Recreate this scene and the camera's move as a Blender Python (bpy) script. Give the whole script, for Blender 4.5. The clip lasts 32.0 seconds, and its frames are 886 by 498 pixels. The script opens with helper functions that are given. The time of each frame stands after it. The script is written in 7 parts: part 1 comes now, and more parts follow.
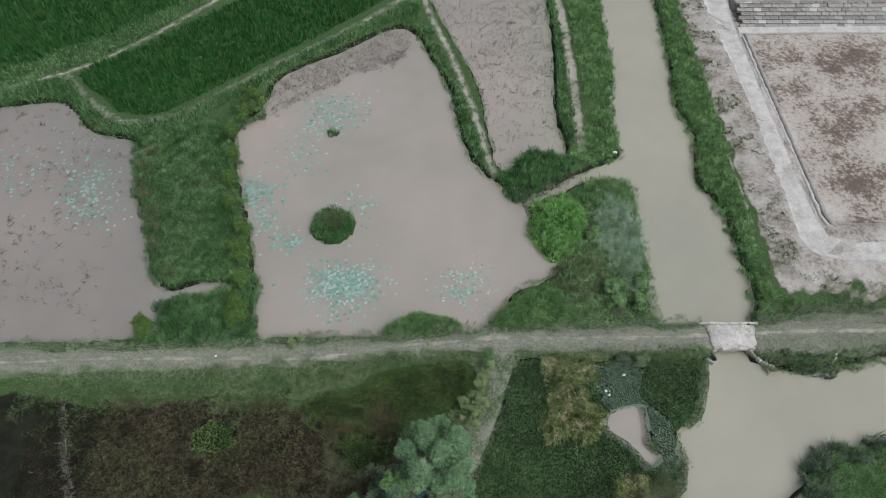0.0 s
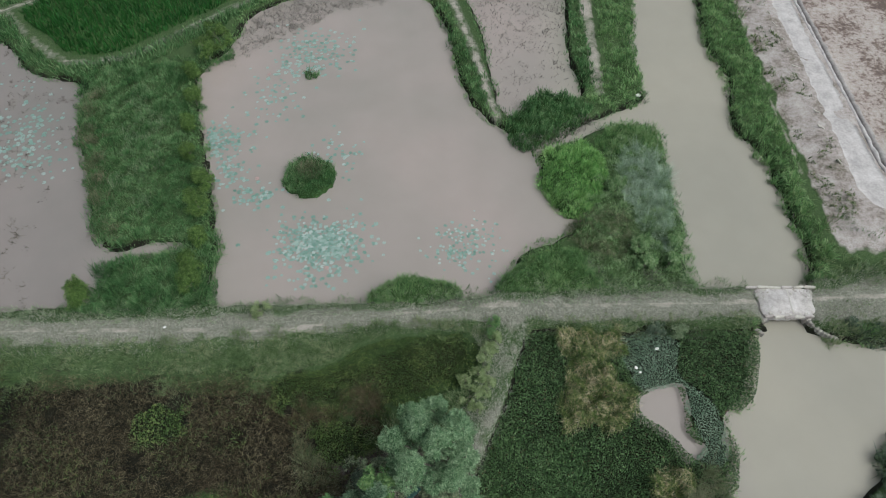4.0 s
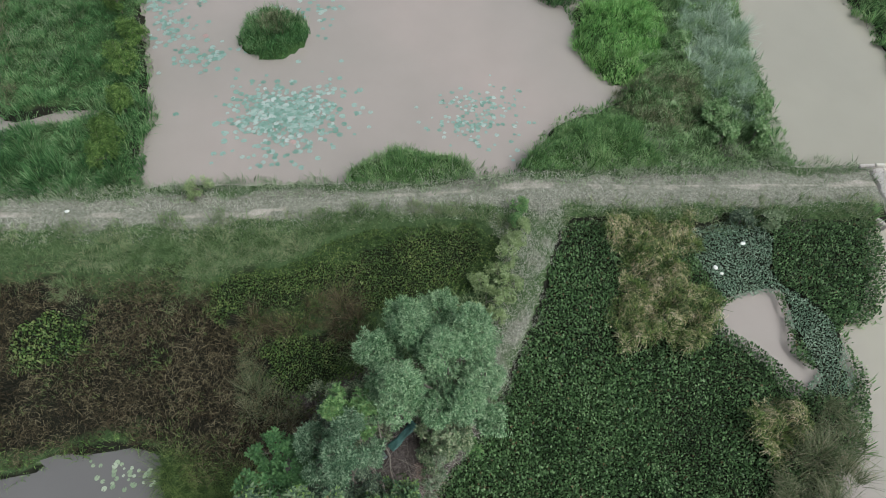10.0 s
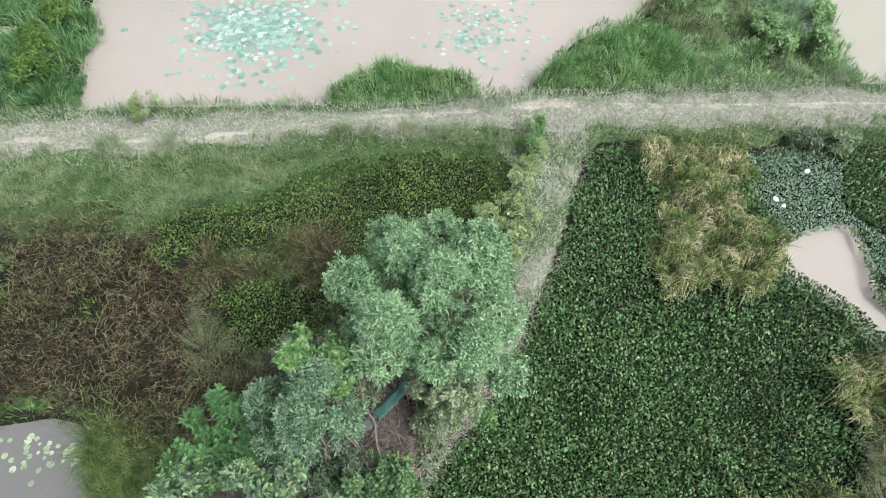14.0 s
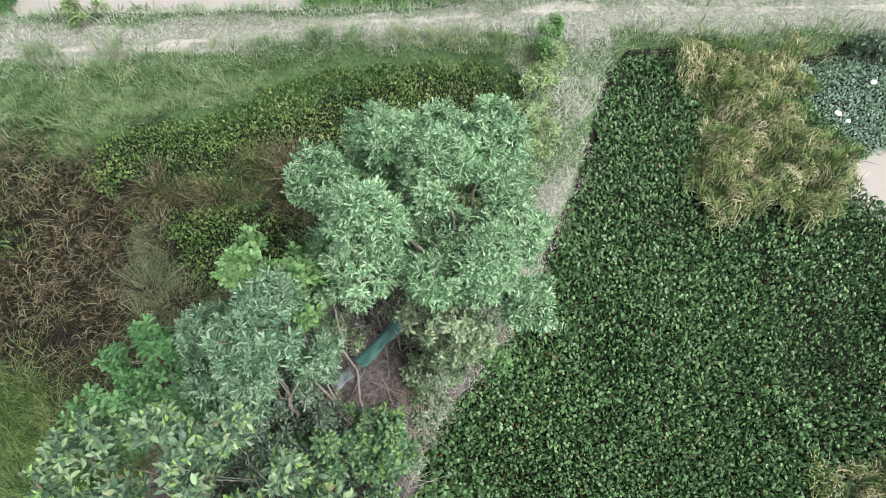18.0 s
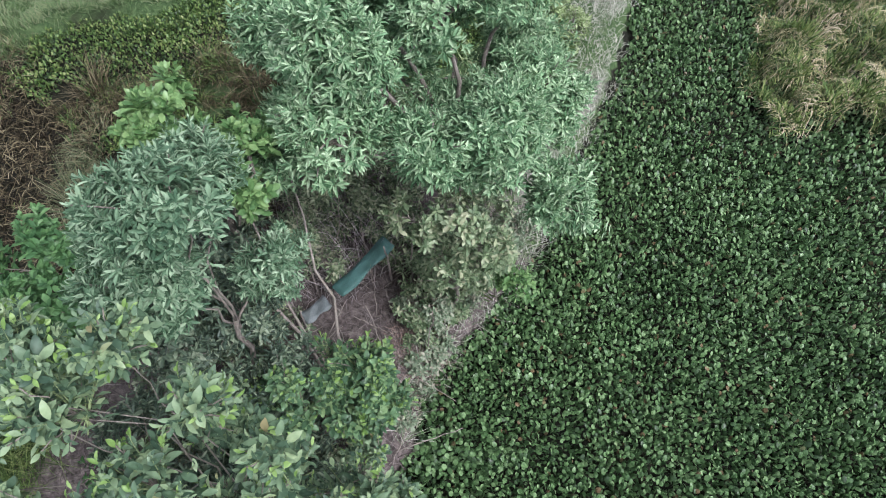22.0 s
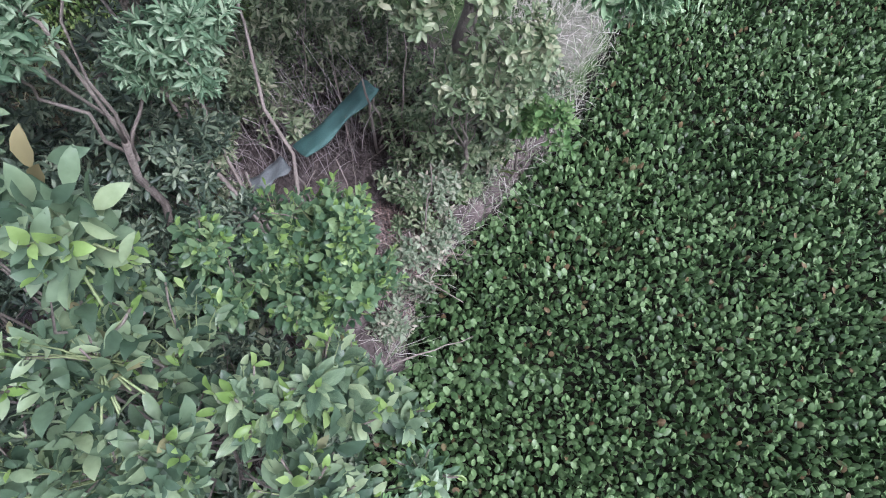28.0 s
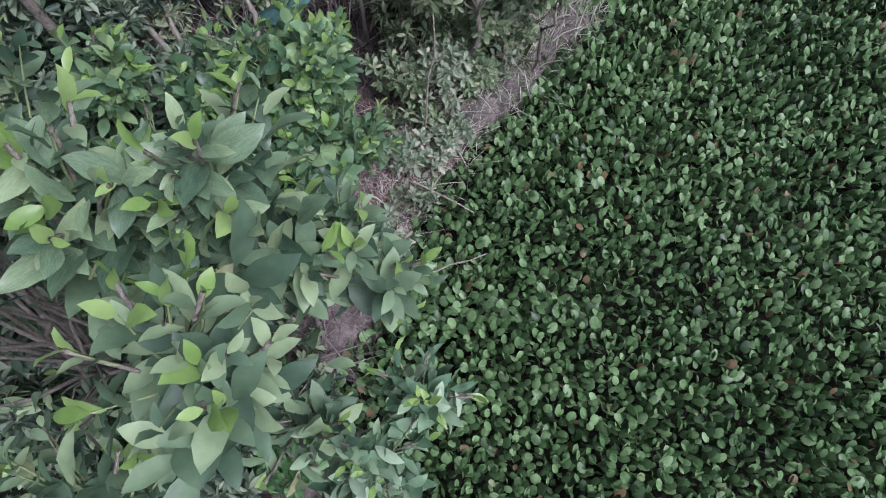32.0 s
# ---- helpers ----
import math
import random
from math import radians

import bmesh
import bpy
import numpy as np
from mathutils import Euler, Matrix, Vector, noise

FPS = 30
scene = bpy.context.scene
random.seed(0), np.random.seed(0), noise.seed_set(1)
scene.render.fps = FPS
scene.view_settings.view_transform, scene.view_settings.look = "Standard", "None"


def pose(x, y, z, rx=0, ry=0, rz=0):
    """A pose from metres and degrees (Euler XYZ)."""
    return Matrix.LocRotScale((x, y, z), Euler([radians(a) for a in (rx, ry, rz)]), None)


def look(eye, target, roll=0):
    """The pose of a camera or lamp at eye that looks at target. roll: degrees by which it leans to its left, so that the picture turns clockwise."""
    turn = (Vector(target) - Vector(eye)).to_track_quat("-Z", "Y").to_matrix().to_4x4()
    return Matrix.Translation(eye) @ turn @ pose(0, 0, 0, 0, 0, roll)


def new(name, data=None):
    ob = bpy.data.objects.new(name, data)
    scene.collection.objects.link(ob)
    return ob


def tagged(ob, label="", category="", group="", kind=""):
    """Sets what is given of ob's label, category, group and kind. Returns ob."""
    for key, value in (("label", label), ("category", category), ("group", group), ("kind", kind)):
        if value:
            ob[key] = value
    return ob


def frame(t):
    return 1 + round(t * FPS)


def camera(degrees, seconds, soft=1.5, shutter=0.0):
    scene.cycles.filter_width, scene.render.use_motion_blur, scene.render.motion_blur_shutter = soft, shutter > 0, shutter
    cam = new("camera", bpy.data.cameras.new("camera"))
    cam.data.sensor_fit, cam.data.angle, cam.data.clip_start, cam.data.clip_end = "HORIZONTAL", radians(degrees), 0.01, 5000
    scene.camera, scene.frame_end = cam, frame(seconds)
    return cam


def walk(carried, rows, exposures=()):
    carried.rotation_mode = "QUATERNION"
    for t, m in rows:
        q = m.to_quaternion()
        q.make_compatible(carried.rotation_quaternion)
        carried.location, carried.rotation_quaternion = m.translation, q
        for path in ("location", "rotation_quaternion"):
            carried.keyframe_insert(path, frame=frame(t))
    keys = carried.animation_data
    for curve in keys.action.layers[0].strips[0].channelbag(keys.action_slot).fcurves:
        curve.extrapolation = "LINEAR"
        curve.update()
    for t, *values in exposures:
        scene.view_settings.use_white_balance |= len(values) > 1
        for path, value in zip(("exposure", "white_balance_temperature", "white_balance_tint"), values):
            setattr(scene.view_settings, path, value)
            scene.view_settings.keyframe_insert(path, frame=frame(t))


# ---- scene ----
cam = camera(68.72, 32.0, soft=1.0)
PATH = [
    (0, (0.319, -5.438, 36.722), (0.015, 21.804, 0), -0.51),
    (0.5, (0.285, -5.170, 35.831), (-0.048, 21.345, 0), -0.38),
    (1, (0.286, -4.860, 34.959), (-0.021, 20.972, 0), -0.28),
    (1.5, (0.346, -4.522, 34.058), (0.129, 20.617, 0), -0.24),
    (2, (0.296, -4.188, 33.180), (0.125, 20.288, 0), -0.21),
    (2.5, (0.279, -3.881, 32.329), (0.168, 19.849, 0), -0.17),
    (3, (0.299, -3.595, 31.524), (0.243, 19.345, 0), -0.17),
    (3.5, (0.302, -3.294, 30.719), (0.260, 18.885, 0), -0.19),
    (5.5, (0.258, -2.204, 27.409), (0.191, 17.014, 0), -0.09),
    (6, (0.198, -1.961, 26.570), (0.100, 16.514, 0), 0.05),
    (6.5, (0.135, -1.722, 25.752), (0.050, 16.026, 0), 0.07),
    (7, (0.128, -1.530, 24.949), (0.104, 15.533, 0), -0.00),
    (7.5, (0.079, -1.355, 24.142), (0.080, 15.020, 0), 0.00),
    (8, (0.110, -1.259, 23.372), (0.131, 14.496, 0), 0.06),
    (8.5, (0.095, -1.211, 22.503), (0.092, 13.827, 0), 0.19),
    (9, (0.112, -1.205, 21.633), (0.101, 13.091, 0), 0.25),
    (9.5, (0.051, -1.202, 20.821), (0.036, 12.409, 0), 0.20),
    (10, (0.040, -1.183, 20.108), (0.034, 11.848, 0), 0.19),
    (10.5, (0.058, -1.119, 19.458), (0.073, 11.440, 0), 0.16),
    (11, (0.072, -1.004, 18.798), (0.098, 11.063, 0), 0.16),
    (11.5, (0.073, -0.905, 18.214), (0.108, 10.759, 0), 0.17),
    (12, (0.032, -0.794, 17.605), (0.074, 10.447, 0), 0.20),
    (12.5, (-0.008, -0.702, 17.057), (0.039, 10.179, 0), 0.21),
    (13, (-0.003, -0.592, 16.496), (0.042, 9.877, 0), 0.20),
    (13.5, (0.005, -0.483, 16.016), (0.048, 9.620, 0), 0.19),
    (14, (0.008, -0.371, 15.548), (0.042, 9.337, 0), 0.16),
    (14.5, (0.017, -0.293, 15.141), (0.044, 9.068, 0), 0.13),
    (16.5, (0.005, -0.145, 13.368), (0.075, 7.985, 0), 0.32),
    (17, (0.008, -0.087, 12.930), (0.096, 7.696, 0), 0.29),
    (17.5, (-0.006, -0.044, 12.549), (0.086, 7.460, 0), 0.29),
    (18, (-0.031, 0.010, 12.140), (0.056, 7.217, 0), 0.27),
    (18.5, (-0.020, 0.064, 11.776), (0.066, 7.001, 0), 0.26),
    (19, (-0.015, 0.091, 11.405), (0.066, 6.747, 0), 0.24),
    (19.5, (-0.026, 0.100, 11.061), (0.045, 6.515, 0), 0.25),
    (20, (-0.030, 0.145, 10.694), (0.030, 6.308, 0), 0.19),
    (20.5, (-0.009, 0.185, 10.353), (0.036, 6.122, 0), 0.15),
    (21, (0.006, 0.225, 9.998), (0.036, 5.923, 0), 0.09),
    (21.5, (0.014, 0.252, 9.640), (0.033, 5.712, 0), 0.03),
    (22, (-0.000, 0.254, 9.261), (0.010, 5.456, 0), -0.05),
    (22.5, (-0.015, 0.257, 8.926), (-0.009, 5.240, 0), -0.14),
    (23, (-0.013, 0.278, 8.626), (-0.014, 5.067, 0), -0.19),
    (23.5, (0.002, 0.290, 8.370), (-0.005, 4.929, 0), -0.20),
    (24, (0.008, 0.276, 8.091), (-0.007, 4.745, 0), -0.16),
    (24.5, (0.003, 0.252, 7.851), (-0.014, 4.589, 0), -0.16),
    (25, (-0.022, 0.230, 7.599), (-0.046, 4.413, 0), -0.13),
    (25.5, (-0.022, 0.226, 7.391), (-0.046, 4.291, 0), -0.10),
    (27.5, (-0.012, 0.270, 6.596), (-0.020, 3.754, 0), -0.04),
    (28, (-0.013, 0.263, 6.361), (-0.021, 3.600, 0), -0.01),
    (28.5, (-0.003, 0.266, 6.131), (-0.009, 3.479, 0), 0.03),
    (29, (0.004, 0.254, 5.871), (-0.005, 3.327, 0), 0.10),
    (29.5, (0.018, 0.239, 5.645), (0.008, 3.201, 0), 0.15),
    (30, (0.013, 0.229, 5.442), (0.002, 3.094, 0), 0.14),
    (30.5, (-0.006, 0.222, 5.249), (-0.019, 2.985, 0), 0.12),
    (31, (-0.017, 0.219, 5.054), (-0.031, 2.864, 0), 0.06),
    (31.5, (-0.031, 0.218, 4.865), (-0.047, 2.740, 0), -0.00),
    (32, (-0.039, 0.219, 4.709), (-0.058, 2.657, 0), 0.01),
]
EXPOSURES = [(0, -0.22, 6050, 3.4), (8, -0.27, 6050, 3.4), (12, 0.52, 6100, 3.4), (15, 0.97, 6200, 3.8), (17.5, 1.04, 6180, 4.2), (20, 0.83, 6030, 8.0), (23, 0.8, 5780, 18.0), (26, 0.9, 5680, 23.0), (30, 0.8, 5640, 23.5), (32, 0.52, 5640, 22.0)]
walk(cam, [(t, look(eye, target, roll)) for t, eye, target, roll in PATH], EXPOSURES)

# ---- overcast sky and a veiled sun ----
SUN_UP, SUN_TURN = radians(58), radians(128)
world = bpy.data.worlds.new("overcast_sky")
world.use_nodes = True
scene.world = world
wn, wl = world.node_tree.nodes, world.node_tree.links
sky = wn.new("ShaderNodeTexSky")
sky.sky_type, sky.sun_disc = "NISHITA", False
sky.sun_elevation, sky.sun_rotation = SUN_UP, SUN_TURN
sky.air_density, sky.dust_density, sky.ozone_density = 1.0, 7.0, 1.0
veil = wn.new("ShaderNodeHueSaturation")
veil.inputs["Saturation"].default_value = 0.35
wl.new(sky.outputs["Color"], veil.inputs["Color"])
wl.new(veil.outputs["Color"], wn["Background"].inputs["Color"])
wn["Background"].inputs["Strength"].default_value = 0.135
sun = new("sun", bpy.data.lights.new("sun", "SUN"))
sun.data.energy, sun.data.angle, sun.data.color = 1.3, radians(16), (1.0, 0.98, 0.95)
sun.matrix_world = look((60 * math.sin(SUN_TURN) * math.cos(SUN_UP), 60 * math.cos(SUN_TURN) * math.cos(SUN_UP), 60 * math.sin(SUN_UP)), (0, 0, 0))

rng = np.random.default_rng(7)


# ---- materials ----
def shader(name, rough=0.6):
    m = bpy.data.materials.new(name)
    m.use_nodes = True
    n, l = m.node_tree.nodes, m.node_tree.links
    b = n["Principled BSDF"]
    b.inputs["Roughness"].default_value = rough
    return m, n, l, b


def ramp(n, l, fac, stops):
    r = n.new("ShaderNodeValToRGB")
    e = r.color_ramp.elements
    while len(e) < len(stops):
        e.new(0.5)
    for k, (p, c) in zip(e, stops):
        k.position, k.color = p, (*c, 1)
    l.new(fac, r.inputs["Fac"])
    return r.outputs["Color"]


def noise_node(n, l, scale, detail=4, rough=0.55, coord="Object", distort=0.0):
    tc = n.new("ShaderNodeTexCoord")
    t = n.new("ShaderNodeTexNoise")
    t.inputs["Scale"].default_value, t.inputs["Detail"].default_value = scale, detail
    t.inputs["Roughness"].default_value, t.inputs["Distortion"].default_value = rough, distort
    l.new(tc.outputs[coord], t.inputs["Vector"])
    return t.outputs["Fac"]


def mix(n, l, fac, a, b, kind="MIX"):
    m = n.new("ShaderNodeMix")
    m.data_type, m.blend_type = "RGBA", kind
    for sock, v in ((m.inputs[0], fac), (m.inputs[6], a), (m.inputs[7], b)):
        if isinstance(v, (int, float)):
            sock.default_value = v
        elif isinstance(v, tuple):
            sock.default_value = (*v, 1)
        else:
            l.new(v, sock)
    return m.outputs[2]


def math_node(n, l, op, a, b=0.0, clamp=False):
    m = n.new("ShaderNodeMath")
    m.operation, m.use_clamp = op, clamp
    for sock, v in ((m.inputs[0], a), (m.inputs[1], b)):
        if isinstance(v, (int, float)):
            sock.default_value = v
        else:
            l.new(v, sock)
    return m.outputs[0]


def bump(n, l, b, height, strength=0.4, dist=0.02):
    k = n.new("ShaderNodeBump")
    k.inputs["Strength"].default_value, k.inputs["Distance"].default_value = strength, dist
    l.new(height, k.inputs["Height"])
    l.new(k.outputs["Normal"], b.inputs["Normal"])


def foliage(name, cols, rough=0.55, patch=0.6, patch_scale=0.5, through_light=0.25, pieces=False, dry=None, skew=1.0):
    """Leaves or blades: each piece its own tone, with drifts of tone across the stand."""
    m, n, l, b = shader(name, rough)
    if pieces:
        rnd = n.new("ShaderNodeObjectInfo").outputs["Random"]
    else:
        rnd = n.new("ShaderNodeNewGeometry").outputs["Random Per Island"]
    drift = math_node(n, l, "ADD", noise_node(n, l, patch_scale, 3), noise_node(n, l, patch_scale * 4.5, 3))
    drift = math_node(n, l, "MULTIPLY", math_node(n, l, "SUBTRACT", drift, 1.0), patch * 1.6)
    fac = math_node(n, l, "ADD", rnd, drift, True)
    k = len(cols) - 1
    col = ramp(n, l, fac, [((i / k) ** skew, c) for i, c in enumerate(cols)])
    fine = noise_node(n, l, 22, 3)
    col = mix(n, l, 0.5, col, ramp(n, l, fine, [(0.3, (0.35, 0.35, 0.35)), (0.7, (0.75, 0.75, 0.75))]), "SOFT_LIGHT")
    if dry:
        col = mix(n, l, ramp(n, l, rnd, [(0.0, (0, 0, 0)), (1 - dry[0], (0, 0, 0)), (1 - dry[0] + 0.01, (1, 1, 1))]), col, dry[1])
    l.new(col, b.inputs["Base Color"])
    b.inputs["Specular IOR Level"].default_value = 0.35 if rough < 0.5 else 0.15
    if through_light:
        t = n.new("ShaderNodeBsdfTranslucent")
        l.new(col, t.inputs["Color"])
        s = n.new("ShaderNodeMixShader")
        s.inputs[0].default_value = through_light
        l.new(b.outputs[0], s.inputs[1])
        l.new(t.outputs[0], s.inputs[2])
        l.new(s.outputs[0], n["Material Output"].inputs["Surface"])
    return m


def solid(name, cols, rough=0.7, scale=3.0, fine=40.0, relief=0.3, metal=0.0):
    m, n, l, b = shader(name, rough)
    a = noise_node(n, l, scale, 5)
    f = noise_node(n, l, fine, 4)
    k = len(cols) - 1
    col = ramp(n, l, a, [(0.25 + 0.5 * i / k, c) for i, c in enumerate(cols)])
    col = mix(n, l, 0.6, col, ramp(n, l, f, [(0.3, (0.3, 0.3, 0.3)), (0.7, (0.72, 0.72, 0.72))]), "SOFT_LIGHT")
    l.new(col, b.inputs["Base Color"])
    b.inputs["Metallic"].default_value = metal
    bump(n, l, b, f, relief, 0.02)
    return m


M_REED = foliage("reed_green", [(0.03, 0.08, 0.027), (0.07, 0.165, 0.058), (0.125, 0.25, 0.095), (0.24, 0.345, 0.17)], patch=0.8, patch_scale=0.35)
M_REED2 = foliage("reed_mixed", [(0.085, 0.17, 0.065), (0.145, 0.27, 0.098), (0.215, 0.36, 0.14), (0.31, 0.42, 0.205)], patch=0.8, patch_scale=0.5)
M_BRIGHT = foliage("shrub_bright_green", [(0.11, 0.25, 0.068), (0.175, 0.36, 0.1), (0.26, 0.47, 0.155), (0.37, 0.55, 0.22)], patch=0.6)
M_HAZY = foliage("grass_grey_green", [(0.16, 0.22, 0.125), (0.225, 0.285, 0.17), (0.315, 0.37, 0.24)], patch=0.6)
M_FLOWER = foliage("grass_in_flower", [(0.24, 0.345, 0.235), (0.335, 0.435, 0.32), (0.44, 0.53, 0.42)], patch=0.7)
M_RICE = foliage("rice_green", [(0.018, 0.072, 0.018), (0.028, 0.11, 0.024), (0.045, 0.15, 0.034)], patch=0.6, patch_scale=0.25)
M_DRYGRASS = foliage("dry_grass", [(0.31, 0.32, 0.255), (0.42, 0.41, 0.35), (0.52, 0.49, 0.45), (0.38, 0.42, 0.32)], patch=0.6, patch_scale=0.3, through_light=0.15)
M_MEADOW = foliage("meadow_grass", [(0.09, 0.1488, 0.0585), (0.153, 0.2304, 0.099), (0.216, 0.2784, 0.144), (0.288, 0.3072, 0.1845)], patch=1.0, patch_scale=0.35)
M_TUSSOCK = foliage("half_dry_grass", [(0.06, 0.09, 0.04), (0.105, 0.135, 0.065), (0.17, 0.18, 0.105), (0.26, 0.245, 0.165)], patch=0.8, patch_scale=0.6, through_light=0.15)
# Low reed layer: shade below the pale strands is put into its colour.
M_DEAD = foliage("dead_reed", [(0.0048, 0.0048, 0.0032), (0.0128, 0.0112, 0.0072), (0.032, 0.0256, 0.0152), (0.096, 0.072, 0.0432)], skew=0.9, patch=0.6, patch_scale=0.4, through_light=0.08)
M_STRAND = foliage("dead_reed_leaf", [(0.0279, 0.023, 0.0123), (0.0656, 0.0541, 0.0287), (0.123, 0.1033, 0.0574), (0.2214, 0.1927, 0.1214)], patch=0.5, patch_scale=0.5, through_light=0.1)
M_HYA = foliage("hyacinth_leaf", [(0.0239, 0.0461, 0.0184), (0.0541, 0.1066, 0.0388), (0.0919, 0.1639, 0.0631), (0.1578, 0.2459, 0.11)], rough=0.4, patch=0.45, patch_scale=0.7, through_light=0.12, dry=(0.025, (0.13, 0.095, 0.05)))
M_HYAP = foliage("hyacinth_leaf_single", [(0.0239, 0.0461, 0.0184), (0.0541, 0.1066, 0.0388), (0.0919, 0.1639, 0.0631), (0.1578, 0.2459, 0.11)], rough=0.4, patch=0.45, patch_scale=0.7, through_light=0.12, pieces=True)
M_HYA2 = foliage("hyacinth_browning", [(0.0136, 0.0288, 0.0088), (0.0478, 0.0929, 0.0215), (0.0936, 0.1534, 0.0394), (0.1716, 0.2106, 0.0717)], rough=0.45, patch=0.6, patch_scale=0.6, through_light=0.12)
M_HYA3 = foliage("hyacinth_pale", [(0.12, 0.195, 0.13), (0.18, 0.27, 0.185), (0.245, 0.34, 0.245), (0.33, 0.42, 0.32)], rough=0.4, patch=0.9, patch_scale=0.7, through_light=0.15)
M_TANGLE = foliage("yellow_brown_tangle", [(0.0828, 0.107, 0.0475), (0.2153, 0.2209, 0.1026), (0.3827, 0.3429, 0.189), (0.5502, 0.465, 0.3375)], patch=1.1, patch_scale=0.9, through_light=0.1)
M_FEATHER = foliage("feathery_shrub", [(0.17, 0.24, 0.105), (0.28, 0.36, 0.165), (0.41, 0.48, 0.27)], patch=0.7, patch_scale=0.9)
M_CREEPER = foliage("creeper_leaf", [(0.03, 0.055, 0.016), (0.0672, 0.112, 0.033), (0.1232, 0.1792, 0.055), (0.224, 0.2688, 0.099)], patch=0.9, patch_scale=0.8, through_light=0.15)
M_LEAF = foliage("tree_leaf_grey_green", [(0.0833, 0.165, 0.0827), (0.1862, 0.32, 0.1711), (0.3234, 0.47, 0.2726), (0.4704, 0.6, 0.3948)], rough=0.5, patch=0.5, patch_scale=0.6, through_light=0.3)
M_LEAF_G = foliage("tree_leaf_bluish", [(0.06, 0.118, 0.068), (0.13, 0.22, 0.13), (0.22, 0.33, 0.205), (0.36, 0.47, 0.32)], rough=0.5, patch=0.5, patch_scale=0.8, through_light=0.3)
# Dull leaf; on the tree shrubs the crowns' shade is put into this colour.
M_SHADE = foliage("leaf_dull_and_shaded", [(0.04, 0.065, 0.045), (0.075, 0.1125, 0.075), (0.125, 0.175, 0.1125), (0.2375, 0.2875, 0.1938)], rough=0.42, patch=0.5, patch_scale=1.0, through_light=0.2)
M_SPIT = foliage("spit_grass", [(0.09, 0.165, 0.065), (0.165, 0.28, 0.115), (0.245, 0.37, 0.17), (0.35, 0.45, 0.26)], patch=0.9, patch_scale=0.6)
M_LEAF_O = foliage("tree_leaf_olive", [(0.09, 0.14, 0.07), (0.16, 0.225, 0.12), (0.255, 0.325, 0.185), (0.38, 0.4, 0.26)], rough=0.4, patch=0.5, patch_scale=1.0, through_light=0.3)
M_LEAF_P = foliage("weed_leaf_pale", [(0.12, 0.17, 0.105), (0.19, 0.25, 0.16), (0.28, 0.33, 0.23), (0.36, 0.33, 0.26)], rough=0.45, patch=0.6, patch_scale=1.5, through_light=0.3)
M_LEAF_Y = foliage("tree_leaf_fresh", [(0.08, 0.17, 0.06), (0.14, 0.25, 0.09), (0.23, 0.35, 0.14)], rough=0.38, patch=0.5, through_light=0.3)
M_LEAF_N = foliage("tree_leaf_broad", [(0.052, 0.096, 0.06), (0.105, 0.17, 0.1), (0.185, 0.27, 0.155), (0.3, 0.39, 0.215)], rough=0.45, patch=0.4, patch_scale=1.2, through_light=0.3, dry=(0.012, (0.28, 0.24, 0.12)))
M_LEAF_S = foliage("tree_leaf_broad_single", [(0.052, 0.096, 0.06), (0.105, 0.17, 0.1), (0.185, 0.27, 0.155), (0.3, 0.39, 0.215)], rough=0.34, patch=0.4, patch_scale=1.2, through_light=0.3, pieces=True)
M_LEAF_B = foliage("bush_leaf_green", [(0.055, 0.11, 0.06), (0.095, 0.175, 0.09), (0.155, 0.26, 0.13), (0.26, 0.37, 0.17)], rough=0.32, patch=0.4, patch_scale=1.2, through_light=0.35)
M_UNDER = foliage("undergrowth_leaf", [(0.075, 0.11, 0.062), (0.15, 0.2, 0.115), (0.25, 0.3, 0.18), (0.38, 0.39, 0.27)], rough=0.5, patch=0.6, patch_scale=1.0, through_light=0.2)
M_YOUNG = foliage("tree_leaf_young", [(0.17, 0.29, 0.075), (0.24, 0.38, 0.11), (0.33, 0.47, 0.17)], rough=0.32, patch=0.3, through_light=0.4)
M_YBUSH = foliage("bush_yellow_green", [(0.05, 0.1, 0.026), (0.11, 0.195, 0.05), (0.22, 0.32, 0.1)], rough=0.5, patch=0.6, patch_scale=0.9, through_light=0.25)
M_LEAF_D = foliage("tree_leaf_dark", [(0.055, 0.13, 0.05), (0.09, 0.19, 0.07), (0.14, 0.26, 0.1)], rough=0.45, patch=0.5, through_light=0.25)
M_PAD = foliage("lily_pad", [(0.12, 0.22, 0.175), (0.165, 0.28, 0.23), (0.225, 0.325, 0.285), (0.31, 0.38, 0.35)], rough=0.35, patch=0.3, through_light=0.05, dry=(0.02, (0.4, 0.27, 0.25)))
M_PADP = foliage("lily_pad_single", [(0.13, 0.23, 0.185), (0.19, 0.3, 0.25), (0.27, 0.365, 0.325), (0.4, 0.45, 0.425)], rough=0.35, patch=0.3, through_light=0.05, pieces=True)
M_PADY = foliage("lily_pad_pale", [(0.17, 0.23, 0.14), (0.26, 0.32, 0.21), (0.37, 0.41, 0.31)], rough=0.35, patch=0.3, through_light=0.05, pieces=True)
M_STUB = foliage("stubble", [(0.16, 0.142, 0.128), (0.215, 0.195, 0.175), (0.28, 0.255, 0.23)], patch=0.5, through_light=0.05)
M_ROT = foliage("rotting_stalk", [(0.07, 0.06, 0.05), (0.125, 0.108, 0.09), (0.19, 0.165, 0.145)], patch=0.5, through_light=0.05)
M_TWIGGY = foliage("twig_litter", [(0.06, 0.05, 0.047), (0.13, 0.11, 0.104), (0.26, 0.225, 0.212)], patch=0.5, through_light=0.0)
M_TWIGS = foliage("bare_twigs", [(0.17, 0.145, 0.14), (0.3, 0.265, 0.26), (0.48, 0.43, 0.42)], patch=0.5, through_light=0.0)
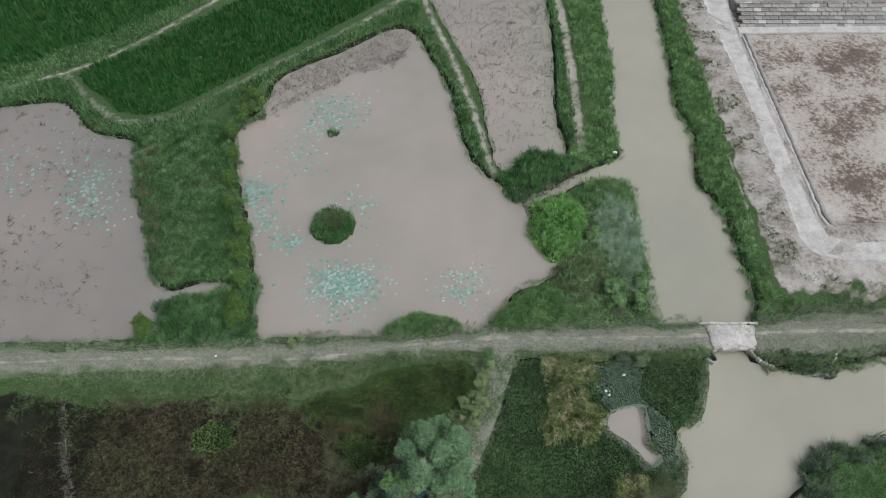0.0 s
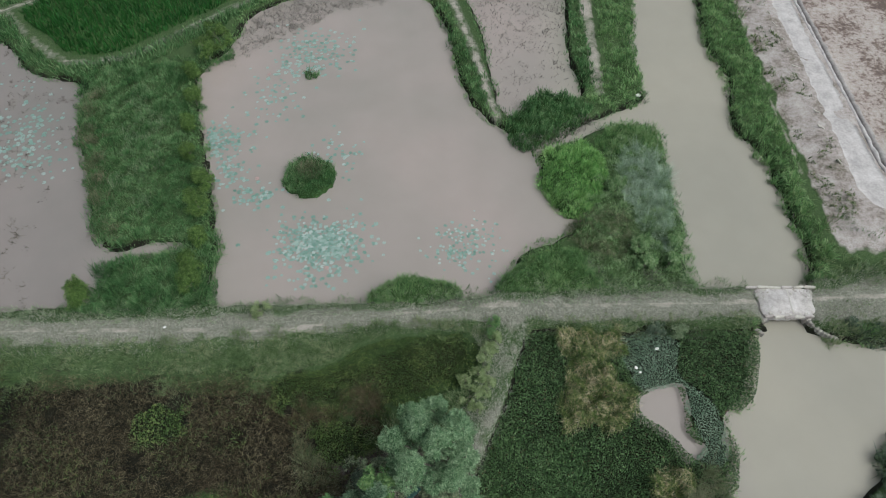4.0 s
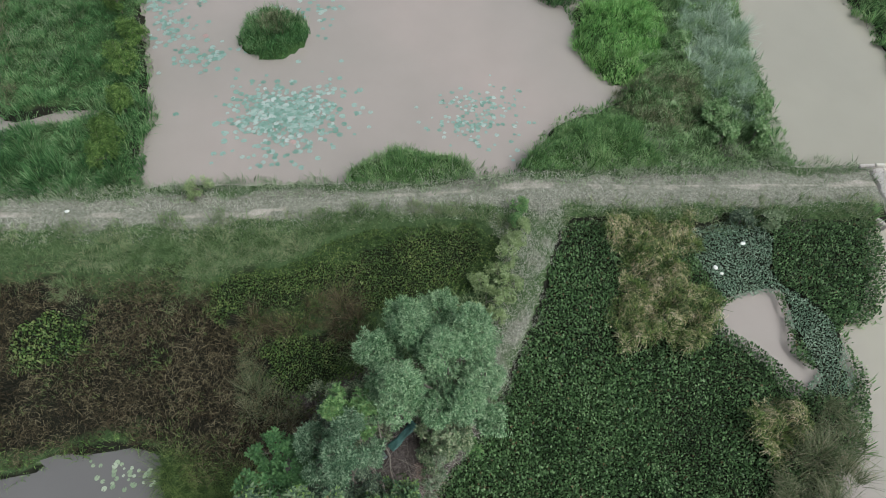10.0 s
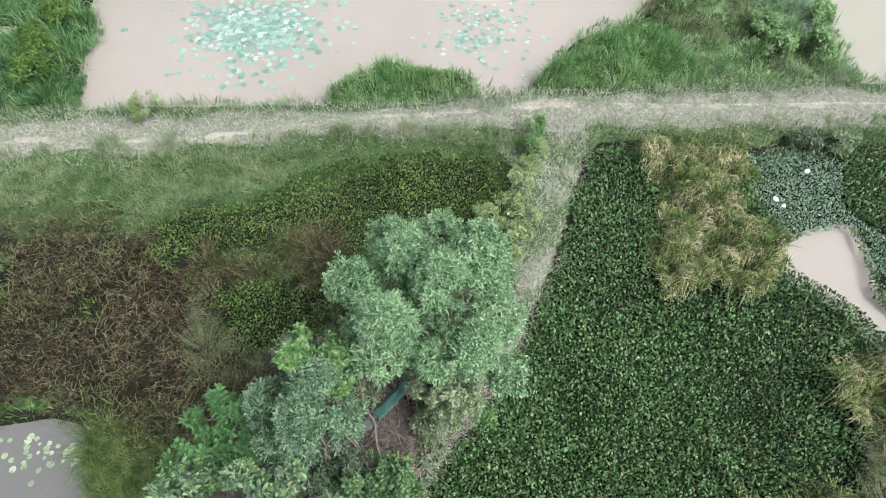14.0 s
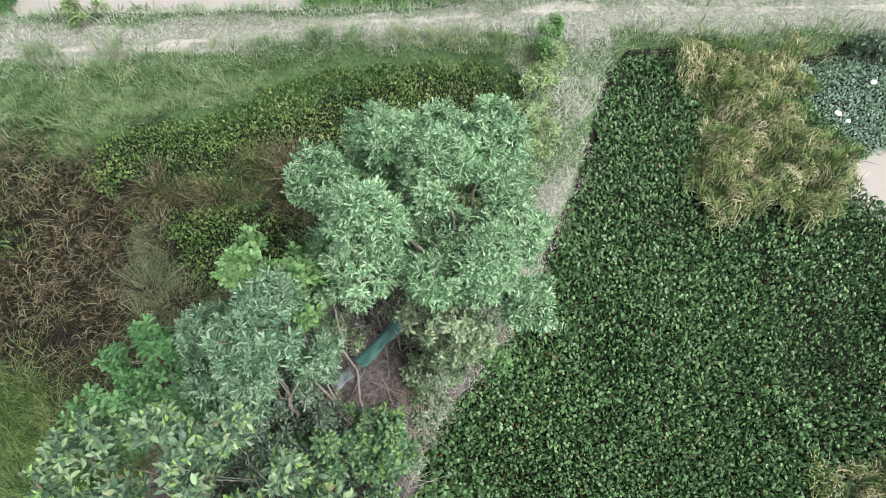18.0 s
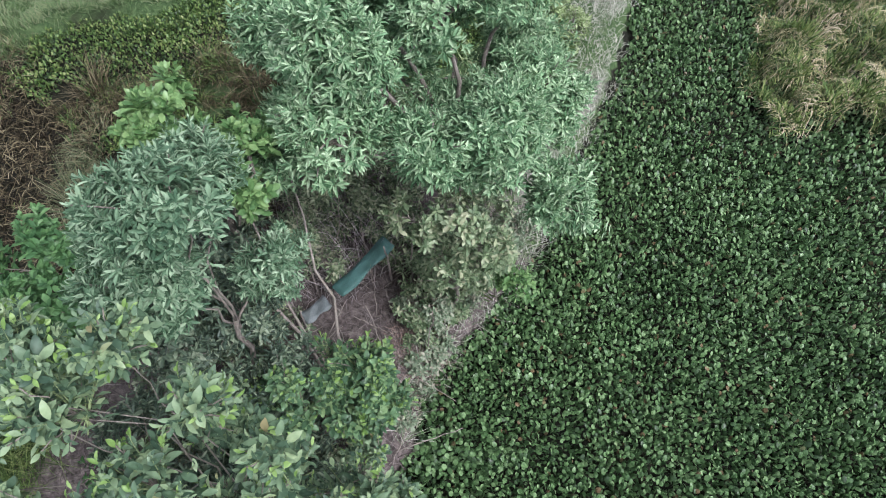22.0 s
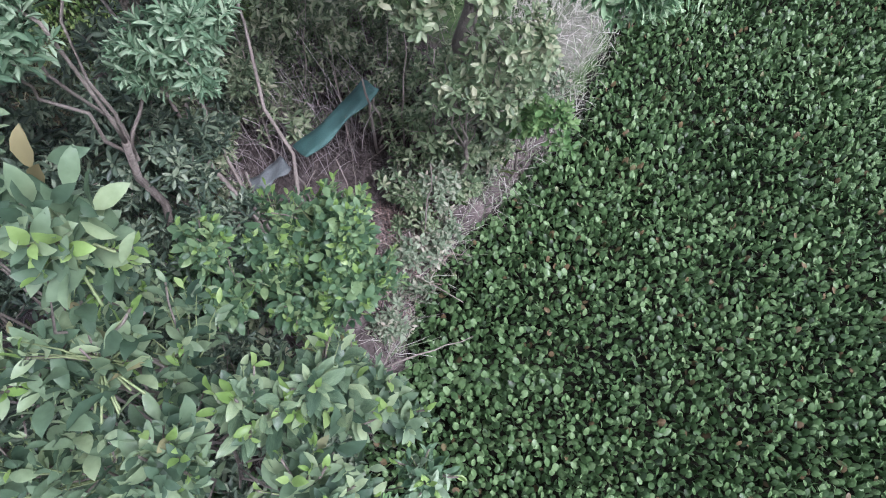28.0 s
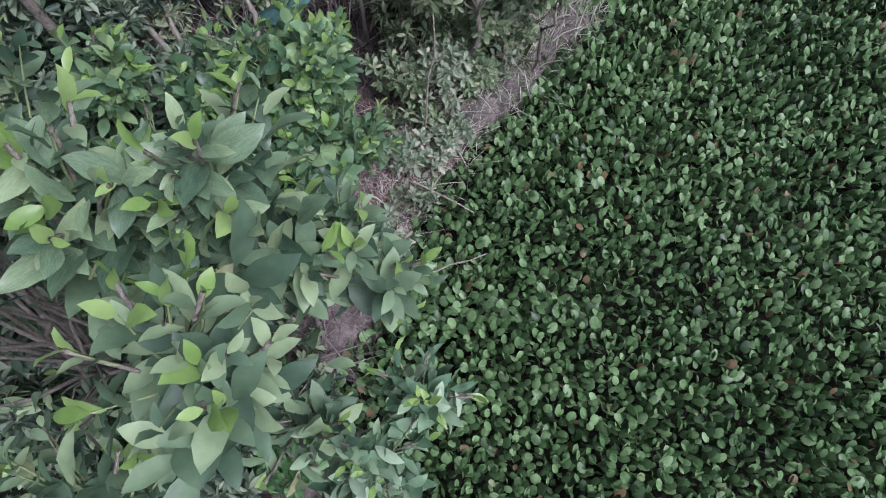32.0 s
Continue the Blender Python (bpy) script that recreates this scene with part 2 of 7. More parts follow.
M_RUST = foliage("rusty_dry_grass", [(0.17, 0.11, 0.095), (0.28, 0.2, 0.175), (0.4, 0.32, 0.29)], patch=0.5, through_light=0.05)
M_BARK = solid("bark", [(0.1, 0.085, 0.07), (0.2, 0.175, 0.15), (0.3, 0.27, 0.23)], 0.85, 4, 60, 0.7)
M_SHOOT = solid("green_shoot", [(0.16, 0.22, 0.09), (0.26, 0.31, 0.15)], 0.6, 5, 60, 0.2)
M_TWIG = solid("bare_stick", [(0.17, 0.145, 0.125), (0.31, 0.27, 0.235)], 0.8, 3, 50, 0.4)
M_CONC = solid("weathered_concrete", [(0.24, 0.21, 0.195), (0.4, 0.36, 0.34), (0.56, 0.52, 0.5)], 0.85, 2.4, 22, 0.5)
M_DECK = solid("bleached_concrete", [(0.33, 0.295, 0.28), (0.48, 0.445, 0.43), (0.62, 0.59, 0.575)], 0.85, 2.2, 18, 0.5)
M_ROAD = solid("pale_concrete_road", [(0.33, 0.305, 0.3), (0.46, 0.43, 0.42), (0.56, 0.53, 0.52)], 0.9, 1.3, 7, 0.6)
M_STONE = solid("grey_stone_block", [(0.2, 0.185, 0.18), (0.31, 0.285, 0.275), (0.43, 0.4, 0.385)], 0.9, 1.2, 8, 0.6)
M_STONE_D = solid("stained_stone_block", [(0.14, 0.125, 0.12), (0.22, 0.2, 0.19), (0.32, 0.295, 0.28)], 0.9, 1.4, 8, 0.6)
M_RUBBLE = solid("bleached_rubble", [(0.3, 0.27, 0.23), (0.5, 0.47, 0.42), (0.62, 0.6, 0.55)], 0.9, 2.5, 20, 0.6)
M_NET = solid("green_net_sheet", [(0.035, 0.09, 0.08), (0.05, 0.125, 0.11), (0.075, 0.16, 0.145)], 0.6, 5, 120, 0.5)
M_GREY = solid("grey_sheet", [(0.11, 0.13, 0.13), (0.18, 0.2, 0.2)], 0.6, 4, 60, 0.3)
M_WHITE = solid("white_plastic", [(0.65, 0.65, 0.62), (0.82, 0.82, 0.8)], 0.4, 8, 30, 0.2)


def water_material():
    m, n, l, b = shader("muddy_water", 0.12)
    big = noise_node(n, l, 0.07, 4)
    fine = noise_node(n, l, 0.6, 3)
    col = ramp(n, l, big, [(0.35, (0.28, 0.252, 0.227)), (0.5, (0.318, 0.277, 0.253)), (0.65, (0.355, 0.298, 0.274))])
    silt = n.new("ShaderNodeVertexColor")
    silt.layer_name = "silt"
    split = n.new("ShaderNodeSeparateColor")
    l.new(silt.outputs["Color"], split.inputs[0])
    col = mix(n, l, split.outputs[0], col, ramp(n, l, big, [(0.35, (0.302, 0.283, 0.238)), (0.65, (0.352, 0.324, 0.268))]))
    # Green channel of the layer mixes in a plain darker water tone.
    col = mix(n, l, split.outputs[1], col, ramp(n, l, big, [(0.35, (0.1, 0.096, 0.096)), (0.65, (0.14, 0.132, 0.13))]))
    col = mix(n, l, 0.25, col, ramp(n, l, fine, [(0.3, (0.45, 0.45, 0.45)), (0.7, (0.56, 0.56, 0.56))]), "SOFT_LIGHT")
    l.new(col, b.inputs["Base Color"])
    bump(n, l, b, noise_node(n, l, 2.2, 3, distort=0.6), 0.05, 0.02)
    return m


def ground_material():
    """Soil kinds by the two masks: sand of the trails, dry turf, mud with shade painted in below dense plants; dry bed,
    pale clay, green underlay.
    """
    m, n, l, b = shader("soil", 0.95)
    a = n.new("ShaderNodeVertexColor")
    a.layer_name = "soil_a"
    c = n.new("ShaderNodeVertexColor")
    c.layer_name = "soil_b"
    sa, sc = n.new("ShaderNodeSeparateColor"), n.new("ShaderNodeSeparateColor")
    l.new(a.outputs["Color"], sa.inputs[0])
    l.new(c.outputs["Color"], sc.inputs[0])
    mid = noise_node(n, l, 1.3, 6, 0.65)
    fine = noise_node(n, l, 9, 5, 0.65)
    big = math_node(n, l, "ADD", math_node(n, l, "MULTIPLY", noise_node(n, l, 0.2, 5, 0.6), 0.55), math_node(n, l, "MULTIPLY", noise_node(n, l, 3.2, 7, 0.78), 0.45))
    clay = math_node(n, l, "ADD", math_node(n, l, "MULTIPLY", noise_node(n, l, 0.55, 5, 0.6), 0.55), math_node(n, l, "MULTIPLY", noise_node(n, l, 4.0, 6, 0.75), 0.45))
    col = ramp(n, l, fine, [(0.35, (0.035, 0.065, 0.025)), (0.65, (0.08, 0.12, 0.05))])
    layers = (
        # Near-black mud, with shade between plants put into it under mat and reeds.
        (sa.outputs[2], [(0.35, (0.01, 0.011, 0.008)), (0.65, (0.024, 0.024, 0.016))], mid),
        (sc.outputs[2], [(0.3, (0.03, 0.065, 0.02)), (0.7, (0.06, 0.11, 0.035))], fine),
        (sa.outputs[1], [(0.32, (0.12, 0.128, 0.092)), (0.5, (0.19, 0.192, 0.155)), (0.68, (0.285, 0.272, 0.235))], fine),
        (a.outputs["Alpha"], [(0.32, (0.055, 0.046, 0.043)), (0.5, (0.115, 0.096, 0.09)), (0.68, (0.21, 0.175, 0.162))], fine),
        (sc.outputs[1], [(0.36, (0.11, 0.112, 0.078)), (0.43, (0.22, 0.19, 0.165)), (0.5, (0.35, 0.31, 0.29)), (0.58, (0.43, 0.39, 0.37)), (0.7, (0.5, 0.465, 0.45))], clay),
        (sc.outputs[0], [(0.42, (0.13, 0.1, 0.088)), (0.475, (0.22, 0.175, 0.155)), (0.5, (0.35, 0.3, 0.272)), (0.56, (0.42, 0.372, 0.345)), (0.66, (0.48, 0.445, 0.425))], big),
        (sa.outputs[0], [(0.3, (0.27, 0.245, 0.21)), (0.7, (0.42, 0.385, 0.34))], fine),
    )
    for mask, stops, src in layers:
        fac = math_node(n, l, "ADD", mask, math_node(n, l, "MULTIPLY", math_node(n, l, "SUBTRACT", mid, 0.5), 0.7))
        fac = ramp(n, l, fac, [(0.38, (0, 0, 0)), (0.62, (1, 1, 1))])
        col = mix(n, l, fac, col, ramp(n, l, src, stops))
    col = mix(n, l, 0.7, col, ramp(n, l, noise_node(n, l, 28, 4, 0.7), [(0.3, (0.25, 0.25, 0.25)), (0.7, (0.75, 0.75, 0.75))]), "SOFT_LIGHT")
    l.new(col, b.inputs["Base Color"])
    b.inputs["Specular IOR Level"].default_value = 0.12
    bump(n, l, b, fine, 0.7, 0.06)
    return m


# ---- mesh helpers ----
def mesh_of(name, verts, faces, material, smooth=False):
    """A mesh from arrays: verts (n, 3), faces one array or several, each (m, corners)."""
    me = bpy.data.meshes.new(name)
    verts = np.asarray(verts, np.float32)
    groups = faces if isinstance(faces, (list, tuple)) else [faces]
    groups = [np.asarray(g, np.int32) for g in groups if len(g)]
    sizes = np.concatenate([np.full(len(g), g.shape[1], np.int32) for g in groups])
    loops = np.concatenate([g.ravel() for g in groups])
    me.vertices.add(len(verts))
    me.vertices.foreach_set("co", verts.ravel())
    me.loops.add(len(loops))
    me.loops.foreach_set("vertex_index", loops)
    me.polygons.add(len(sizes))
    me.polygons.foreach_set("loop_start", np.r_[0, np.cumsum(sizes)[:-1]].astype(np.int32))
    me.polygons.foreach_set("loop_total", sizes)
    if smooth:
        me.polygons.foreach_set("use_smooth", np.ones(len(sizes), bool))
    me.materials.append(material)
    me.update(calc_edges=True)
    return me


def child(ob, parent, label=""):
    ob.parent = parent
    return tagged(ob, label)


def part(name, bm, material, parent, label="", smooth=False):
    me = bpy.data.meshes.new(name)
    bm.to_mesh(me)
    bm.free()
    me.materials.append(material)
    if smooth:
        me.polygons.foreach_set("use_smooth", np.ones(len(me.polygons), bool))
    ob = new(name, me)
    if parent:
        child(ob, parent, label)
    return ob


def stuff(name, verts, faces, material, label, category, kind="stuff", smooth=False):
    ob = new(name, mesh_of(name, verts, faces, material, smooth))
    return tagged(ob, label, category, "", kind)


def smooth_loop(pts, n=6, closed=True):
    """A rounded outline through the corners of a plan."""
    p = np.asarray(pts, float)
    out = []
    m = len(p)
    for i in range(m if closed else m - 1):
        if closed:
            a, b, c, d = p[i - 1], p[i], p[(i + 1) % m], p[(i + 2) % m]
        else:
            a, b, c, d = p[max(i - 1, 0)], p[i], p[i + 1], p[min(i + 2, m - 1)]
        for k in range(n):
            t = k / n
            out.append(0.5 * (2 * b + (c - a) * t + (2 * a - 5 * b + 4 * c - d) * t * t + (3 * b - a - 3 * c + d) * t ** 3))
    if not closed:
        out.append(p[-1])
    return np.array(out)


def wobble(x, y, s=1.0, seed=0.0):
    """Smooth pseudo-random waves in the plan, about -1 to 1."""
    return (np.sin(x * 1.7 * s + 3.1 * np.sin(y * 0.9 * s + seed) + seed) + np.sin(y * 2.3 * s + 2.2 * np.sin(x * 1.1 * s - seed) + 1.3)
            + 0.6 * np.sin(x * 4.9 * s + 1.7 * np.sin(y * 5.3 * s) + seed)) / 2.6


def inside(poly, x, y):
    r = np.zeros(x.shape, bool)
    q = np.roll(poly, -1, 0)
    for (x0, y0), (x1, y1) in zip(poly, q):
        cut = (y0 > y) != (y1 > y)
        r ^= cut & (x < (x1 - x0) * (y - y0) / (y1 - y0 + 1e-12) + x0)
    return r


def line_dist(pts, x, y, closed=False):
    d = np.full(x.shape, 1e9)
    p = np.asarray(pts, float)
    pairs = zip(p, np.roll(p, -1, 0)) if closed else zip(p[:-1], p[1:])
    for (x0, y0), (x1, y1) in pairs:
        dx, dy = x1 - x0, y1 - y0
        t = np.clip(((x - x0) * dx + (y - y0) * dy) / (dx * dx + dy * dy + 1e-9), 0, 1)
        d = np.minimum(d, np.hypot(x - x0 - t * dx, y - y0 - t * dy))
    return d


def signed(poly, x, y):
    d = line_dist(poly, x, y, True)
    return np.where(inside(poly, x, y), d, -d)


def step(a, b, v):
    t = np.clip((v - a) / (b - a), 0, 1)
    return t * t * (3 - 2 * t)


# ---- plan (metres) ----
WATER = -0.3
MAIN = smooth_loop([(-16.9, 33.6), (-15.2, 37.1), (-14.3, 40.8), (-9.6, 44.4), (-5.1, 47.8), (-2.7, 47.2), (-1.0, 42.7), (0.7, 38.8), (1.4, 33.3), (2.7, 29.9), (4.4, 28.0), (6.2, 26.2), (6.4, 23.1), (7.3, 21.7), (8.6, 20.9), (7.8, 19.7), (4.7, 18.2), (3.3, 15.8), (0.6, 15.1), (-3.4, 15.0), (-8.2, 15.0), (-12.0, 15.0), (-12.6, 17.1), (-12.7, 18.9), (-13.2, 20.6), (-14.2, 24.1), (-15.5, 28.0)])
LEFT = smooth_loop([(-60, 37), (-43.2, 36.1), (-35.1, 37.5), (-32.1, 37.2), (-29.1, 34.0), (-24.7, 32.5), (-23.7, 28.0), (-21.8, 24.1), (-20.4, 20.2), (-19.3, 18.8), (-18.4, 18.5), (-16.6, 18.95), (-14.8, 19.0), (-14.7, 18.5), (-16.9, 18.05), (-18.4, 17.6), (-18.5, 16.1), (-19.8, 14.8), (-28.6, 14.5), (-33.9, 14.3), (-60, 14.2)], 4)
STUBBLE = smooth_loop([(-3.5, 75), (-2.8, 59.1), (0.2, 48.2), (3.0, 40.0), (3.7, 33.6), (4.4, 29.8), (5.3, 29.8), (6.8, 31.5), (9.7, 31.5), (9.3, 36.3), (9.9, 43.9), (10.1, 52.9), (9.7, 59.1), (9.5, 75)], 4)
CANAL = smooth_loop([(15.9, 80), (15.7, 59.0), (15.5, 52.8), (15.1, 47.3), (15.1, 41.5), (14.1, 37.0), (14.1, 32.1), (13.7, 30.9), (11.5, 29.7), (8.9, 28.3), (5.6, 27.0), (5.9, 25.9), (9.3, 27.5), (11.1, 28.6), (14.3, 28.0), (14.2, 24.1), (14.3, 20.1), (13.9, 16.2), (17.2, 15.8), (19.8, 15.8), (20.9, 18.3), (20.7, 22.1), (20.6, 25.7), (19.4, 28.6), (20.3, 33.6), (19.6, 37.3), (20.3, 43.9), (20.7, 52.8), (21.3, 59.0), (21.6, 80)], 4)
CULVERT = np.array([(17.2, 16.3), (19.2, 16.3), (19.2, 12.6), (17.2, 12.6)])
SOUTH_EAST = smooth_loop([(16.7, 13.2), (19.1, 13.1), (21.7, 12.5), (24.2, 12.7), (28.0, 13.6), (32.8, 13.8), (50, 14.5), (50, 10), (30.8, 8.2), (23.4, 7.8), (20.6, 6.9), (20.3, 5.9), (18.5, 4.4), (16.8, 2.0), (15.5, -6), (10.5, -6), (11.6, 2.9), (13.0, 4.5), (13.8, 6.6), (14.0, 8.6), (15.2, 9.4), (16.2, 11.7)], 4)
MAT = smooth_loop([(4.9, 13.1), (4.1, 11.4), (3.3, 9.1), (2.6, 7.6), (1.7, 5.6), (0.8, 4.4), (0.05, 3.55), (-0.35, 2.8), (-0.45, 2.2), (-0.75, 1.65), (-0.9, 1.1), (-0.5, 0.4), (-0.8, -1.5), (-1.5, -6), (11.2, -6), (12.0, 2.9), (13.0, 4.5), (14.1, 6.6), (13.6, 8.6), (15.3, 9.2), (16.6, 11.6), (16.6, 13.0), (13.3, 13.2), (11.2, 13.4), (9.8, 12.9), (6.8, 13.0)], 4)
POOL = smooth_loop([(9.9, 9.5), (10.9, 9.95), (11.8, 10.05), (11.9, 8.9), (11.75, 7.9), (12.3, 7.0), (11.7, 6.75), (11.1, 7.6), (10.7, 8.0), (9.85, 8.7)])
SOUTH_WEST = smooth_loop([(-30, 3.0), (-14.2, 3.4), (-12.0, 4.1), (-10.4, 4.45), (-8.9, 4.3), (-8.5, 3.4), (-8.0, 2.6), (-7.6, 1.0), (-8, -8), (-30, -8)], 4)
DARK_MAT = smooth_loop([(-8.2, 9.2), (-8.2, 10.4), (-7.0, 10.9), (-5.2, 11.3), (-4.2, 12.2), (-2.4, 12.75), (0.1, 13.0), (1.5, 12.9), (2.1, 12.2), (2.05, 11.3), (1.6, 10.4), (0.8, 9.9), (-0.5, 9.2), (-1.7, 9.1), (-3.0, 9.2), (-4.4, 9.7), (-4.7, 8.8), (-5.8, 8.6), (-7.1, 8.8)], 4)
SWAMP = smooth_loop([(-45, 11.0), (-20, 10.8), (-12, 10.6), (-7.5, 10.2), (-5, 9.2), (-2.8, 8.4), (-2.4, 6.5), (-3.6, 4.5), (-5.5, 3.6), (-7.4, 2.2), (-8.3, 4.2), (-10.4, 4.8), (-14, 3.8), (-30, 3.4), (-45, 3.4)], 4)
FIELD_A = smooth_loop([(-32.1, 40.9), (-27.8, 44.7), (-19.9, 52.4), (-11.2, 60.7), (-6, 66), (-1.5, 58.4), (-8.0, 50.0), (-14.7, 43.7), (-18.9, 39.7), (-23.3, 36.0), (-26.6, 35.7), (-28.6, 37.5)], 3)
FIELD_B = smooth_loop([(-60, 38), (-43.6, 39.9), (-39.2, 41.4), (-35.2, 44.0), (-29.7, 48.0), (-24.9, 52.9), (-20.8, 58.0), (-15, 66), (-60, 66)], 3)
PIT = smooth_loop([(28.2, 57), (27.9, 46.8), (28.0, 40), (28.1, 33), (27.8, 25.2), (28.6, 24.4), (34, 24.3), (62, 24.3), (62, 47.2), (62, 57)], 3)
EMB_X = [-60, -31.6, -19.1, -11.9, -6.6, -3.0, 3.2, 7.9, 16.7, 20.3, 23.7, 28.8, 60]
EMB_N = [13.9, 14.0, 14.0, 14.3, 14.6, 14.7, 15.3, 15.5, 15.7, 15.8, 16.6, 17.0, 17.0]
EMB_S = [11.2, 11.4, 11.8, 12.1, 12.4, 12.9, 13.2, 13.2, 13.5, 13.0, 12.8, 13.5, 13.9]
TRAILS = [
    (0.17, smooth_loop([(-60, 12.6), (-31.1, 12.7), (-20.6, 13.0), (-13.5, 13.05), (-8.5, 13.0), (-2.9, 13.9), (3.5, 14.45), (7.8, 14.5), (15.0, 14.6), (18.2, 14.7), (22.3, 15.0), (28.4, 15.1), (60, 15.2)], 4, False)),
    (0.27, smooth_loop([(-60, 34), (-41.0, 38.3), (-33.6, 41.1), (-30.0, 43.8), (-26.0, 48.0), (-22.6, 52.2), (-18.0, 58.4), (-10, 70)], 4, False)),
    (0.19, smooth_loop([(-33.6, 41.1), (-30.8, 38.3), (-27.3, 35.2), (-24.5, 34.9), (-21.9, 35.9), (-18.7, 38.8), (-15.3, 41.9), (-11.7, 45.0), (-7.8, 48.6), (-2.6, 54.3), (0, 60)], 4, False)),
    (0.4, smooth_loop([(-5, 66), (-2.9, 56.2), (-1.4, 50.2), (0.7, 43.3), (2.6, 35.7), (3.4, 31.1), (3.9, 28.9)], 4, False)),
    (0.7, smooth_loop([(11.2, 66), (11.1, 56.1), (11.3, 46.6), (11.2, 38.6), (11.0, 33.0), (11.0, 31.5)], 4, False)),
    (0.3, smooth_loop([(2.3, 14.5), (3.2, 14.6), (4.3, 14.55)], 4, False)),
    (0.22, smooth_loop([(-9.4, 13.0), (-8.2, 13.1), (-6.6, 13.05)], 4, False)),
    (0.3, smooth_loop([(15.0, 14.55), (16.0, 14.7), (16.8, 14.75)], 4, False)),
    (0.24, smooth_loop([(19.9, 14.9), (22.3, 15.0), (26.0, 15.05), (30, 15.1)], 4, False)),
    (0.22, smooth_loop([(22.6, 66), (22.6, 52.0), (22.6, 41.6), (22.5, 29.9), (22.2, 23.7)], 4, False)),
]
SPUR = smooth_loop([(3.4, 14.2), (3.75, 12.8), (3.3, 10.6), (2.6, 8.6), (1.6, 6.6), (0.6, 5.0), (-0.3, 3.9), (-0.75, 2.9)], 4, False)


ISLE = np.array([(-8.0 + 1.65 * math.cos(a), 24.0 + 1.6 * math.sin(a)) for a in np.linspace(0, 2 * np.pi, 16, endpoint=False)])
CLUMP_A = smooth_loop([(-3.7, 14.8), (-3.3, 15.7), (-1.5, 16.4), (0.6, 16.0), (1.2, 15.2), (-1, 14.9)], 4)
CLUMP_B = smooth_loop([(3.4, 15.5), (4.5, 17.2), (6.5, 18.2), (8.1, 17.9), (8.3, 16.9), (8.4, 15.8)], 4)
SPIT_TIP = smooth_loop([(10.2, 26.3), (11.0, 27.3), (12.3, 27.9), (13.7, 27.3), (13.7, 25.6), (11.8, 25.6)], 4)
BRIGHT_DOME = smooth_loop([(6.35, 23.6), (7.0, 25.5), (8.8, 26.4), (10.1, 25.2), (9.7, 22.9), (8.6, 21.2), (7.5, 21.0), (6.9, 22.2)], 4)
HUMMOCK = smooth_loop([(7.7, 19.6), (8.8, 20.7), (10.2, 20.9), (10.8, 19.6), (9.9, 17.9), (8.4, 18.3)], 4)
INB = smooth_loop([(4.8, 28.5), (6.3, 30.2), (7.8, 31.2), (9.8, 30.1), (9.4, 28.9), (8.7, 28.2), (6.4, 26.9), (5.2, 26.6)], 4)
MOUNDS = ((ISLE, 0.75, 0.9), (CLUMP_A, 1.2, 0.8), (CLUMP_B, 1.3, 1.0), (SPIT_TIP, 0.8, 0.8), (BRIGHT_DOME, 1.25, 1.5), (HUMMOCK, 0.95, 0.8), (INB, 0.7, 0.8))


def water_sd(x, y):
    d = np.full(x.shape, -1e9)
    for p in (MAIN, LEFT, STUBBLE, CANAL, CULVERT, SOUTH_EAST, POOL, SOUTH_WEST):
        d = np.maximum(d, signed(p, x, y))
    return d


def height(x, y, sd=None):
    sd = water_sd(x, y) if sd is None else sd
    sd = sd + 0.14 * wobble(x, y, 1.0, 0.4)
    h = 0.12 + 0.05 * wobble(x, y, 0.4, 2.0)
    north, south = np.interp(x, EMB_X, EMB_N), np.interp(x, EMB_X, EMB_S)
    crown = np.minimum(step(-0.7, 0.5, north - y), step(-0.7, 0.5, y - south))
    h = h + 0.28 * crown
    mat = step(-0.25, 0.2, signed(MAT, x, y) + 0.08 * wobble(x, y, 2.2, 1.1))
    h = h * (1 - mat) + (-0.27 + 0.02 * wobble(x, y, 1.5)) * mat
    h = np.where(inside(SWAMP, x, y) | inside(DARK_MAT, x, y), -0.22 + 0.04 * wobble(x, y, 1.5), h)
    pit = signed(PIT, x, y)
    east = step(22.6, 24.6, x) * step(17.4, 19.4, y)
    h = h + 0.3 * east
    h = np.where(pit > -1.2, h * (1 - step(-0.9, 0.25, pit)) - 0.2 * step(-0.9, 0.25, pit), h)
    h = h * (1 - step(-0.35, 0.25, sd)) - 0.75 * step(-0.35, 0.25, sd)
    for poly, high, wide in MOUNDS:
        m = np.clip(signed(poly, x, y) / wide, 0, 1)
        h = np.where(m > 0, np.maximum(h, -0.35 + high * np.sqrt(m * (2 - m)) * (0.85 + 0.15 * wobble(x, y, 1.6, 3.0))), h)
    return h


# ---- ground, one sheet to the horizon ----
def axis(lo, hi, fine_lo, fine_hi, far):
    a = np.concatenate([[-far, -far * 0.4, lo * 2 - 40], np.arange(lo, fine_lo, 0.45), np.arange(fine_lo, fine_hi, 0.18), np.arange(fine_hi, hi, 0.4), [hi * 2 + 40, far * 0.5, far]])
    return np.unique(np.round(a, 3))


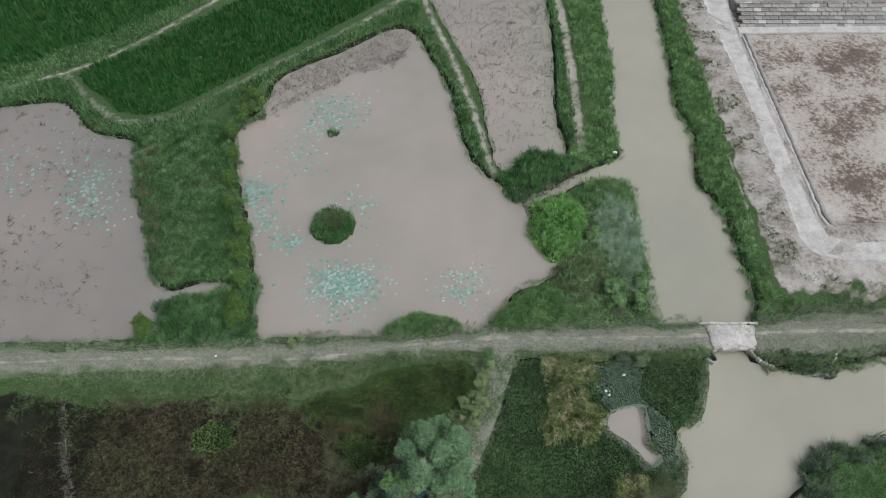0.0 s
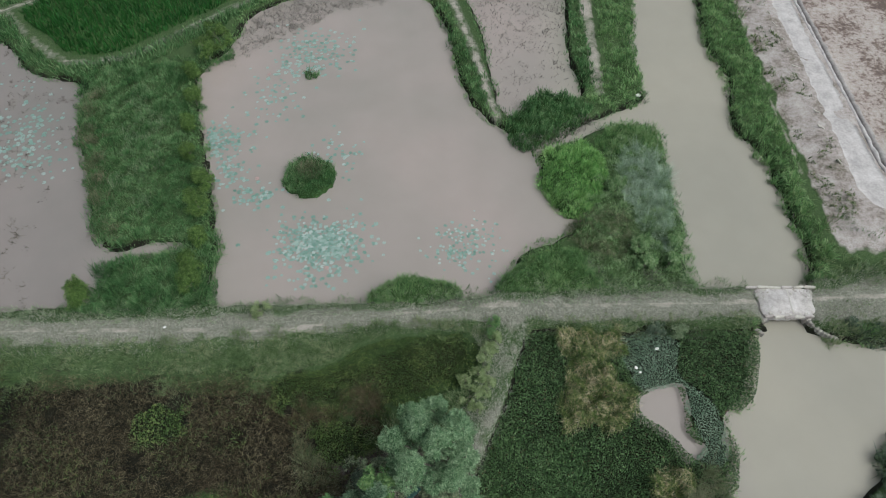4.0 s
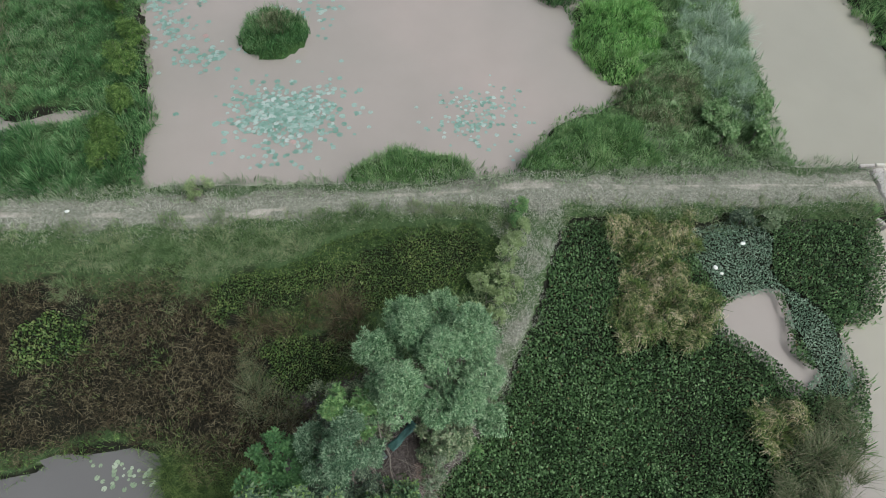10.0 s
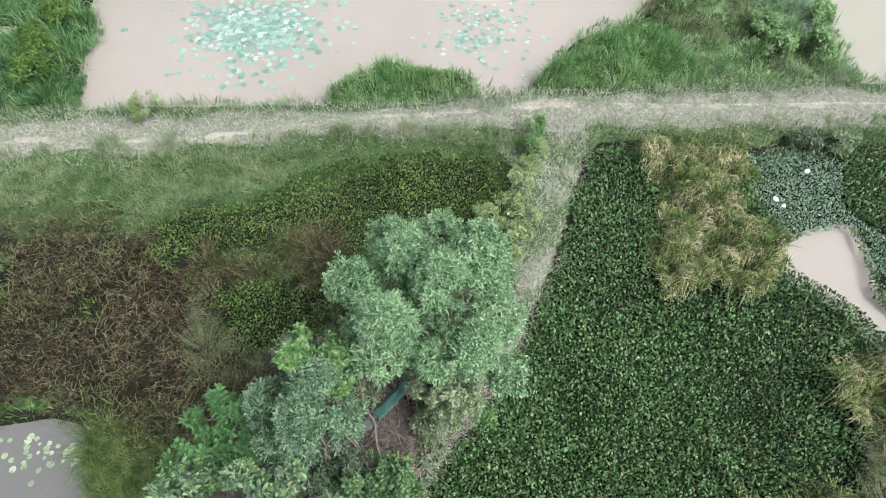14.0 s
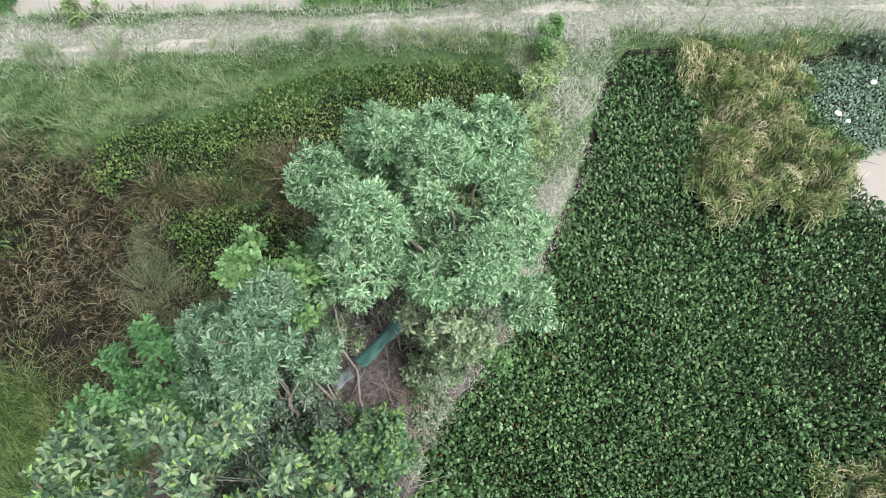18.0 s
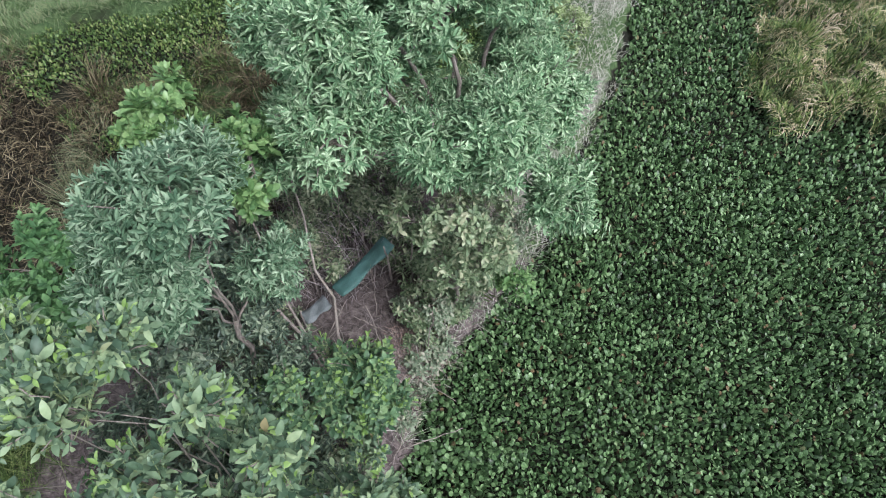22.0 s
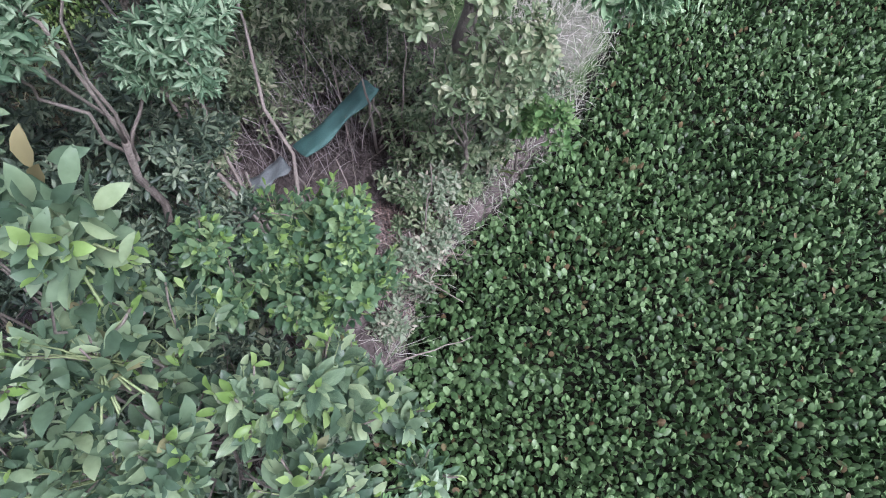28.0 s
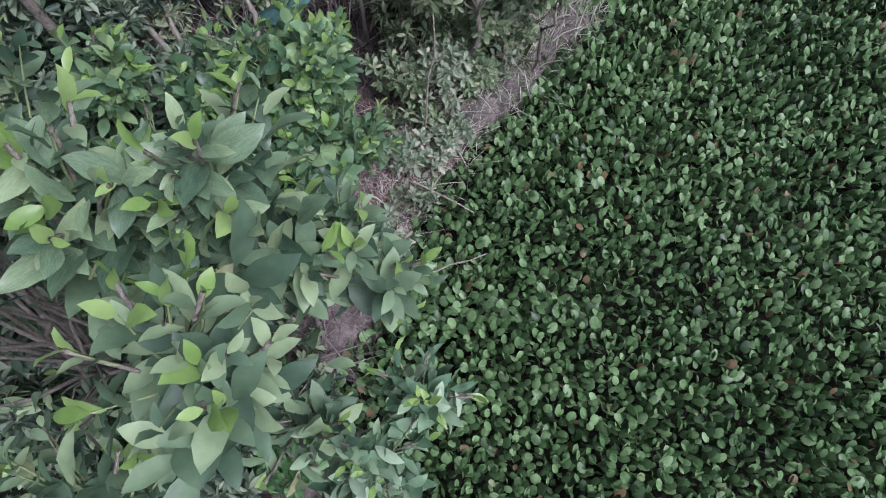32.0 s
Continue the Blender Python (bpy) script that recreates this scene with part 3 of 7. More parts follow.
def build_ground():
    gx, gy = axis(-52, 58, -8, 12, 1500), axis(-10, 70, 0, 17, 1500)
    X, Y = np.meshgrid(gx, gy)
    near = (np.abs(X) < 80) & (Y < 90) & (Y > -30)
    sd = np.full(X.shape, -5.0)
    sd[near] = water_sd(X[near], Y[near])
    Z = np.full(X.shape, 0.12)
    Z[near] = height(X[near], Y[near], sd[near])
    a, b = np.zeros((*X.shape, 4)), np.zeros((*X.shape, 4))
    b[..., 3] = 1
    for w, line in TRAILS:
        a[..., 0] = np.maximum(a[..., 0], (1 - step(w * 0.2, w * 1.3, line_dist(line, X, Y) + 0.1 * wobble(X, Y, 1.3))) * (0.56 + 0.1 * wobble(X, Y, 0.35, w * 9)))
    north, south = np.interp(X, EMB_X, EMB_N), np.interp(X, EMB_X, EMB_S)
    crown = np.minimum(step(-0.1, 0.9, north - Y + 0.25 * wobble(X, Y, 0.7)), step(-0.1, 0.8, Y - south + 0.25 * wobble(X, Y, 0.8, 3.0)))
    spur = (1 - step(0.15, 0.7, line_dist(SPUR, X, Y) + 0.15 * wobble(X, Y, 1.1))) * (0.5 + 0.3 * wobble(X, Y, 0.9, 2.0))
    dyke = np.maximum.reduce([1 - step(0.3, 0.75, line_dist(line, X, Y)) for w, line in TRAILS[1:5]])
    a[..., 1] = np.maximum.reduce([crown, spur, dyke * 0.5])
    wet = np.zeros(X.shape)
    wet[near] = np.maximum(signed(SWAMP, X[near], Y[near]), signed(DARK_MAT, X[near], Y[near]))
    # Shore mud, plus painted shade in the gaps below swamp plants and mat.
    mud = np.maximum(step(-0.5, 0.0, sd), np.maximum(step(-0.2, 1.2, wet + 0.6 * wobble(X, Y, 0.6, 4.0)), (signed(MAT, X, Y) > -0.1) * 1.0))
    litter = 1 - step(2.6, 3.6, np.hypot((X + 2.0) * 0.8, (Y - 3.4) * 0.8) + 0.3 * wobble(X, Y, 1.2))
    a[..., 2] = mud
    a[..., 3] = litter * (1 - step(-0.1, 0.1, signed(MAT, X, Y)))
    pit = signed(PIT, X, Y)
    b[..., 0] = step(-0.5, 0.3, pit)
    b[..., 1] = step(22.4, 23.2, X + 0.3 * wobble(X, Y, 0.8)) * step(16.9, 19.4, Y + 1.0 * wobble(X, Y, 0.9, 1.0)) * (pit < 0.2)
    b[..., 2] = np.maximum.reduce([inside(p, X, Y) * 1.0 for p in (FIELD_A, FIELD_B, *[m[0] for m in MOUNDS])])
    ny, nx = X.shape
    idx = np.arange(nx * ny).reshape(ny, nx)
    quads = np.stack([idx[:-1, :-1], idx[:-1, 1:], idx[1:, 1:], idx[1:, :-1]], -1).reshape(-1, 4)
    me = mesh_of("ground", np.stack([X, Y, Z], -1).reshape(-1, 3), quads, ground_material(), True)
    for key, val in (("soil_a", a), ("soil_b", b)):
        layer = me.color_attributes.new(key, "FLOAT_COLOR", "POINT")
        layer.data.foreach_set("color", val.astype(np.float32).ravel())
    tagged(new("ground", me), "marshy ground with dry grass banks, trails and mud", "ground", "", "structure")


build_ground()
wx, wy = np.meshgrid(np.linspace(-70, 70, 120), np.linspace(-20, 90, 100))
wi = np.arange(12000).reshape(100, 120)
wme = mesh_of("water", np.stack([wx, wy, np.full(wx.shape, WATER)], -1).reshape(-1, 3), np.stack([wi[:-1, :-1], wi[:-1, 1:], wi[1:, 1:], wi[1:, :-1]], -1).reshape(-1, 4), water_material(), True)
silt = step(6.5, 10.5, wx) * (1 - (1 - step(12.8, 14.2, wx)) * (1 - step(11.0, 13.0, wy)))
layer = wme.color_attributes.new("silt", "FLOAT_COLOR", "POINT")
# Green channel: darker tone for the south-west pond, partly for the western pond.
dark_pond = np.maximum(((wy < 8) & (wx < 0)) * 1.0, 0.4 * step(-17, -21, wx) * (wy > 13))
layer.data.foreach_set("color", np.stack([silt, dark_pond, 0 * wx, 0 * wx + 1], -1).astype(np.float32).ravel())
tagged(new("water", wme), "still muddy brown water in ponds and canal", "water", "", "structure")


# ---- plants: blades, leaves ----
def scatter(poly, density, edge=0.0, keep=None):
    """Random places in a plan outline, with a ragged edge."""
    lo, hi = poly.min(0), poly.max(0)
    n = int(density * np.prod(hi - lo))
    x, y = rng.uniform(lo[0], hi[0], n), rng.uniform(lo[1], hi[1], n)
    ok = inside(poly, x + edge * wobble(x, y, 1.4, 0.7), y + edge * wobble(y, x, 1.4, 1.9))
    if keep is not None:
        ok &= keep(x, y)
    return np.stack([x[ok], y[ok]], -1)


def grown(poly, by):
    """An outline pushed out along its normals."""
    d = np.roll(poly, -1, 0) - np.roll(poly, 1, 0)
    nrm = np.stack([d[:, 1], -d[:, 0]], -1) / (np.linalg.norm(d, axis=1, keepdims=True) + 1e-9)
    area = (poly[:, 0] * np.roll(poly[:, 1], -1) - np.roll(poly[:, 0], -1) * poly[:, 1]).sum()
    return poly + nrm * by * np.sign(area)


def tussock(xy, gap):
    """Offset of every plant from the heart of its tussock, in tussock widths, and a number for the tussock."""
    c, s = math.cos(0.6), math.sin(0.6)
    xy = np.stack([xy[:, 0] * c - xy[:, 1] * s, xy[:, 0] * s + xy[:, 1] * c], -1)
    xy = xy + 0.6 * gap * np.stack([wobble(xy[:, 0], xy[:, 1], 0.5 / gap, 1.0), wobble(xy[:, 1], xy[:, 0], 0.5 / gap, 5.0)], -1)
    cell = np.floor(xy / gap)
    best, off, tone = np.full(len(xy), 9.0), np.zeros((len(xy), 2)), np.zeros(len(xy))
    for i in (-1, 0, 1):
        for j in (-1, 0, 1):
            k = cell + (i, j)
            h = np.stack([np.sin(k[:, 0] * 127.1 + k[:, 1] * 311.7) * 43758.5, np.sin(k[:, 0] * 269.5 + k[:, 1] * 183.3) * 24634.6], -1) % 1
            d = xy / gap - k - h
            r = np.hypot(d[:, 0], d[:, 1])
            ok = r < best
            best[ok], off[ok], tone[ok] = r[ok], d[ok], (h[ok, 0] + h[ok, 1]) % 1
    return best, np.stack([off[:, 0] * math.cos(0.6) + off[:, 1] * math.sin(0.6), off[:, 1] * math.cos(0.6) - off[:, 0] * math.sin(0.6)], -1), tone


def blades(xy, z, tall, wide, lean, bend=0.5, scale=1.0, loose=1.8, tuft=0.0):
    """Tapered blades in three lengths, bent over in random directions."""
    n = len(xy)
    h = (rng.uniform(tall[0], tall[1], n) * (1 + 0.4 * wobble(xy[:, 0], xy[:, 1], 1.5, 1.7)) * scale)[:, None]
    w = rng.uniform(wide[0], wide[1], n)[:, None] / 2
    a = 3.5 * wobble(xy[:, 0], xy[:, 1], 0.9, 3.3) + rng.normal(0, loose, n)
    far = np.ones(n)
    if tuft:
        r, off, tone = tussock(xy, tuft)
        h = h * ((1.2 - 0.8 * np.minimum(r / 0.7, 1) ** 2) * (0.65 + 0.6 * tone))[:, None]
        a = np.arctan2(off[:, 1], off[:, 0]) + rng.normal(0, 0.3 * loose, n)
        z = z + 0.5 * tuft * np.maximum(1 - (r / 0.7) ** 2, 0) * tone
        far = 0.35 + 1.5 * r
    out = np.stack([np.cos(a), np.sin(a)], -1)
    side = np.stack([-np.sin(a), np.cos(a)], -1)
    turn = rng.normal(0, 0.7, n)
    side = np.stack([side[:, 0] * np.cos(turn) - side[:, 1] * np.sin(turn), side[:, 0] * np.sin(turn) + side[:, 1] * np.cos(turn)], -1)
    k = (np.abs(rng.normal(lean, lean * 0.5 + 0.05, n)) * far)[:, None]
    rows = []
    for f, g in ((0.0, 1.0), (0.45, 0.9), (0.8, 0.6), (1.0, 0.0)):
        mid = xy + out * h * k * (f ** (1 + bend))
        up = np.asarray(z).reshape(-1, 1) + h * f * np.sqrt(np.maximum(1 - (k * 0.55 * f) ** 2, 0.08))
        rows.append((mid, up, w * g))
    v = []
    for mid, up, ww in rows[:3]:
        v += [np.c_[mid - side * ww, up], np.c_[mid + side * ww, up]]
    v.append(np.c_[rows[3][0], rows[3][1]])
    verts = np.stack(v, 1).reshape(-1, 3)
    base = np.arange(n)[:, None] * 7
    quads = np.concatenate([base + [0, 1, 3, 2], base + [2, 3, 5, 4]])
    return verts, [quads, base + [4, 5, 6]]


LEAF = np.array([(0, 0, 0), (0.5, 0, -0.03), (1.0, 0, -0.1), (0.3, 0.75, 0.07), (0.72, 1.0, 0.05), (0.3, -0.75, 0.07), (0.72, -1.0, 0.05)])
LEAF_F = np.array([(0, 1, 3), (0, 5, 1), (3, 1, 4), (1, 5, 6), (4, 1, 2), (1, 6, 2)])
# a broader, smoother leaf for the plants that come close
MID = ((0.0, 0.0, 0.0), (0.12, 0.42, 0.0), (0.3, 0.82, 0.0), (0.5, 1.0, -0.01), (0.7, 0.88, -0.04), (0.88, 0.5, -0.09), (1.0, 0.0, -0.16))
FINE = np.array([(x, 0, z) for x, w, z in MID] + [(x, w, z + 0.07 * w + 0.015 * (-1) ** i) for i, (x, w, z) in enumerate(MID[1:-1])] + [(x, -w, z + 0.07 * w - 0.015 * (-1) ** i) for i, (x, w, z) in enumerate(MID[1:-1])])
FINE_F = np.array([(0, 1, 7), (0, 12, 1)] + [q for i in range(1, 5) for q in ((i, i + 1, i + 6), (i + 1, i + 7, i + 6), (i, i + 11, i + 1), (i + 1, i + 11, i + 12))] + [(5, 6, 11), (5, 16, 6)])
ROUND = np.array([(0.1, 0, 0.12), (-0.95, 0, -0.05), (-0.6, 0.72, -0.12), (0.2, 0.9, -0.2), (0.85, 0.55, -0.2), (1.15, 0, -0.22), (0.85, -0.55, -0.2), (0.2, -0.9, -0.2), (-0.6, -0.72, -0.12)])
ROUND_F = np.array([(0, i, i % 8 + 1) for i in range(1, 9)])


def leaves(shape, faces, at, along, normal, length, width):
    """Copies of a leaf shape, laid along a direction with the given upper side."""
    at, along, normal = (np.asarray(v, float) for v in (at, along, normal))
    along = along / np.linalg.norm(along, axis=1, keepdims=True)
    side = np.cross(normal, along)
    side /= np.linalg.norm(side, axis=1, keepdims=True) + 1e-9
    up = np.cross(along, side)
    length, width = np.reshape(length, (-1, 1, 1)), np.reshape(width, (-1, 1, 1))
    v = at[:, None] + along[:, None] * shape[None, :, :1] * length + side[:, None] * shape[None, :, 1:2] * width + up[:, None] * shape[None, :, 2:] * length
    f = faces[None] + (np.arange(len(at)) * len(shape))[:, None, None]
    return v.reshape(-1, 3), f.reshape(-1, faces.shape[1])


def bed(name, poly, density, tall, wide, lean, material, label, category, edge=0.25, bend=0.5, keep=None, z=None, grow=0.0, dome=0.0, loose=1.8, tuft=0.0):
    poly = grown(poly, grow) if grow else poly
    xy = scatter(poly, density, edge, keep)
    scale = 0.45 + 0.55 * step(0, dome, signed(poly, xy[:, 0], xy[:, 1])) if dome else 1.0
    if z is None:
        zz = np.maximum(height(xy[:, 0], xy[:, 1]), WATER) - 0.03
    else:
        zz = z(xy[:, 0], xy[:, 1]) if callable(z) else np.full(len(xy), z)
    v, f = blades(xy, zz, tall, wide, lean, bend, scale, loose, tuft)
    return stuff(name, v, f, material, label, category)


def curls(xy, ground, length, wide, turn, rise):
    """Thin stems that curl and arch over the ground they lie on."""
    n, m = len(xy), 7
    t = np.linspace(0, 1, m)
    a0, k, L = rng.uniform(0, 2 * np.pi, n), rng.normal(0, turn, n), rng.uniform(length[0], length[1], n)
    a = a0[:, None] + k[:, None] * t[None] ** 1.4
    dx, dy = (np.cumsum(f(a) * (L / (m - 1))[:, None], 1) for f in (np.cos, np.sin))
    x, y = xy[:, :1] + dx, xy[:, 1:] + dy
    z = ground(x.ravel(), y.ravel()).reshape(n, m) + L[:, None] * rng.uniform(0.1, rise, n)[:, None] * np.sin(np.pi * (0.12 + 0.8 * t[None]))
    w = rng.uniform(wide[0], wide[1], n)[:, None] / 2 * (1.05 - 0.75 * t[None] ** 2)
    tilt = rng.normal(0, 0.4, n)[:, None] * w
    left = np.stack([x - np.sin(a) * w, y + np.cos(a) * w, z + tilt], -1)
    right = np.stack([x + np.sin(a) * w, y - np.cos(a) * w, z - tilt], -1)
    v = np.stack([left, right], 2).reshape(-1, 3)
    i = (np.arange(n)[:, None] * 2 * m + np.arange(m - 1)[None] * 2).reshape(-1, 1)
    return v, i + np.array([[0, 1, 3, 2]])


# ---- reed and grass beds ----
BANK_A = smooth_loop([(-24.9, 32.4), (-22.0, 34.4), (-18.2, 35.0), (-15.9, 37.6), (-15.1, 35.8), (-17.0, 33.6), (-16.1, 30.6), (-15.9, 28.0), (-15.3, 26.1), (-15.0, 24.5), (-14.2, 23.2), (-13.4, 21.7), (-13.3, 20.5), (-14.0, 19.5), (-15.4, 19.3), (-17.1, 19.1), (-18.4, 18.6), (-19.3, 19.0), (-20.3, 20.2), (-21.3, 22.9), (-22.9, 26.1), (-23.8, 28.5)], 4)
BANK_B = smooth_loop([(-18.5, 16.2), (-18.7, 17.2), (-16.8, 17.8), (-15.2, 18.2), (-14.3, 19.1), (-13.0, 19.3), (-12.5, 18.4), (-12.7, 16.8), (-12.2, 15.4), (-13.8, 14.4), (-19.4, 14.3), (-19.5, 15.3)], 4)
bed("reed_bed", BANK_A, 430, (0.16, 0.36), (0.014, 0.028), 0.8, M_REED, "tall fresh green reeds on the bank between ponds", "reeds", grow=0.05, tuft=0.65, edge=0.4)
WEST_BAND = smooth_loop([(-24.4, 31.6), (-23.0, 31.0), (-22.4, 28.4), (-21.6, 26.4), (-20.1, 23.2), (-19.3, 20.6), (-18.2, 19.6), (-18.6, 18.8), (-20.2, 20.2), (-21.2, 22.9), (-22.8, 26.1), (-23.7, 28.5)], 4)
bed("reed_bed", WEST_BAND, 260, (0.3, 0.6), (0.012, 0.026), 0.8, M_TUSSOCK, "brownish older reeds along the pond's edge", "reeds", edge=0.5, tuft=0.7)
BLUE = smooth_loop([(-21.0, 31.5), (-19.0, 31.0), (-18.0, 26.5), (-17.0, 22.0), (-18.0, 20.2), (-19.2, 22.0), (-20.2, 26.0)], 4)
bed("reed_bed", BLUE, 200, (0.3, 0.55), (0.01, 0.022), 0.9, M_HAZY, "soft grey-green grass in the middle of the reed bank", "grass", edge=0.9, tuft=0.8, keep=lambda x, y: rng.uniform(0, 1, len(x)) < 0.35 + 0.4 * wobble(x, y, 0.6, 3.0))
bed("reed_bed", BANK_B, 360, (0.25, 0.55), (0.014, 0.028), 0.8, M_REED, "green and yellowing reeds beside the pond channel", "reeds", grow=0.3, tuft=0.75)
bed("reed_island", ISLE, 700, (0.22, 0.45), (0.014, 0.026), 0.7, M_REED, "round island of green reeds in the pond", "reeds", edge=0.15, loose=2.5, tuft=0.45, keep=lambda x, y: rng.uniform(0, 1, len(x)) < 0.25 + 0.75 * step(0.5, 1.0, np.hypot(x + 8.0, y - 24.2)))
bed("dead_reed_tuft", ISLE * 0.5 + np.array([-8.0, 24.2]) * 0.5, 420, (0.3, 0.6), (0.015, 0.03), 0.7, M_TUSSOCK, "brown dead reeds in the middle of the island", "reeds", edge=0.15, loose=3.0)
LITTLE = np.array([(-9.0 + 0.5 * math.cos(a), 33.7 + 0.4 * math.sin(a)) for a in np.linspace(0, 2 * np.pi, 10, endpoint=False)])
bed("reed_tuft", LITTLE, 260, (0.3, 0.6), (0.03, 0.06), 0.6, M_REED, "small dark green tuft standing in the water", "reeds", edge=0.05)
bed("reed_bed", CLUMP_A, 900, (0.18, 0.4), (0.01, 0.02), 0.6, M_REED2, "mounded clump of green reeds at the foot of the bank", "reeds", edge=0.1, grow=0.15, tuft=0.4, loose=2.5)
bed("reed_bed", CLUMP_B, 800, (0.2, 0.42), (0.01, 0.02), 0.6, M_REED2, "mounded clump of tall green and brownish reeds by the bank", "reeds", edge=0.1, grow=0.2, tuft=0.45, loose=2.5)
PROM = smooth_loop([(8.6, 15.9), (8.5, 17.6), (8.3, 18.8), (8.8, 20.6), (9.2, 22.0), (10.5, 24.5), (11.6, 27.2), (13.9, 27.3), (13.9, 23.0), (14.0, 19.2), (13.6, 16.0)], 4)
bed("meadow_grass", PROM, 360, (0.12, 0.26), (0.012, 0.026), 0.8, M_SPIT, "rank green grass on the spit beside the canal", "grass", grow=0.35, tuft=0.8)
HAZE = smooth_loop([(11.3, 25.6), (13.4, 25.6), (13.9, 23.0), (13.3, 19.6), (12.8, 17.8), (11.9, 19.4), (11.2, 21.0), (11.0, 23.2)], 4)
bed("meadow_grass", HAZE, 420, (0.35, 0.65), (0.01, 0.022), 0.9, M_FLOWER, "pale grey-green flowering grass on the spit", "grass", edge=0.35, tuft=0.6)
bed("reed_bed", SPIT_TIP, 380, (0.3, 0.6), (0.016, 0.034), 0.6, M_REED2, "brownish green reeds at the tip of the spit", "reeds", grow=0.3, tuft=0.5)
bed("reed_mound", BRIGHT_DOME, 520, (0.2, 0.42), (0.018, 0.036), 0.7, M_BRIGHT, "big rounded mound of bright yellow-green reeds by the pond", "reeds", edge=0.15, grow=0.3, tuft=0.5)
bed("grass_hummock", HUMMOCK, 520, (0.18, 0.38), (0.008, 0.018), 0.9, M_TUSSOCK, "brownish hummock of half-dry grass on the spit", "grass", edge=0.2, grow=0.3, tuft=0.5)
for k, (x, y) in enumerate(((8.5, 16.8), (11.7, 16.4), (13.3, 12.9), (10.9, 22.3))):
    spot = np.array([(x + 0.5 * math.cos(a), y + 0.4 * math.sin(a)) for a in np.linspace(0, 2 * np.pi, 10, endpoint=False)])
    bed("dead_brush", spot, 300, (0.3, 0.6), (0.006, 0.014), 0.7, M_STUB, "small patch of grey dead brush among the green", "brush", edge=0.1, loose=4.0)
bed("reed_bed", INB, 280, (0.3, 0.55), (0.02, 0.04), 0.6, M_REED, "dark green bushy reeds between pond and paddy", "reeds", grow=0.35, tuft=0.6)
SKIRT = smooth_loop([(4.9, 26.9), (5.6, 26.2), (7.6, 27.1), (9.4, 28.0), (10.2, 28.9), (9.6, 29.1), (8.2, 28.3), (6.2, 27.2), (5.2, 27.4)], 4)
bed("dead_grass_skirt", SKIRT, 160, (0.15, 0.4), (0.015, 0.03), 0.9, M_STUB, "grey dead grass along the foot of the reeds", "grass", edge=0.15, tuft=0.4)
STRIP = smooth_loop([(12.6, 66), (12.5, 52.4), (12.4, 46.9), (12.3, 39.6), (11.8, 33.3), (10.2, 31.2), (11.2, 30.2), (13.6, 31.3), (13.9, 36.0), (14.7, 41.1), (14.9, 48.6), (15.2, 66)], 4)
bed("reed_bed", STRIP, 170, (0.2, 0.42), (0.024, 0.045), 0.7, M_REED2, "strip of tall green reeds along the canal", "reeds", grow=0.35, edge=0.45, tuft=0.8)
STRIP_L = smooth_loop([(10.1, 60), (10.3, 49.6), (10.3, 43.5), (9.8, 36.0), (9.9, 31.6), (10.6, 33), (10.8, 38), (10.9, 46), (10.7, 60)], 4)
bed("reed_bed", STRIP_L, 110, (0.2, 0.4), (0.035, 0.06), 0.7, M_REED, "narrow strip of green reeds along the dyke", "reeds", grow=0.1, edge=0.3, tuft=0.8)
EBANK = smooth_loop([(21.2, 66), (20.9, 52.3), (20.3, 43.0), (19.7, 37.0), (20.2, 32.6), (19.6, 28.6), (20.6, 24.9), (20.9, 18.6), (20.6, 16.4), (21.6, 17.2), (21.9, 22.4), (22.1, 29.5), (22.4, 39.5), (22.4, 52.3), (22.6, 66)], 4)
bed("reed_bed", EBANK, 190, (0.2, 0.42), (0.024, 0.045), 0.7, M_REED2, "dense green reeds on the far canal bank", "reeds", grow=0.25, edge=0.4, tuft=0.8)
SEBANK = smooth_loop([(20.9, 7.0), (23.2, 7.5), (28.1, 8.1), (40, 9.5), (40, 1), (20, 1), (19.0, 3.5), (20.6, 5.2)], 4)
bed("meadow_grass", SEBANK, 260, (0.14, 0.32), (0.016, 0.032), 0.8, M_REED2, "rough green grass on the corner of the pond bank", "grass", grow=0.2, tuft=0.7, keep=lambda x, y: (x < 27) & (y > 1.5))
bed("bank_weeds", SEBANK, 420, (0.25, 0.5), (0.02, 0.04), 0.8, M_SHADE, "dark weeds along the corner of the pond bank", "weeds", grow=0.35, tuft=0.6, edge=0.5, keep=lambda x, y: (x < 27) & (y > 1.5) & (signed(SEBANK, x, y) < 0.9 + 0.4 * wobble(x, y, 1.0)))
NBANK = smooth_loop([(-2.6, 47.2), (-0.6, 43), (0.4, 39.6), (1.5, 33.9), (2.8, 30.3), (3.2, 31), (2.2, 35.3), (0.2, 42.3), (-1.6, 47.6)], 4)
bed("reed_bed", NBANK, 140, (0.2, 0.4), (0.035, 0.055), 0.7, M_REED, "bluish green reeds along the dyke", "reeds", grow=0.1, edge=0.4, tuft=0.8)
NORTH_EDGE = smooth_loop([(-24, 33.2), (-18.5, 36.6), (-14.6, 40.9), (-9.5, 44.9), (-5, 48.4), (-3, 48.0), (-2.6, 52), (-8, 48.0), (-14.7, 42), (-19, 38.4), (-23, 35.3), (-27, 34.6), (-30.8, 37.6), (-33.5, 40.4), (-41, 37.8), (-41, 36.6), (-32, 37.6), (-29, 34.5)], 4)
bed("meadow_grass", NORTH_EDGE, 90, (0.25, 0.6), (0.03, 0.06), 0.6, M_REED, "green grass verge between rice field and ponds", "grass")
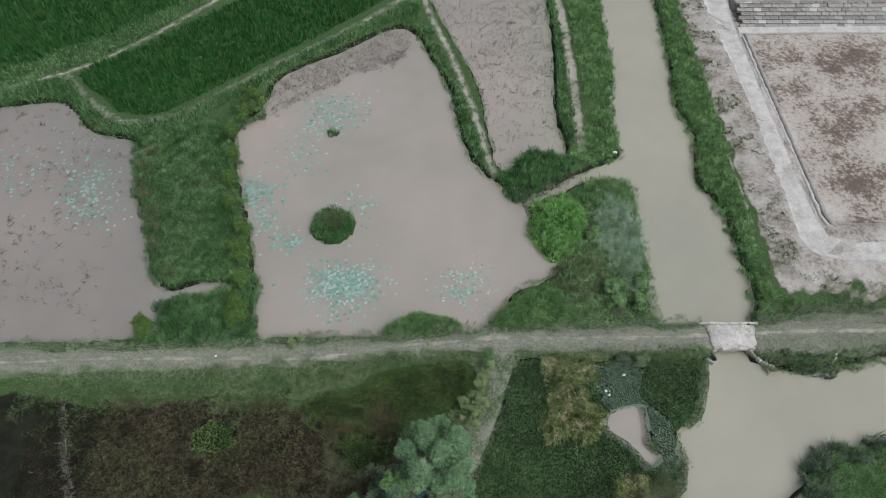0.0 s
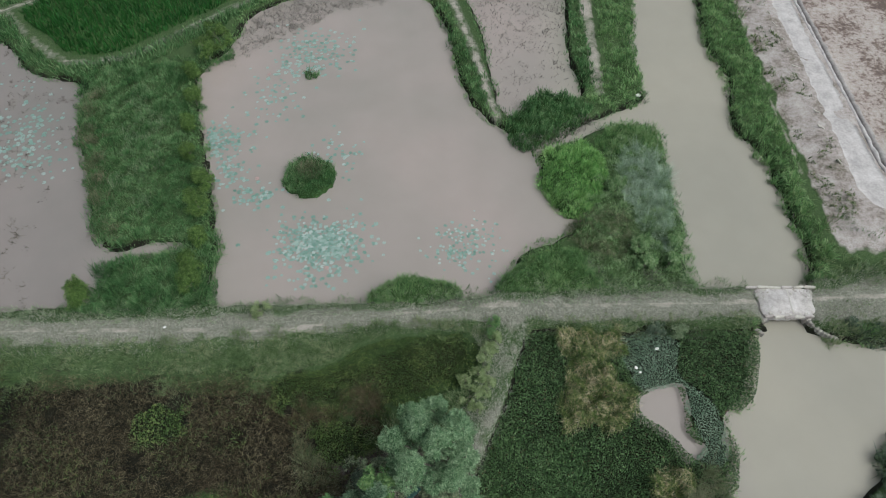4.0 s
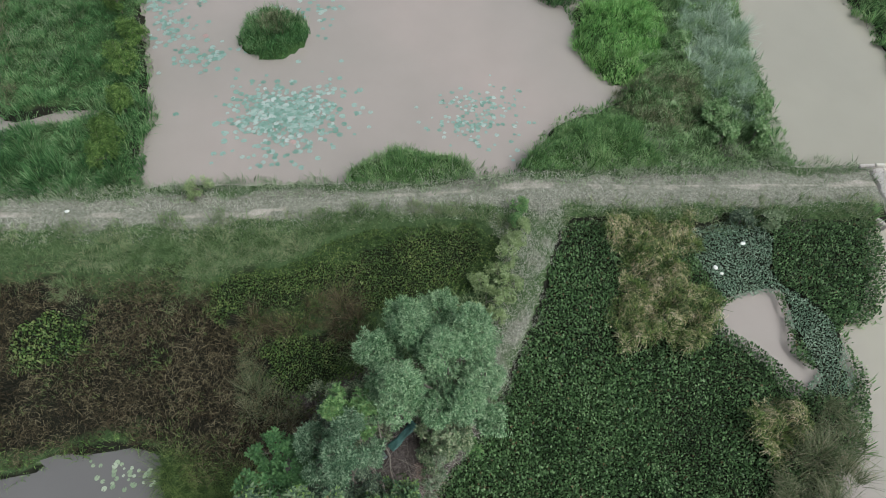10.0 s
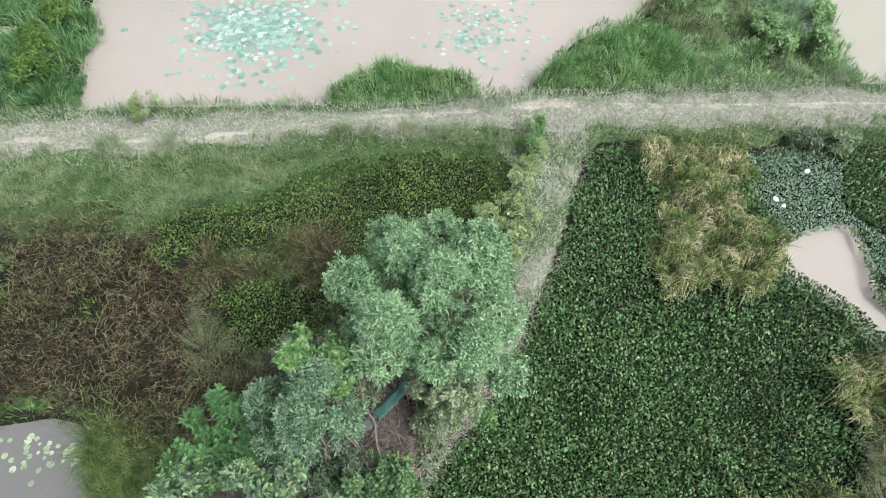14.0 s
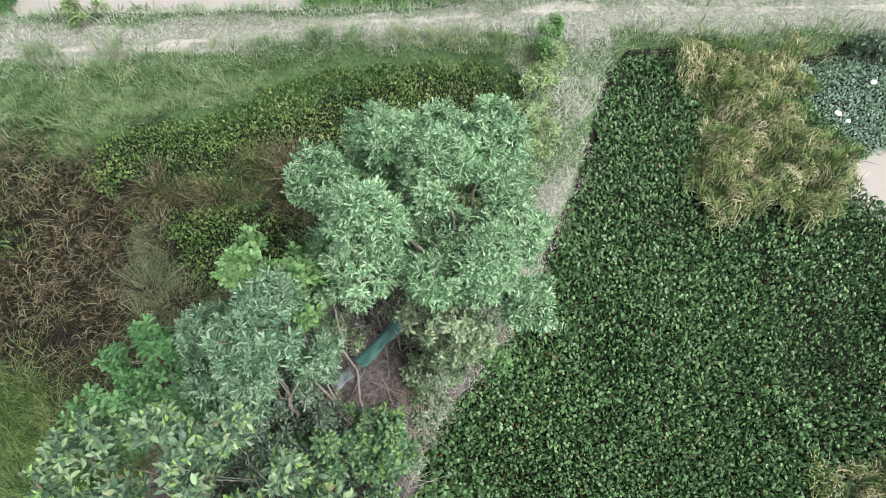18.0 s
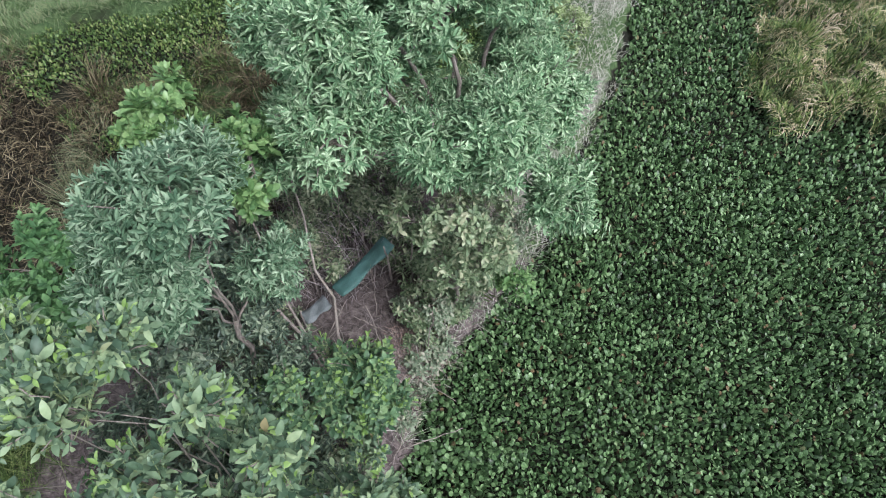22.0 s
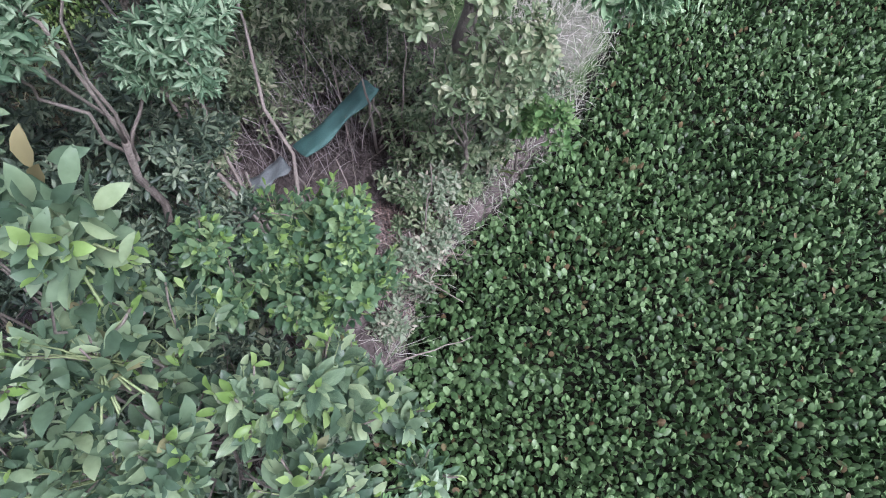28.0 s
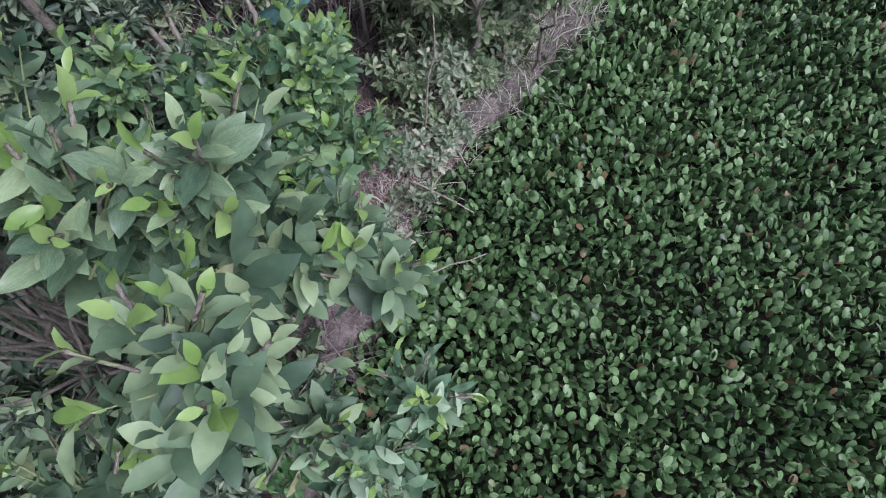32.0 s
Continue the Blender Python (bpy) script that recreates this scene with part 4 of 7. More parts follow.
bed("rice_crop", FIELD_A, 45, (0.35, 0.55), (0.05, 0.1), 0.35, M_RICE, "even deep green rice crop in a paddy", "rice crop", edge=0.1)
bed("rice_crop", FIELD_B, 36, (0.35, 0.55), (0.05, 0.1), 0.35, M_RICE, "even bright green rice crop in a paddy", "rice crop", edge=0.1)

# ---- the embankment and the grass below it ----
BANK = np.array([(-34, 11.6)] + [(x, s - 0.1) for x, s in zip(EMB_X[2:-1], EMB_S[2:-1])] + [(34, 13.6), (34, 17)] + [(x, n + 0.35) for x, n in list(zip(EMB_X, EMB_N))[-2:1:-1]] + [(-34, 14.3)])


def off_trail(x, y):
    d = line_dist(TRAILS[0][1], x, y)
    return (rng.uniform(0, 1, len(x)) < step(0.1, 0.45, d)) & ~((x + 0.25 * wobble(x, y, 3.0) > 17.2) & (x + 0.25 * wobble(x, y, 3.0) < 19.6)) & (x < 33)


bed("bank_grass", BANK, 300, (0.06, 0.17), (0.008, 0.019), 0.8, M_DRYGRASS, "short dry pale grass on the embankment", "grass", keep=off_trail)
FRINGE_N = np.array([(x, n - 0.75) for x, n in zip(EMB_X[1:12], EMB_N[1:12])] + [(x, n + 0.7) for x, n in list(zip(EMB_X, EMB_N))[11:0:-1]])
FRINGE_S = np.array([(x, n - 0.5) for x, n in zip(EMB_X[1:12], EMB_S[1:12])] + [(x, n + 0.55) for x, n in list(zip(EMB_X, EMB_S))[11:0:-1]])
bed("bank_grass", FRINGE_N, 190, (0.12, 0.34), (0.012, 0.03), 0.8, M_HAZY, "soft grey-green grass at the water's edge", "grass", edge=0.35, tuft=0.5, keep=lambda x, y: ~((x > 16.9) & (x < 19.8)) & (rng.uniform(0, 1, len(x)) < 0.75 + 0.4 * wobble(x, y, 0.7)))
bed("bank_grass", FRINGE_S, 190, (0.12, 0.32), (0.012, 0.03), 0.8, M_MEADOW, "green and straw grass on the shoulder of the embankment", "grass", edge=0.35, tuft=0.5, keep=lambda x, y: ~((x > 16.9) & (x < 19.8)) & ~((x > 2.6) & (x < 4.5)))
MEADOW = smooth_loop([(-45, 11.6), (-20, 11.9), (-12, 12.2), (-6.5, 12.5), (-2.9, 12.95), (0.5, 13.3), (2.3, 13.2), (2.3, 12.5), (0.5, 12.8), (-2.5, 12.5), (-4.2, 11.9), (-5.2, 11.0), (-7, 10.6), (-8.4, 9.2), (-14, 9.0), (-22, 9.2), (-45, 9.4)], 4)
bed("meadow_grass", MEADOW, 720, (0.14, 0.34), (0.006, 0.014), 1.0, M_MEADOW, "rank green and straw-coloured grass below the embankment", "grass", edge=0.9, tuft=0.55, loose=3.0, keep=lambda x, y: (x > -26) & (rng.uniform(0, 1, len(x)) < 0.5 + 0.5 * (x > -14)) & (rng.uniform(0, 1, len(x)) < step(9.3, 11.6, y + 0.9 * wobble(x, y, 0.9))) & (signed(DARK_MAT, x, y) < 0.05))
MAT_EDGE = smooth_loop([(-8.5, 9.6), (-8.3, 10.3), (-7.0, 10.8), (-5.2, 11.15), (-4.2, 12.05), (-2.4, 12.6), (0.1, 12.9), (1.6, 12.8), (2.0, 12.1), (1.95, 11.3), (1.5, 10.3), (1.9, 9.9), (2.5, 10.9), (2.7, 12.2), (2.6, 13.3), (0, 13.6), (-2.5, 13.4), (-4.5, 13.0), (-5.6, 12.2), (-7.2, 11.8), (-8.9, 11.2), (-9.2, 10.0)], 4)
bed("meadow_grass", MAT_EDGE, 650, (0.12, 0.3), (0.006, 0.014), 1.0, M_MEADOW, "soft mixed grass round the dark water plants", "grass", edge=0.15, tuft=0.5, loose=2.5, keep=lambda x, y: (signed(DARK_MAT, x, y) < 0.02 + 0.1 * wobble(x, y, 1.5)) & (rng.uniform(0, 1, len(x)) < 0.75 + 0.4 * wobble(x, y, 1.2, 2.0)))
EAST_TURF = np.array([(20.4, 15.9), (23.7, 16.2), (28, 16.6), (40, 16.8), (40, 19.6), (27, 19.4), (24.5, 20), (22.6, 22), (21.6, 20)])
bed("meadow_grass", EAST_TURF, 110, (0.12, 0.35), (0.02, 0.04), 0.7, M_MEADOW, "patchy green and dry grass beside the canal", "grass", edge=0.6, tuft=0.7, keep=lambda x, y: (x < 33) & (wobble(x, y, 0.8, 1.0) > -0.45 + 0.25 * (y - 17)))
SCRUB = np.array([(22.8, 55), (24.8, 55), (24.9, 32), (24.7, 22), (24.0, 20), (22.6, 22), (22.8, 35)])
bed("scrub_grass", SCRUB, 200, (0.06, 0.2), (0.025, 0.05), 0.9, M_HYA2, "sparse dark scrub on pale clay", "grass", tuft=0.5, keep=lambda x, y: wobble(x, y, 0.55, 3.0) + 0.5 * wobble(x, y, 2.0, 1.0) + 0.7 * step(25, 20, y) > 0.3)
EAST_EDGE = smooth_loop([(19.9, 12.9), (21.5, 12.35), (24.5, 12.4), (28, 13.3), (33, 13.6), (33, 14.3), (28, 14.0), (24, 13.4), (21, 13.6)], 4)
bed("bank_weeds", EAST_EDGE, 330, (0.12, 0.34), (0.014, 0.03), 0.9, M_MEADOW, "mixed weeds hanging over the pond's edge", "weeds", edge=0.3, tuft=0.5)
EAST_BANK = np.array([(20.0, 13.4), (33, 14.2), (33, 16.8), (24, 16.4), (20.2, 15.8)])
bed("bank_grass", EAST_BANK, 150, (0.08, 0.22), (0.012, 0.028), 0.9, M_MEADOW, "olive and straw grass on the bank beyond the bridge", "grass", edge=0.4, tuft=0.6, keep=lambda x, y: (line_dist(TRAILS[0][1], x, y) > 0.3) & (rng.uniform(0, 1, len(x)) < 0.55 + 0.5 * wobble(x, y, 0.7)))
BEND = smooth_loop([(21.0, 13.2), (22.6, 13.3), (24.6, 13.2), (24.4, 12.2), (23.4, 12.0), (21.6, 12.5)], 4)
bed("reed_bed", BEND, 420, (0.12, 0.3), (0.025, 0.045), 0.8, M_SHADE, "low blue-green water plants at the foot of the bank", "water plants", edge=0.15, tuft=0.4)

# ---- the dead reed swamp ----
SWAMP_MAT = smooth_loop([(-6.2, 8.2), (-5.2, 8.45), (-4.2, 8.3), (-3.2, 7.9), (-2.6, 7.1), (-3.4, 6.3), (-4.4, 5.8), (-5.2, 6.4), (-5.9, 7.2)], 4)
SWAMP_ISLE = smooth_loop([(-14.6, 8.2), (-13.8, 9.2), (-12.5, 9.1), (-11.9, 8.2), (-12.6, 7.3), (-14.0, 7.2)], 4)
SWAMP_SEEN = smooth_loop([(-30, 11.3), (-20, 11.3), (-12, 11.2), (-8.3, 10.7), (-7.6, 8.8), (-5.0, 8.3), (-2.8, 8.0), (-2.6, 6.5), (-3.9, 4.7), (-5.5, 3.9), (-7.0, 3.4), (-8.4, 4.5), (-10.4, 4.8), (-14, 4.0), (-30, 3.6)], 4)
bed("dead_reed_bed", SWAMP_SEEN, 720, (0.1, 0.24), (0.01, 0.02), 1.4, M_DEAD, "tangled brown dead reeds over dark mud, darkened as shade below the pale strands", "reeds", edge=0.3, bend=0.8, tuft=0.26, loose=4.0, keep=lambda x, y: (x > -24) & ~inside(SWAMP_MAT, x, y) & ~inside(SWAMP_ISLE, x, y) & (rng.uniform(0, 1, len(x)) < 0.42 + 0.58 * step(-13, -8, x)) & (rng.uniform(0, 1, len(x)) < 1 - step(9.2, 11.4, y + 0.9 * wobble(x, y, 0.9))))
bed("swamp_weed", SWAMP_SEEN, 120, (0.08, 0.22), (0.014, 0.03), 1.0, M_HYA2, "dark green weeds among the dead reeds", "weeds", edge=0.3, tuft=0.5, keep=lambda x, y: (x > -26) & (wobble(x, y, 0.35, 5.0) + 0.5 * wobble(x, y, 1.4, 2.0) > 0.05))
BANK_SW = smooth_loop([(-8.4, 4.4), (-6.8, 3.9), (-5.4, 3.6), (-5.6, 1.5), (-7.2, 1.0), (-8.2, 2.8)], 4)
bed("meadow_grass", BANK_SW, 1100, (0.3, 0.6), (0.006, 0.013), 1.1, M_CREEPER, "fine drooping dull green grass beside the small pond", "grass", edge=0.1)
EDGE_SW = smooth_loop([(-22, 4.0), (-14.5, 4.4), (-12.4, 4.6), (-10.4, 4.95), (-8.6, 4.85), (-8.6, 4.3), (-10.4, 4.4), (-12.2, 3.9), (-14.2, 3.2), (-22, 2.8)], 4)
bed("water_weed", EDGE_SW, 170, (0.1, 0.26), (0.01, 0.022), 0.9, M_YBUSH, "light green weeds fringing the small pond", "weeds", edge=0.2, tuft=0.45)
DROOP = smooth_loop([(-6.3, 8.2), (-5.9, 7.2), (-5.2, 6.3), (-4.4, 5.7), (-4.6, 4.9), (-5.6, 5.2), (-6.4, 6.2), (-6.8, 7.6)], 4)
bed("swamp_grass", DROOP, 620, (0.3, 0.55), (0.005, 0.012), 1.2, M_TUSSOCK, "soft drooping half-dry grass at the swamp's edge", "grass", edge=0.3, tuft=0.8, loose=1.0)
TAN = smooth_loop([(-4.7, 9.9), (-3.9, 10.1), (-3.0, 9.5), (-2.7, 8.7), (-3.2, 8.3), (-4.5, 8.5), (-5.8, 8.4), (-7.1, 8.2), (-7.3, 8.9), (-5.4, 9.0), (-4.8, 9.0)], 4)
PATCH = smooth_loop([(-7.2, 8.7), (-5.6, 9.0), (-4.6, 9.8), (-3.0, 9.4), (-2.2, 8.8), (-2.5, 7.6), (-3.4, 8.1), (-5.0, 8.3), (-6.6, 8.0)], 4)
bed("swamp_weed", PATCH, 620, (0.08, 0.2), (0.014, 0.028), 0.9, M_HYA2, "dark green weeds below the pale dead reeds", "weeds", edge=0.2, tuft=0.4, loose=3.0)
bed("dead_reed_bed", TAN, 600, (0.3, 0.6), (0.008, 0.016), 1.2, M_STRAND, "pale drooping dead reeds between the dark water plants", "reeds", edge=0.25, bend=0.9, tuft=0.7, loose=2.0)
strands = scatter(SWAMP_SEEN, 170, 0.3, lambda x, y: (x > -20) & (rng.uniform(0, 1, len(x)) < 1 - 0.8 * step(9.6, 11.2, y + 0.7 * wobble(x, y, 0.9))) & (wobble(x, y, 0.8, 2.5) > -0.6) & ~inside(SWAMP_MAT, x, y) & ~inside(SWAMP_ISLE, x, y))
v, f = curls(strands, lambda x, y: 0.02 + 0.05 * wobble(x, y, 2.0), (0.14, 0.32), (0.008, 0.014), 1.1, 0.5)
stuff("dead_reed_bed", v, f, M_STRAND, "curled straw-brown dead reed leaves lying over the swamp", "reeds")


# ---- water hyacinth ----
def even(poly, gap, keep=None, edge=0.1):
    """Places on a shaken grid, closed like a floating mat."""
    lo, hi = poly.min(0), poly.max(0)
    x, y = np.meshgrid(np.arange(lo[0], hi[0], gap), np.arange(lo[1], hi[1], gap))
    x, y = (v.ravel() + rng.uniform(-0.7, 0.7, v.size) * gap for v in (x, y))
    ok = inside(poly, x + edge * wobble(x, y, 2.2, 0.7), y + edge * wobble(y, x, 2.2, 1.9))
    if keep is not None:
        ok &= keep(x, y)
    return np.stack([x[ok], y[ok]], -1)


def hyacinth(xy, z, size):
    n = len(xy)
    a = rng.uniform(0, 2 * np.pi, n)
    out = np.stack([np.cos(a), np.sin(a)], -1)
    at = np.c_[xy, z + 0.06 - 0.18 * rng.uniform(0, 1, n) ** 2.0 + 0.035 * wobble(xy[:, 0], xy[:, 1], 2.5)]
    tilt = np.clip(rng.normal(1.12, 0.3, n), 0.2, 1.65)[:, None]
    along = np.c_[out * np.cos(tilt), np.sin(tilt)]
    normal = np.c_[-out * np.sin(tilt), np.cos(tilt)] + rng.normal(0, 0.15, (n, 3))
    s = rng.uniform(size[0], size[1], n) * (1 + 0.15 * wobble(xy[:, 0], xy[:, 1], 0.8, 4.0))
    return leaves(ROUND, ROUND_F, at, along, normal, s, s * rng.uniform(0.68, 0.9, n))


BROWN_A = smooth_loop([(6.7, 11.5), (6.2, 9.9), (5.8, 8.8), (6.0, 7.8), (7.05, 7.95), (8.2, 7.7), (9.0, 8.3), (9.6, 8.8), (9.3, 9.9), (8.6, 10.3), (8.45, 10.9), (7.7, 11.4)], 4)
BROWN_D = smooth_loop([(6.0, 12.9), (7.3, 13.2), (8.7, 13.2), (9.6, 13.3), (9.45, 12.2), (8.6, 11.5), (7.6, 11.5), (6.75, 11.7), (6.2, 12.2)], 4)
BROWN_C = smooth_loop([(6.7, 2.5), (7.6, 2.5), (8.6, 2.8), (9.6, 2.2), (9.2, 0.4), (7.2, 0.6)], 4)
BROWN_B = smooth_loop([(9.6, 4.8), (9.8, 5.6), (10.6, 6.05), (11.5, 6.1), (11.5, 5.4), (10.7, 4.4), (9.9, 4.0)], 4)
OLIVE = smooth_loop([(11.4, 5.5), (12.4, 5.8), (12.7, 4.5), (12.0, 2.5), (11.4, 1.5), (9.7, 1.8), (9.6, 2.8), (10.1, 3.9), (10.8, 4.4)], 4)
PALE = smooth_loop([(9.3, 12.9), (11.0, 13.2), (12.4, 12.6), (12.0, 10.8), (13.2, 9.6), (13.6, 8.4), (13.6, 7.0), (13.0, 6.2), (11.8, 6.6), (12.4, 7.4), (12.0, 9.0), (12.0, 10.1), (10.0, 9.9)], 4)
NEAR_MAT = np.array([(-0.4, 2.0), (1.2, 2.0), (1.2, 3.6), (-0.4, 3.6)])


def in_mat(x, y):
    return ~inside(POOL, x, y) & ~inside(PALE, x, y) & ((signed(SOUTH_EAST, x, y) < 0.15) | (y < 0))


def close_up(x, y):
    return (y < 7.6) & (x < 7.0)


far_xy = even(MAT, 0.044, lambda x, y: in_mat(x, y) & (y > 0.3) & ~close_up(x, y))
v, f = hyacinth(far_xy, -0.03, (0.031, 0.05))
stuff("water_hyacinth_mat", v, f, M_HYA, "dense mat of water hyacinth reaching out to the pond", "water plants", smooth=True)
v, f = hyacinth(even(MAT, 0.11, lambda x, y: in_mat(x, y) & (y <= 0.3)), -0.05, (0.07, 0.1))
stuff("water_hyacinth_mat", v, f, M_HYA, "water hyacinth mat behind the start of the path", "water plants", smooth=True)
xy = even(MAT, 0.039, lambda x, y: in_mat(x, y) & (y > 0.3) & close_up(x, y))
near = np.nonzero(inside(NEAR_MAT, xy[:, 0], xy[:, 1]))[0][:300]
hya = tagged(new("water_hyacinth_mat"), "dense mat of round dark green water hyacinth leaves", "water plants", "", "stuff")
v, f = hyacinth(np.delete(xy, near, 0), -0.03, (0.034, 0.054))
tagged(child(new("foliage", mesh_of("foliage", v, f, M_HYA, True)), hya), "", "", "", "stuff")
v, f = hyacinth(np.zeros((8, 2)), 0.0, (0.038, 0.056))
leaf_meshes = [mesh_of("leaf", v[k * 9:k * 9 + 9] - v[k * 9], ROUND_F, M_HYAP, True) for k in range(8)]
for k, p in enumerate(xy[near]):
    lf = child(new("leaf", leaf_meshes[k % 8]), hya)
    lf.matrix_basis = pose(p[0], p[1], rng.uniform(-0.16, 0.02), 0, 0, rng.uniform(0, 360))
v, f = hyacinth(even(PALE, 0.038, lambda x, y: ~inside(POOL, x, y), 0.2), -0.1, (0.021, 0.037))
stuff("water_hyacinth_mat", v, f, M_HYA3, "pale blue-green floating plants around the pool", "water plants", smooth=True)
v, f = hyacinth(even(DARK_MAT, 0.037, None, 0.3), -0.0, (0.022, 0.037))
stuff("water_hyacinth_mat", v, f, M_HYA2, "dark browning water hyacinth below the embankment", "water plants", smooth=True)
v, f = hyacinth(even(SWAMP_ISLE, 0.06, None, 0.4), -0.02, (0.035, 0.055))
stuff("water_hyacinth_mat", v, f, M_HYA2, "small dark green island of hyacinth in the swamp", "water plants", smooth=True)
v, f = hyacinth(even(SWAMP_MAT, 0.04, None, 0.4), -0.02, (0.024, 0.04))
stuff("water_hyacinth_mat", v, f, M_HYA2, "dark patch of water hyacinth among the dead reeds", "water plants", smooth=True)


def lumps(patch, size, high):
    """Height of creeper heaped in rounded lumps over a patch."""
    c = scatter(patch, 2.6)
    r, h = rng.uniform(size[0], size[1], len(c)), rng.uniform(high[0], high[1], len(c))

    def ground(x, y):
        z = np.full(x.shape, -0.1)
        for (cx, cy), rr, hh in zip(c, r, h):
            z = np.maximum(z, -0.12 + hh * np.sqrt(np.maximum(1 - ((x - cx) ** 2 + (y - cy) ** 2) / rr ** 2, 0)))
        return z
    return ground


for patch in (BROWN_A, BROWN_B, BROWN_C, BROWN_D):
    heap = lumps(patch, (0.32, 0.6), (0.35, 0.75))
    bed("creeper_leaves", patch, 620, (0.1, 0.22), (0.016, 0.03), 1.0, M_CREEPER, "low dark green creeper grown over the hyacinth", "creeper", edge=0.4, grow=0.1, tuft=0.45, loose=3.0, z=heap)
    v, f = curls(scatter(patch, 480, 0.3), lambda x, y, heap=heap: heap(x, y) + 0.06, (0.12, 0.32), (0.008, 0.014), 1.5, 0.5)
    stuff("creeper_tangle", v, f, M_TANGLE, "arching straw-yellow creeper stems in tangled mounds", "creeper")
bed("meadow_grass", OLIVE, 520, (0.3, 0.6), (0.008, 0.018), 1.1, M_TUSSOCK, "rank olive grass and dead stems beside the pond", "grass", edge=0.3, tuft=0.9, loose=2.0, z=lumps(OLIVE, (0.5, 0.9), (0.15, 0.35)))

# ---- water lilies and pond stubble ----
ang = np.linspace(0.25, 2 * np.pi - 0.25, 11)
PADV = np.r_[[(0, 0, 0)], np.c_[np.cos(ang), np.sin(ang), 0.03 * np.cos(3 * ang)]]
PADF = np.array([(0, i, i + 1) for i in range(1, 11)])


def pads(centre, spread, n, size, single=0):
    x, y = rng.normal(0, spread[0], n * 4), rng.normal(0, spread[1], n * 4)
    c, s = math.cos(spread[2]), math.sin(spread[2])
    p = np.stack([centre[0] + x * c - y * s, centre[1] + x * s + y * c], -1)
    ok = (signed(MAIN, p[:, 0], p[:, 1]) > 0.25) | (signed(LEFT, p[:, 0], p[:, 1]) > 0.3) | (signed(SOUTH_WEST, p[:, 0], p[:, 1]) > 0.15)
    p = p[ok]
    kept = []
    for q in p:
        if len(kept) < n and (not kept or np.min(np.hypot(*(np.array(kept) - q).T)) > size[0] * 1.25):
            kept.append(q)
    p = np.array(kept)
    r = 0.9 * rng.uniform(size[0], size[1], len(p))
    a = rng.uniform(0, 6.3, len(p))
    return p, r, a


def pad_colony(label, spec, single=0, material=None):
    root = tagged(new("water_lily_colony"), label, "water lilies", "water lily colonies")
    P, Rr, A = (np.concatenate(v) for v in zip(*[pads(*s) for s in spec]))
    shared = mesh_of("pad", PADV, PADF, material or M_PADP)
    for k in range(min(single, len(P))):
        ob = child(new("pad", shared), root)
        ob.matrix_basis = pose(P[k, 0], P[k, 1], WATER + 0.008 + 0.02 * rng.uniform(), rng.normal(0, 4), rng.normal(0, 4), math.degrees(A[k])) @ Matrix.Diagonal((Rr[k], Rr[k] * rng.uniform(0.85, 1), Rr[k], 1))
    if len(P) > single:
        P, Rr, A = P[single:], Rr[single:], A[single:]
        n = len(P)
        along = np.c_[np.cos(A), np.sin(A), np.zeros(n)]
        v, f = leaves(PADV, PADF, np.c_[P, WATER + 0.006 + 0.02 * rng.uniform(size=n)], along, np.c_[rng.normal(0, 0.05, (n, 2)), np.ones(n)], Rr, Rr)
        tagged(child(new("foliage", mesh_of("foliage", v, f, M_PAD)), root), "", "", "", "stuff")


pad_colony("blue-green lily pads crowded on muddy water near the bank", [((-6.8, 19.0), (0.95, 0.75, 0.1), 320, (0.09, 0.165)), ((-6.6, 18.9), (1.5, 1.05, 0.1), 180, (0.08, 0.16)), ((-6.6, 16.6), (0.9, 0.35, 0.1), 22, (0.09, 0.15))], 298)
pad_colony("loose scatter of pale lily pads on muddy water", [((1.4, 18.9), (1.0, 0.85, 0.0), 170, (0.06, 0.13))], 130)
pad_colony("pale lily pads along the reed bank", [((-14.3, 27.2), (0.9, 0.9, 0), 110, (0.09, 0.17)), ((-13.3, 24.6), (0.8, 0.8, 0), 60, (0.09, 0.16)), ((-11.2, 22.7), (0.7, 0.5, 0), 50, (0.1, 0.17)), ((-6.5, 26.4), (0.8, 0.8, 0), 45, (0.09, 0.16))], 0)
pad_colony("far scatter of small blue-green lily pads", [((-9.3, 36.2), (1.5, 1.4, 0.3), 200, (0.1, 0.18)), ((-11.2, 31.5), (1.1, 1.6, 0), 70, (0.09, 0.16))], 0)
pad_colony("blue-green lily pads across the western pond", [((-27.1, 28.0), (1.3, 1.5, 0.3), 130, (0.1, 0.18)), ((-33.5, 29), (2.0, 1.8, 0), 80, (0.09, 0.16)), ((-30.5, 32.5), (3.5, 2, 0), 30, (0.08, 0.14)), ((-25.6, 25.0), (1.2, 0.9, 0), 40, (0.09, 0.16))], 0)
pad_colony("large pale lily pads in the small pond", [((-9.6, 3.75), (0.55, 0.3, 0), 34, (0.05, 0.11))], 34, M_PADY)


def tufts(name, poly, density, label, tall=(0.05, 0.2), per=7, spread=0.12, keep=None, material=None):
    c = scatter(poly, density, 0.3, keep)
    xy = np.repeat(c, per, 0) + rng.normal(0, spread, (len(c) * per, 2))
    v, f = blades(xy, np.full(len(xy), WATER - 0.03), tall, (0.03, 0.08), 1.4, 0.8)
    stuff(name, v, f, material or M_STUB, label, "stubble")


